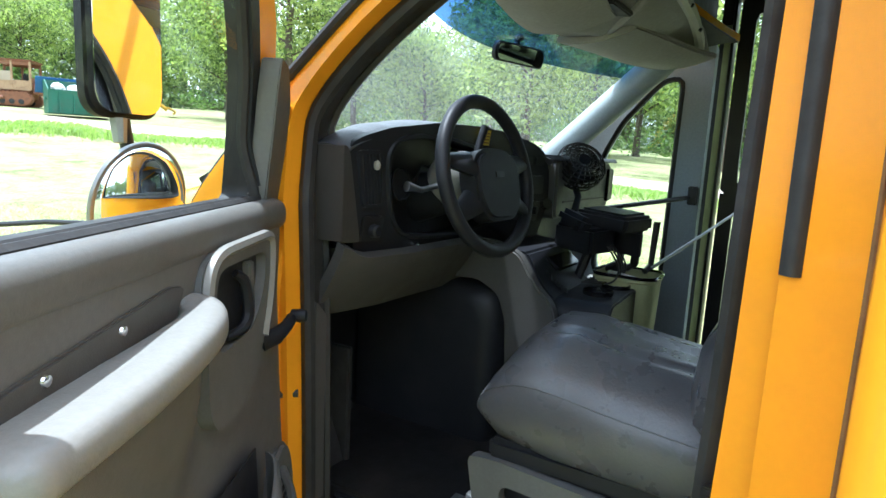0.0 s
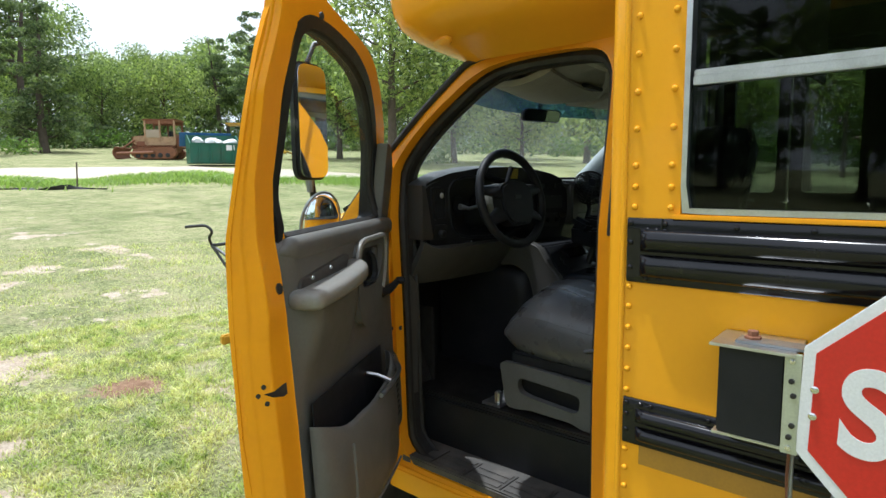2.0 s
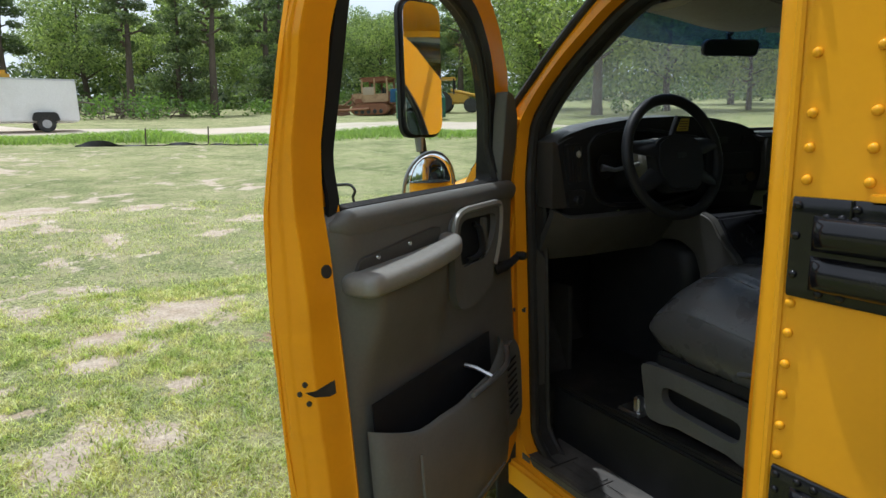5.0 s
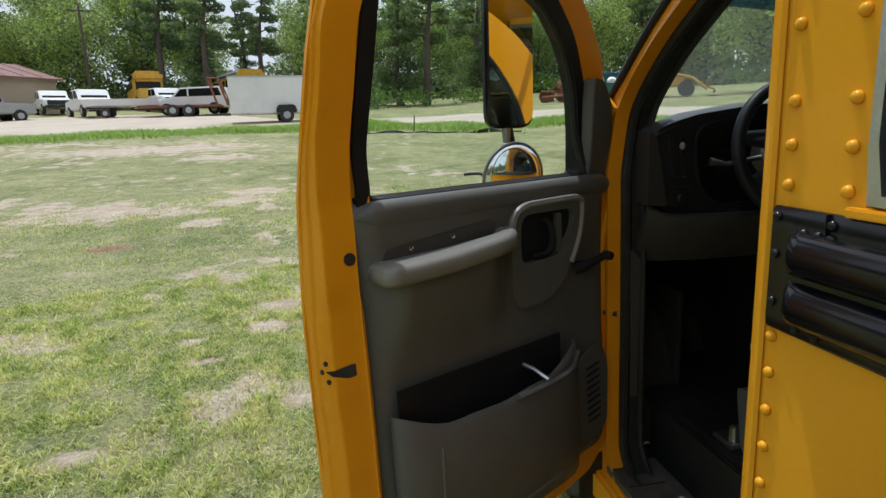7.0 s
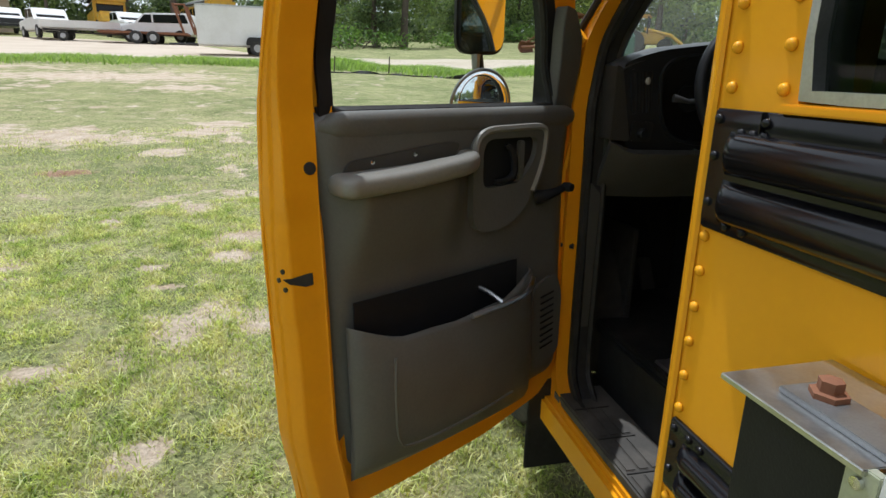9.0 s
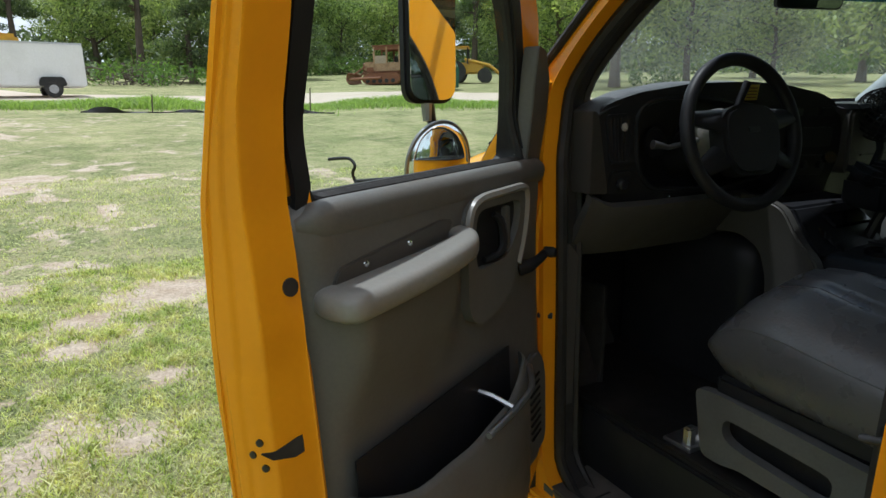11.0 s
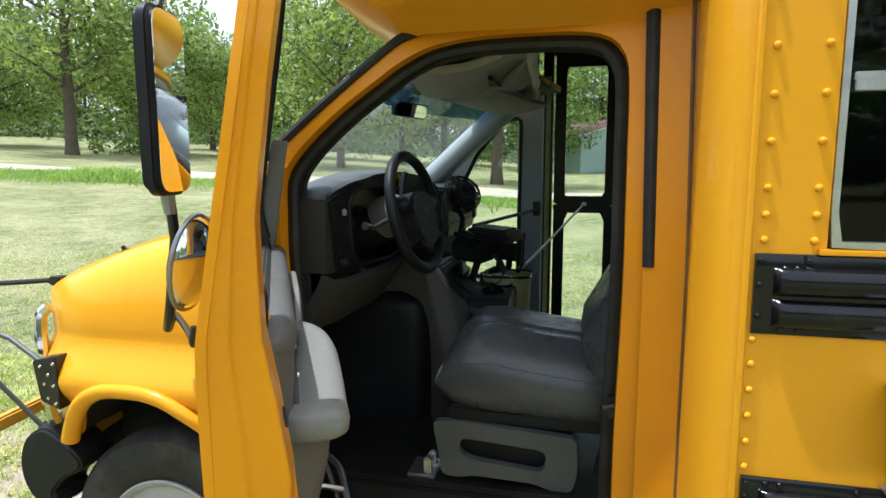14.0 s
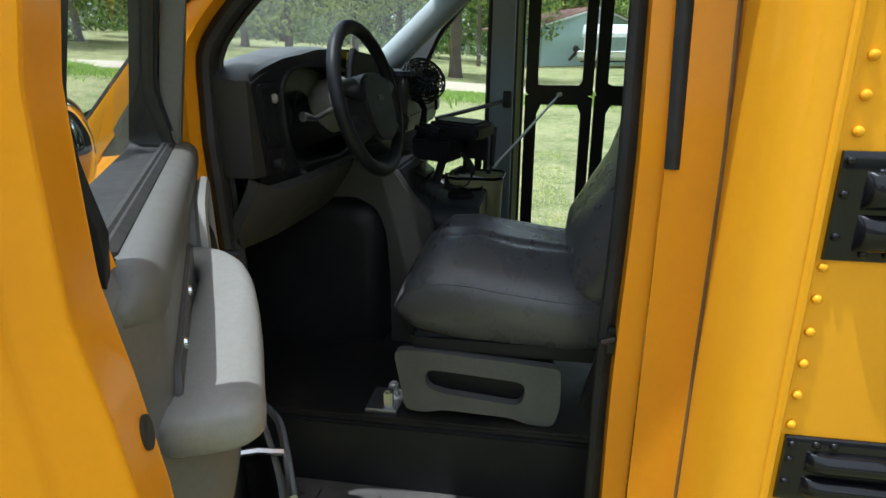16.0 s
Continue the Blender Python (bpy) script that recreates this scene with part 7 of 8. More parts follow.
def dash_fan():
    fan = thing("dash_fan", (2.07, 0.78, 1.28), "small black caged fan on the dash", "fan")
    m = facing((2.11, 0.775, 1.525), (-0.55, -0.50, 0.55))
    def cage(r, dz):
        return tube([m @ Vector((r * math.cos(k / 28 * math.tau), r * math.sin(k / 28 * math.tau), dz)) for k in range(28)], 0.0032, 5, True)
    c = set_in("cage", cage(0.088, 0), BLACK_METAL, fan, "black wire cage")
    for r, dz in ((0.088, 0.02), (0.080, 0.034), (0.066, 0.042), (0.050, 0.046), (0.034, 0.048), (0.08, -0.03), (0.06, -0.045)):
        set_in("ring", cage(r, dz), BLACK_METAL, c)
    for k in range(22):
        a = k / 22 * math.tau
        d = Vector((math.cos(a), math.sin(a), 0))
        set_in("wire", tube([m @ (d * 0.022 + Vector((0, 0, 0.048))), m @ (d * 0.066 + Vector((0, 0, 0.042))), m @ (d * 0.088 + Vector((0, 0, 0.02))), m @ (d * 0.088), m @ (d * 0.06 + Vector((0, 0, -0.045)))], 0.0024, 4), BLACK_METAL, c)
    set_in("motor", moved(turned([(0.034, -0.09), (0.036, -0.05), (0.034, -0.012), (0.02, 0.0), (0.0005, 0.002)], Matrix(), 18), m), DASH, fan)
    set_in("badge", moved(turned([(0.022, 0.047), (0.021, 0.052), (0.0005, 0.053)], Matrix(), 18), m), DASH, fan)
    for k in range(4):
        a = k / 4 * math.tau
        bl = sheet(lambda u, v: m @ (Matrix.Rotation(a + 0.5 * v, 3, "Z") @ Vector((0.018 + 0.055 * u, 0.022 * (v - 0.5) * (0.5 + u), 0.012 + 0.016 * (v - 0.5)))), 4, 3, 0.0015)
        set_in("blade", bl, DASH, fan)
    set_in("stand", tube([m @ Vector((0, -0.02, -0.06)), (2.08, 0.76, 1.42), (2.06, 0.765, 1.35), (2.05, 0.77, 1.26)], [0.014, 0.012, 0.016, 0.022], 10), DASH, fan)


dash_fan()


def control_box():
    cb = thing("control_box", (1.98, 0.62, 1.15), "black two-way radio box on a bracket", "radio")
    t = pose(0, 0, 0, 3, -2, -20)
    body = set_in("body", box((1.985, 0.605, 1.362), (0.15, 0.205, 0.05), 0.010, t), BLACK_METAL, cb, "black plastic case")
    set_in("lid", box((1.985, 0.605, 1.390), (0.12, 0.165, 0.008), 0.004, t), DASH, body)
    set_in("under_tray", box((1.95, 0.685, 1.298), (0.13, 0.155, 0.085), 0.010, t), DASH, cb)
    set_in("handset", box((1.90, 0.705, 1.355), (0.06, 0.14, 0.05), 0.016, pose(0, 0, 0, 10, 15, -35)), DASH, cb, "black microphone handset")
    set_in("bracket", tube([(1.96, 0.66, 1.28), (1.95, 0.68, 1.21), (1.94, 0.70, 1.14)], 0.016, 8), BLACK_METAL, cb)
    set_in("side_plate", box((2.0, 0.56, 1.29), (0.012, 0.12, 0.08), 0.004, t), BLACK_METAL, cb)
    for k in range(4):
        set_in("wire", tube(curve_pts([(1.93 + 0.03 * k, 0.60, 1.28), (1.94 + 0.03 * k, 0.56, 1.21), (1.93 + 0.03 * k, 0.58, 1.16), (1.88 + 0.03 * k, 0.66, 1.16)], 5), 0.0035, 5), RUBBER, cb)
    set_in("spiral_cord", tube([(1.70 + 0.0022 * k + 0.009 * math.cos(k * 1.9), 0.765 - 0.0042 * k, 1.245 - 0.0040 * k + 0.009 * math.sin(k * 1.9)) for k in range(44)], 0.0034, 5), RUBBER, cb, "black coiled cord")
    set_in("knob", tube([(1.86, 0.80, 1.40), (1.85, 0.785, 1.405)], 0.018, 12), CHROME, cb)


control_box()


def door_lever():
    d = thing("door_lever", (2.12, 0.60, 1.05), "black hand lever that works the entry door", "lever")
    set_in("handle", tube([(2.13, 0.547, 1.335), (2.13, 0.550, 1.325), (2.135, 0.556, 1.20), (2.135, 0.558, 1.19)], [0.010, 0.015, 0.015, 0.010], 10), RUBBER, d, "black rubber grip")
    set_in("arm", tube([(2.135, 0.556, 1.20), (2.13, 0.575, 1.185), (2.12, 0.62, 1.19), (2.10, 0.66, 1.17)], [0.010, 0.014, 0.014, 0.012], 8), BLACK_METAL, d)
    set_in("link", tube([(2.12, 0.60, 1.245), (2.12, 0.605, 1.19), (2.11, 0.64, 1.13)], 0.012, 8), BLACK_METAL, d)
    set_in("post", tube([(2.08, 0.665, 1.18), (2.07, 0.67, 1.10), (2.07, 0.67, 1.0)], 0.014, 8), BLACK_METAL, d)


door_lever()


def console_bin():
    b = thing("litter_bin", (2.02, 0.58, 0.90), "olive plastic bin with papers", "bin")
    o = rounded([(-0.095, -0.11), (0.095, -0.11), (0.095, 0.09), (-0.095, 0.09)], 0.06, 5)
    def ring(k, z):
        return [(2.04 + x * k, 0.56 + y * k, z) for x, y in o]
    set_in("tub", loft([ring(0.85, 0.88), ring(0.9, 0.89), ring(1.0, 1.165), ring(1.05, 1.17), ring(1.05, 1.182), ring(0.97, 1.182), ring(0.88, 0.93)]), GREEN_BIN, b)
    set_in("rim", tube([(2.04 + x * 1.04, 0.56 + y * 1.04, 1.184) for x, y in o], 0.006, 6, True), BLACK_PAINT, b, "black rim")
    set_in("paper", box((2.03, 0.56, 1.172), (0.11, 0.09, 0.012), 0.003, pose(0, 0, 0, 14, 8, 30)), WHITE_PAINT, b)


console_bin()


# ---- things across the field ----
def spot(az, r):
    x, y = r * math.sin(radians(az)), r * math.cos(radians(az))
    return Vector((x, y, rise(x, y)))


def placed(parent, at, turn):
    m = Matrix.Translation(at) @ pose(0, 0, 0, 0, 0, turn)
    parent.matrix_basis = m
    return m


def dumpster():
    at = spot(28.1, 33)
    d = thing("dumpster", at, "green steel dumpster full of white bags", "dumpster")
    m = Matrix.Translation(at) @ pose(0, 0, 0, 0, 0, -20) @ Matrix.Scale(0.9, 4)
    for name, pts in (("front_wall", [(-0.88, 0.12), (-0.82, 0.12), (-0.90, 1.22), (-0.96, 1.22)]), ("back_wall", [(0.82, 0.12), (0.88, 0.12), (0.96, 1.80), (0.90, 1.80)]), ("floor_plate", [(-0.85, 0.12), (0.85, 0.12), (0.85, 0.18), (-0.85, 0.18)])):
        part(name, moved(prism(pts, "x", -1.35, 1.35, 0.008), m), GREEN_PAINT, d)
    part("top_rim", moved(between(-1.38, 1.38, -1.0, -0.9, 1.18, 1.26, 0.01), m), GREEN_PAINT, d)
    for x in (-1.36, 1.36):
        part("end_plate", moved(prism([(-0.88, 0.12), (0.88, 0.12), (0.96, 1.80), (0.5, 1.80), (-0.96, 1.24)], "x", x - 0.03, x + 0.03, 0.01), m), GREEN_PAINT, d)
        part("lift_pocket", moved(between(x - 0.08, x + 0.08, -0.35, 0.35, 0.75, 0.92, 0.01), m), GREEN_PAINT, d)
    for x in (-0.9, -0.3, 0.3, 0.9):
        part("rib", moved(between(x - 0.04, x + 0.04, -0.99, -0.90, 0.15, 1.2), m), GREEN_PAINT, d)
    part("lid", moved(box((-0.25, 1.15, 1.55), (2.9, 0.9, 0.05), 0.02, pose(0, 0, 0, -60, 0, 0)), m), BLUE_PLASTIC, d, "open blue-grey lid")
    part("notice", moved(between(0.55, 1.0, -0.96, -0.95, 0.85, 1.15, 0), m), SIGN_WHITE, d)
    rng = np.random.default_rng(3)
    for k in range(9):
        c = Vector((rng.uniform(-1.1, 1.1), rng.uniform(-0.6, 0.5), 1.2 + rng.uniform(-0.05, 0.22)))
        bm = bmesh.new()
        bmesh.ops.create_icosphere(bm, subdivisions=2, radius=0.33)
        for v in bm.verts:
            v.co *= 1 + 0.35 * noise.noise(v.co * 4 + c)
            v.co.z *= 0.7
            v.co += c
        part("rubbish_bag", moved(bm, m), WHITE_PAINT, d)


dumpster()


def bulldozer():
    at = spot(23.7, 40)
    b = thing("bulldozer", at, "old rusty bulldozer standing by the wood", "bulldozer")
    m = Matrix.Translation(at) @ pose(0, 0, 0, 0, 0, -45) @ Matrix.Scale(0.85, 4)
    for y in (-0.85, 0.85):
        o = rounded([(-1.2, 0.0), (1.3, 0.0), (1.65, 0.40), (1.35, 0.85), (-1.2, 0.80), (-1.55, 0.40)], 0.3, 4)
        tr = part("track", moved(prism(o, "y", y - 0.24, y + 0.24, 0.04), m), RUST, b, "rusted crawler track")
        for k in range(11):
            part("track_shoe", moved(between(-1.25 + 0.25 * k, -1.13 + 0.25 * k, y - 0.26, y + 0.26, 0.80, 0.89, 0.01), m), RUST, tr)
        for k in range(5):
            part("roller", moved(turned([(0.16, -0.03), (0.16, 0.03), (0.02, 0.04)], facing((-1.0 + 0.5 * k, y - 0.25, 0.25), (0, -1, 0)), 14), m), BLACK_METAL, tr)
    part("hull", moved(between(-1.3, 1.4, -0.6, 0.6, 0.45, 1.25, 0.06), m), RUST, b)
    part("engine_hood", moved(between(-1.55, -0.55, -0.5, 0.5, 1.0, 1.65, 0.08), m), OLD_PAINT, b, "faded yellow engine hood")
    part("radiator", moved(between(-1.62, -1.55, -0.45, 0.45, 0.6, 1.6, 0.02), m), RUST, b)
    for x in (-0.55, 0.45, 1.45):
        for y in (-0.8, 0.8):
            part("cab_post", moved(between(x - 0.06, x + 0.06, y - 0.06, y + 0.06, 1.0, 2.72, 0.02), m), OLD_PAINT if y < 0 else RUST, b)
    part("cab_roof", moved(between(-0.70, 1.6, -0.92, 0.92, 2.68, 2.78, 0.04), m), RUST, b, "rusty cab roof")
    for y in (-0.8, 0.8):
        part("side_panel", moved(between(-0.52, 1.42, y - 0.03, y + 0.03, 0.95, 1.55, 0.01), m), OLD_PAINT, b, "faded tan cab panel")
        part("window_rail", moved(between(-0.52, 1.42, y - 0.03, y + 0.03, 2.45, 2.68, 0.01), m), RUST, b)
    part("door_panel", moved(between(-0.48, 0.40, -0.86, -0.83, 1.5, 2.05, 0.01), m), TAN_WALL, b, "pale sun-bleached door panel")
    part("back_panel", moved(between(1.42, 1.48, -0.75, 0.75, 0.95, 1.75, 0.01), m), RUST, b)
    part("fuel_tank", moved(between(1.48, 1.80, -0.65, 0.65, 0.75, 1.45, 0.06), m), RUST, b)
    part("operator_seat", moved(join(between(0.3, 0.9, -0.3, 0.3, 1.3, 1.5, 0.05), between(0.85, 1.0, -0.3, 0.3, 1.5, 2.0, 0.05)), m), DASH, b)
    part("stack", moved(tube([(-1.0, 0.2, 1.6), (-1.0, 0.2, 2.3)], 0.05, 8), m), RUST, b)
    part("blade", moved(sheet(lambda u, v: Vector((-2.45 - 0.22 * math.sin(math.pi * v), -1.3 + 2.6 * u, 0.02 + 0.85 * v)), 6, 8, 0.06), m), RUST, b, "rusty dozer blade")
    for y in (-1.2, 1.2):
        part("push_arm", moved(tube([(-2.4, y, 0.4), (0.1, y, 0.45)], 0.1, 8), m), RUST, b)
        part("lift_ram", moved(tube([(-2.3, y * 0.5, 0.75), (-1.4, y * 0.45, 1.35)], 0.06, 8), m), RUST, b)


bulldozer()


def loader():
    at = spot(31.9, 41)
    b = thing("tractor_loader", at, "yellow tractor loader with lowered bucket", "tractor")
    m = Matrix.Translation(at) @ pose(0, 0, 0, 0, 0, -35)
    part("body", moved(between(-1.6, 0.6, -0.5, 0.5, 0.6, 1.3, 0.08), m), MACHINE_YELLOW, b)
    part("canopy", moved(between(-1.8, -0.3, -0.75, 0.75, 2.2, 2.3, 0.04), m), MACHINE_YELLOW, b)
    for x in (-1.7, -0.4):
        for y in (-0.65, 0.65):
            part("post", moved(tube([(x, y, 1.2), (x, y, 2.22)], 0.05, 6), m), BLACK_METAL, b)
    for x, r in ((-1.2, 0.7), (0.7, 0.45)):
        for y in (-0.85, 0.85):
            part("wheel", moved(turned([(r * 0.5, -0.15), (r, -0.15), (r, 0.15), (r * 0.5, 0.15), (0.01, 0.1)], facing((x, y, r), (0, 1, 0)), 20), m), TYRE, b)
    for y in (-0.55, 0.55):
        part("loader_arm", moved(tube([(-0.6, y, 1.5), (1.0, y, 1.1), (1.9, y, 0.4)], 0.09, 8), m), MACHINE_YELLOW, b)
    part("bucket", moved(sheet(lambda u, v: Vector((1.9 + 0.5 * math.sin(v * 2.4), -1.0 + 2.0 * u, 0.55 - 0.5 * v + 0.1 * v * v)), 6, 8, 0.05), m), MACHINE_YELLOW, b)


loader()


def wheels_for(b, m, xs, ys, r):
    for x in xs:
        for y in ys:
            w = part("wheel", moved(turned([(r * 0.55, -0.1), (r * 0.95, -0.11), (r, -0.06), (r, 0.06), (r * 0.95, 0.11), (r * 0.55, 0.1), (0.01, 0.08)], facing((x, y, r), (0, 1, 0)), 20), m), TYRE, b)
            part("rim", moved(turned([(r * 0.56, 0.0), (r * 0.5, 0.115 if y > 0 else 0.115), (0.01, 0.118)], facing((x, y + (0.003 if y > 0 else -0.003), r), (0, 1 if y > 0 else -1, 0)), 16), m), WHEEL_PAINT, w)


def box_trailer(az, r, turn, name="cargo_trailer"):
    at = spot(az, r)
    b = thing(name, at, "white enclosed cargo trailer parked on grass", "trailer")
    m = Matrix.Translation(at) @ pose(0, 0, 0, 0, 0, turn)
    part("box_body", moved(between(-1.85, 1.85, -0.95, 0.95, 0.42, 2.12, 0.05), m), WHITE_PAINT, b, "white panelled body")
    part("roof_trim", moved(between(-1.87, 1.87, -0.97, 0.97, 2.06, 2.13, 0.02), m), ALU, b)
    part("rear_door", moved(between(1.85, 1.88, -0.8, 0.8, 0.5, 2.0, 0.01), m), ALU, b)
    part("mudguard", moved(edges_bevel(prism(rounded([(0.15, 0.45), (1.15, 0.45), (1.05, 0.80), (0.25, 0.80)], 0.12, 4), "y", -1.16, -0.94), 0.01), m), BLACK_METAL, b)
    wheels_for(b, m, (0.65,), (-1.06, 1.06), 0.33)
    part("drawbar", moved(tube([(-1.85, -0.5, 0.45), (-3.0, 0, 0.45), (-1.85, 0.5, 0.45)], 0.05, 6), m), BLACK_METAL, b)


box_trailer(-4.8, 30, 8)


def pickup(az, r, turn, mat, label, camper=False):
    at = spot(az, r)
    b = thing("pickup_truck", at, label, "truck", "parked vehicles")
    m = Matrix.Translation(at) @ pose(0, 0, 0, 0, 0, turn)
    prof = [(-2.7, 0.5), (2.7, 0.5), (2.72, 0.85), (2.6, 1.05), (1.35, 1.15), (0.85, 1.75), (-0.75, 1.80), (-0.95, 1.15), (-2.68, 1.12)]
    if camper:
        prof = [(-2.3, 0.45), (2.4, 0.45), (2.42, 0.85), (2.3, 1.05), (1.2, 1.12), (0.6, 1.72), (-2.0, 1.76), (-2.32, 1.1)]
    part("body", moved(prism(prof, "y", -0.92, 0.92, 0.07, 3), m), mat, b)
    win = [(1.1, 1.2), (0.78, 1.66), (-0.66, 1.70), (-0.78, 1.2)] if not camper else [(0.95, 1.16), (0.55, 1.62), (-1.85, 1.66), (-2.05, 1.16)]
    for y in (-0.925, 0.925):
        part("side_glass", moved(prism(win, "y", y - 0.012, y + 0.012, 0.005), m), BLACK_PAINT, b, "dark side glass")
        part("door_pillar", moved(between(0.02, 0.12, y - 0.016, y + 0.016, 1.18, 1.7, 0), m), mat, b)
    part("windscreen", moved(sheet(lambda u, v: Vector((1.33 - 0.46 * v + (0 if not camper else -0.14 - 0.1 * v), -0.75 + 1.5 * u, 1.2 + 0.48 * v)), 2, 2, 0.02), m), BLACK_PAINT, b)
    part("grille", moved(between(2.66 - 0.3 * camper, 2.75 - 0.3 * camper, -0.7, 0.7, 0.62, 0.95, 0.02), m), BLACK_METAL, b)
    part("bumper", moved(between(2.68 - 0.3 * camper, 2.82 - 0.3 * camper, -0.9, 0.9, 0.42, 0.6, 0.04), m), BLACK_METAL, b)
    wheels_for(b, m, (-1.7 + 0.2 * camper, 1.75 - 0.25 * camper), (-0.86, 0.86), 0.38)


SILVER = surface("silver_car_paint", (0.42, 0.42, 0.43), 0.35, metal=0.4, dirt_scale=1.5)
pickup(-19.2, 46, -58, WHITE_PAINT, "white pickup truck on the sandy lot")
pickup(-26.5, 45, -130, SILVER, "silver pickup truck on the sandy lot")
pickup(-11.2, 43, 172, WHITE_PAINT, "white sport utility car on the lot", True)
pickup(-13.6, 52, -60, WHITE_PAINT, "white crew cab truck behind trailers")
pickup(-21.8, 55, -60, WHITE_PAINT, "white service truck beside the lot")


def far_bus(az, r, turn):
    at = spot(az, r)
    b = thing("parked_bus", at, "yellow bus with a white roof among the trees", "bus", "parked buses")
    m = Matrix.Translation(at) @ pose(0, 0, 0, 0, 0, turn)
    part("body", moved(between(-4.5, 3.4, -1.15, 1.15, 0.6, 2.5, 0.15), m), MACHINE_YELLOW, b)
    part("roof", moved(between(-4.5, 3.5, -1.13, 1.13, 2.4, 3.0, 0.3), m), WHITE_PAINT, b, "white roof")
    part("front_cap", moved(between(3.1, 4.2, -1.14, 1.14, 2.1, 2.95, 0.25), m), MACHINE_YELLOW, b)
    part("nose", moved(between(3.3, 5.0, -1.0, 1.0, 0.6, 1.5, 0.15), m), MACHINE_YELLOW, b)
    for k in range(7):
        part("window", moved(between(-4.0 + k, -3.25 + k, -1.17, -1.14, 1.7, 2.3, 0.01), m), BLACK_PAINT, b)
    part("windscreen", moved(between(3.38, 3.45, -0.95, 0.95, 1.5, 2.15, 0.01), m), BLACK_PAINT, b)
    wheels_for(b, m, (-3.0, 3.9), (-1.0, 1.0), 0.45)


far_bus(-15.0, 60, -70)
far_bus(-7.4, 58, -66)


def flat_trailer():
    at = spot(-12.0, 41)
    b = thing("flatbed_trailer", at, "flat equipment trailer with raised ramps", "trailer")
    m = Matrix.Translation(at) @ pose(0, 0, 0, 0, 0, 4)
    part("deck", moved(between(-2.6, 2.2, -1.0, 1.0, 0.55, 0.68, 0.02), m), RUST, b)
    for k, x in enumerate((2.0, 2.6)):
        for y in (-0.9, 0.9):
            part("ramp", moved(tube([(x, y, 0.6), (x - 0.5, y, 2.3)], 0.07, 6), m), RUST, b)
    part("rail", moved(tube([(1.5, -0.9, 2.25), (2.1, -0.9, 2.25)], 0.05, 6), m), RUST, b)
    wheels_for(b, m, (-0.6, 0.3), (-1.05, 1.05), 0.36)


flat_trailer()


def boat():
    at = spot(-17.0, 43)
    b = thing("jon_boat", at, "pale flat boat on a trailer", "boat")
    m = Matrix.Translation(at) @ pose(0, 0, 0, 0, 0, 8)
    part("hull", moved(loft([[Vector((x, y * w, z)) for y, z in ((-0.7, 1.15), (-0.6, 0.75), (0, 0.65), (0.6, 0.75), (0.7, 1.15), (0.62, 1.1), (0, 0.9), (-0.62, 1.1))] for x, w in ((-1.9, 1), (0.5, 1), (1.6, 0.75), (2.2, 0.35))]), m), SIGN_WHITE, b)
    part("trailer_frame", moved(tube([(-1.8, 0, 0.5), (2.8, 0, 0.5)], 0.05, 6), m), BLACK_METAL, b)
    wheels_for(b, m, (-0.8,), (-0.75, 0.75), 0.28)


boat()


def house(az, r, turn, w, d, h, wall, roofm, label, pitch=0.32, windows=3):
    at = spot(az, r)
    b = thing("house", at, label, "house")
    m = Matrix.Translation(at) @ pose(0, 0, 0, 0, 0, turn)
    part("wall", moved(prism([(-d / 2, -0.3), (d / 2, -0.3), (d / 2, h), (0, h + pitch * d / 2), (-d / 2, h)], "x", -w / 2, w / 2, 0.02), m), wall, b)
    for s in (-1, 1):
        rr = part("roof_slope", moved(sheet(lambda u, v: Vector((-w / 2 - 0.4 + (w + 0.8) * u, s * (d / 2 + 0.5) * v, h + pitch * d / 2 + 0.06 - v * (pitch * d / 2 + 0.5 * pitch))), 8, 4, 0.12), m), roofm, b)
        for k in range(9):
            x = -w / 2 + w * k / 8
            part("roof_seam", moved(tube([(x, 0, h + pitch * d / 2 + 0.13), (x, s * (d / 2 + 0.5), h - 0.5 * pitch + 0.13)], 0.03, 4), m), roofm, rr)
        part("rake_board", moved(tube([(-w / 2 - 0.42, 0, h + pitch * d / 2 - 0.10), (-w / 2 - 0.42, s * (d / 2 + 0.5), h - 0.5 * pitch - 0.10)], 0.09, 4), m), WHITE_PAINT, rr)
    for k in range(windows):
        x = -w / 2 + w * (k + 0.5) / 3
        wd = part("window", moved(between(x - 0.45, x + 0.45, -d / 2 - 0.04, -d / 2, 0.9, 2.0, 0.01), m), WHITE_PAINT, b)
        part("pane", moved(between(x - 0.38, x + 0.38, -d / 2 - 0.05, -d / 2 - 0.035, 0.97, 1.93, 0), m), BLACK_PAINT, wd)


house(91.1, 53, 35, 8.0, 9.5, 2.8, TEAL_WALL, ROOF_RED, "pale teal building with a maroon metal roof", 0.28, 0)
house(-28.5, 60, -120, 12, 9, 3.0, TAN_WALL, ROOF_RED, "tan building with a dark low roof", 0.3)


def carport():
    at = spot(96.6, 46.5)
    b = thing("carport", at, "white canvas carport over a boat", "carport")
    m = Matrix.Translation(at) @ pose(0, 0, 0, 0, 0, -96)
    part("canopy", moved(prism([(-2.0, 2.2), (2.0, 2.2), (0, 2.9)], "x", -3, 3, 0.03), m), SIGN_WHITE, b, "white canopy")
    for x in (-2.8, 0, 2.8):
        for y in (-1.9, 1.9):
            part("post", moved(tube([(x, y, 0), (x, y, 2.25)], 0.05, 6), m), WHITE_PAINT, b)
    part("valance", moved(between(-3, 3, -2.03, -1.99, 1.95, 2.2, 0.005), m), SIGN_WHITE, b)


carport()


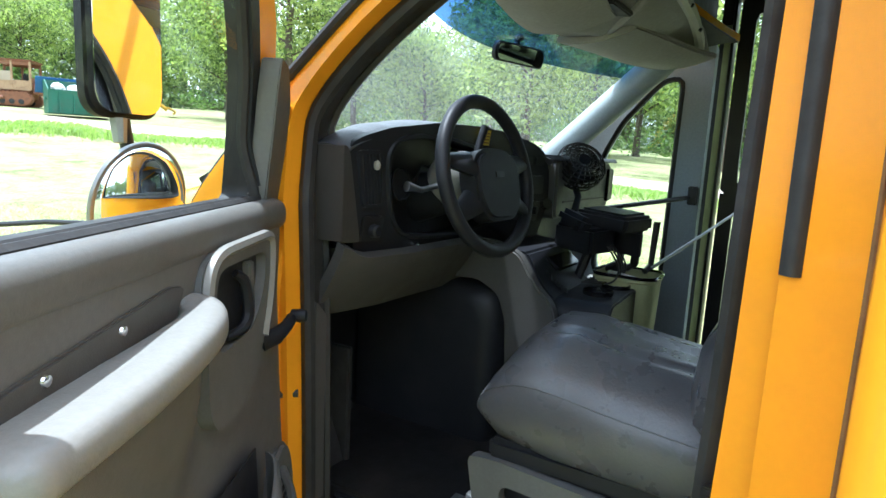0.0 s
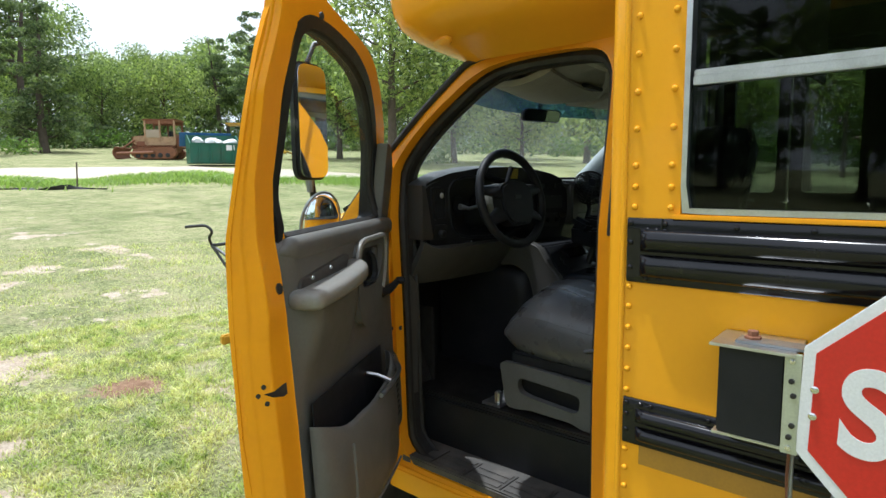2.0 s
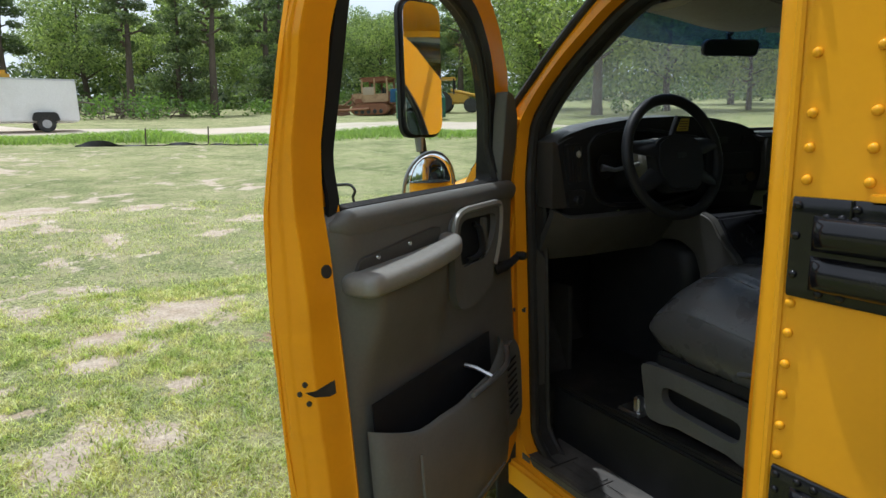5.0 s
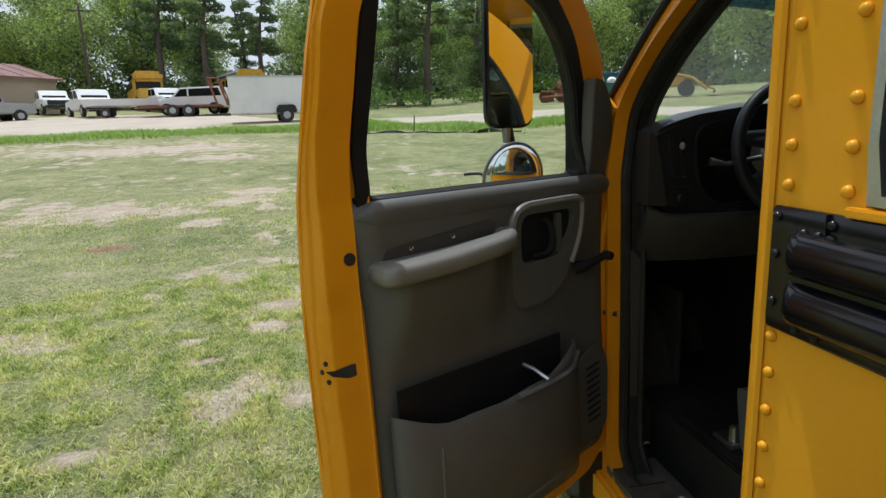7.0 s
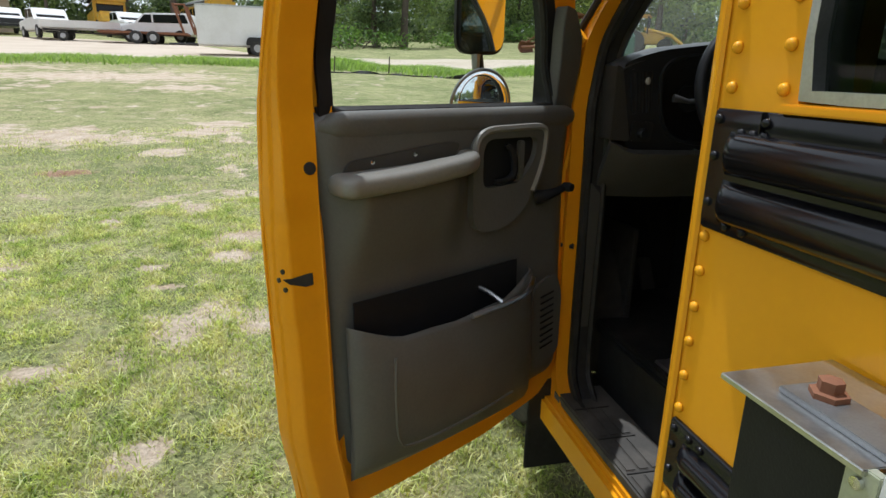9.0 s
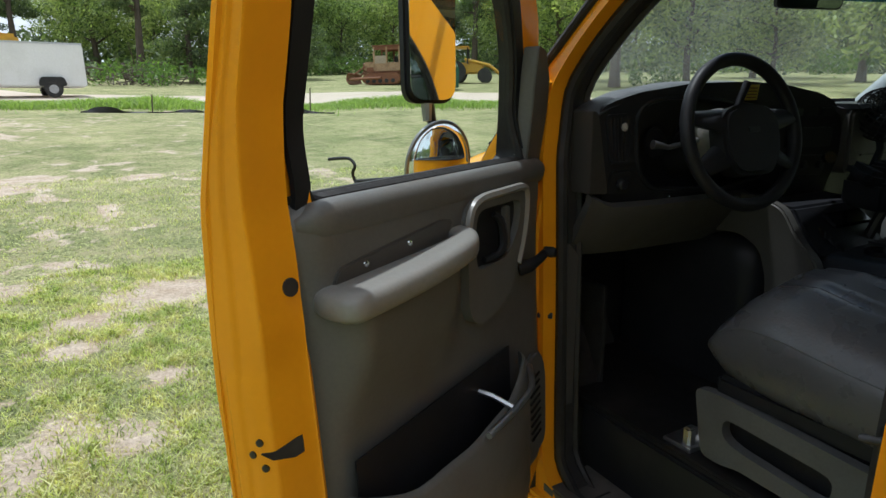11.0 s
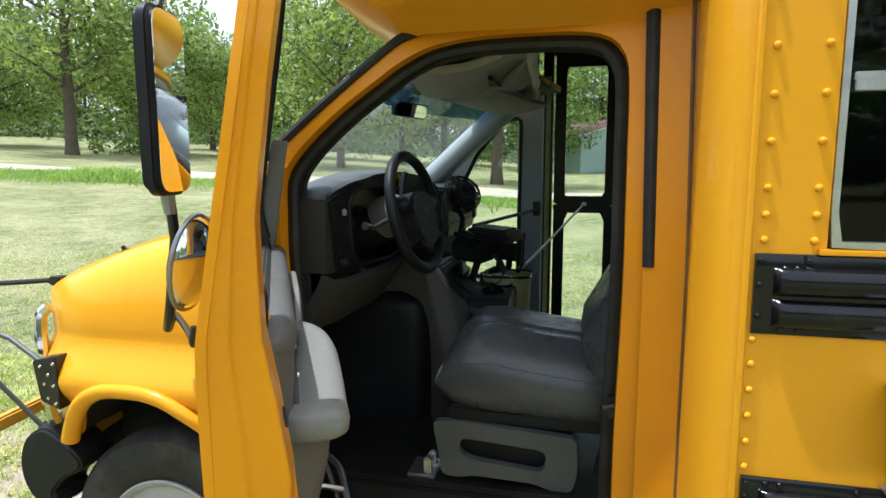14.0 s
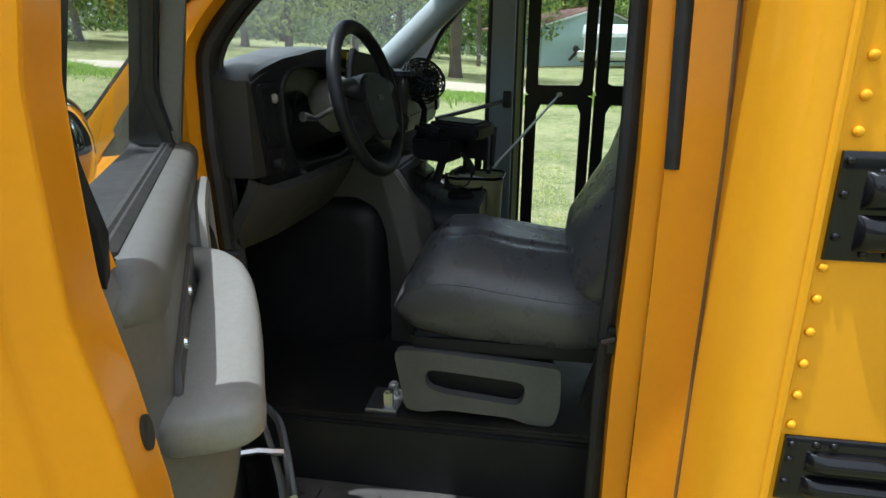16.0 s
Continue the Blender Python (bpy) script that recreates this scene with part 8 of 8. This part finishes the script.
def stored_boat():
    """A small boat on its trailer, outboard tilted up."""
    at = spot(95.6, 44.5)
    b = thing("boat", at, "cream fishing boat with a black outboard on a trailer", "boat")
    m = Matrix.Translation(at) @ pose(0, 0, 0, 0, 0, -96)
    part("hull", moved(loft([[Vector((x, y * w, z + lift)) for y, z in ((-0.9, 1.05), (-0.8, 0.7), (-0.45, 0.5), (0.45, 0.5), (0.8, 0.7), (0.9, 1.05))] for x, w, lift in ((-2.4, 0.95, 0), (0.6, 1, 0), (1.8, 0.75, 0.05), (2.6, 0.15, 0.18))]), m), SIGN_WHITE, b, "cream hull")
    part("gunwale", moved(tube([(-2.4, -0.87, 1.06), (0.6, -0.92, 1.06), (1.8, -0.69, 1.11), (2.6, -0.14, 1.24)], 0.04, 6), m), ALU, b)
    motor = part("outboard", moved(box((-2.52, 0, 1.22), (0.38, 0.38, 0.55), 0.08, pose(0, 0, 0, 0, -40, 0)), m), BLACK_METAL, b, "black outboard motor")
    part("leg", moved(tube([(-2.5, 0, 1.05), (-3.0, 0, 0.5)], [0.13, 0.09], 8), m), BLACK_METAL, motor)
    part("trailer_bar", moved(tube([(-2.2, -0.5, 0.42), (3.4, 0, 0.45)], 0.05, 6), m), BLACK_METAL, b)
    part("trailer_wheel", moved(turned([(0.02, 0.1), (0.16, 0.1), (0.28, 0.09), (0.30, 0.0), (0.28, -0.09), (0.02, -0.1)], facing((-0.9, -0.95, 0.30), (0, -1, 0)), 16), m), TYRE, b)


stored_boat()


def silt_fence():
    b = thing("silt_fence", spot(10, 22), "sagging black fabric silt fence on stakes", "fence")
    def line(u, v):
        az = -2 + 21 * u
        p = spot(az, 21.5 - 1.5 * u)
        sag = 0.06 + 0.18 * abs(math.sin(u * 9.0 + 0.6)) ** 3 * (0.5 + 0.5 * math.sin(u * 23))
        p.z += -0.03 + v * max(0.06, sag)
        p += Vector((0.06 * math.sin(u * 60 + v), 0.1 * v * math.sin(u * 37), 0))
        return p
    part("fabric", sheet(line, 90, 3, 0.01), RUBBER, b)
    for az, r, h in ((3.4, 21.2, 0.55), (8.5, 20.9, 0.6), (16.7, 20.3, 0.8)):
        p = spot(az, r)
        part("stake", tube([p - Vector((0, 0, 0.1)), p + Vector((0.04, 0, h))], 0.022, 6), BARK, b)


silt_fence()


def brush_pile():
    rng = np.random.default_rng(9)
    c = spot(2.0, 45)
    b = thing("brush_pile", c, "grey heap of cut branches and debris", "brush pile")
    bm = bmesh.new()
    for k in range(90):
        p = Vector((c.x + rng.normal(0, 1.6), c.y + rng.normal(0, 1.2), c.z + abs(rng.normal(0, 0.7))))
        d = Vector((rng.normal(), rng.normal(), rng.normal() * 0.5)).normalized() * rng.uniform(0.5, 1.6)
        join(bm, tube([p - d, p + d * 0.2 + Vector((0, 0, 0.1)), p + d], [0.05, 0.035, 0.01], 5))
    part("branch_heap", bm, BARK, b)


brush_pile()


def utility_pole(az, r, h):
    p = spot(az, r)
    b = thing("utility_pole", p, "weathered wooden utility pole", "pole")
    part("post", tube([p - Vector((0, 0, 0.5)), p + Vector((0, 0, h))], [0.15, 0.10], 10), BARK, b)
    part("crossbar", box(p + Vector((0, 0, h - 0.6)), (1.8, 0.1, 0.12), 0.01, pose(0, 0, 0, 0, 0, -az)), BARK, b)


utility_pole(-19.0, 62, 9)
utility_pole(83.6, 40, 8)
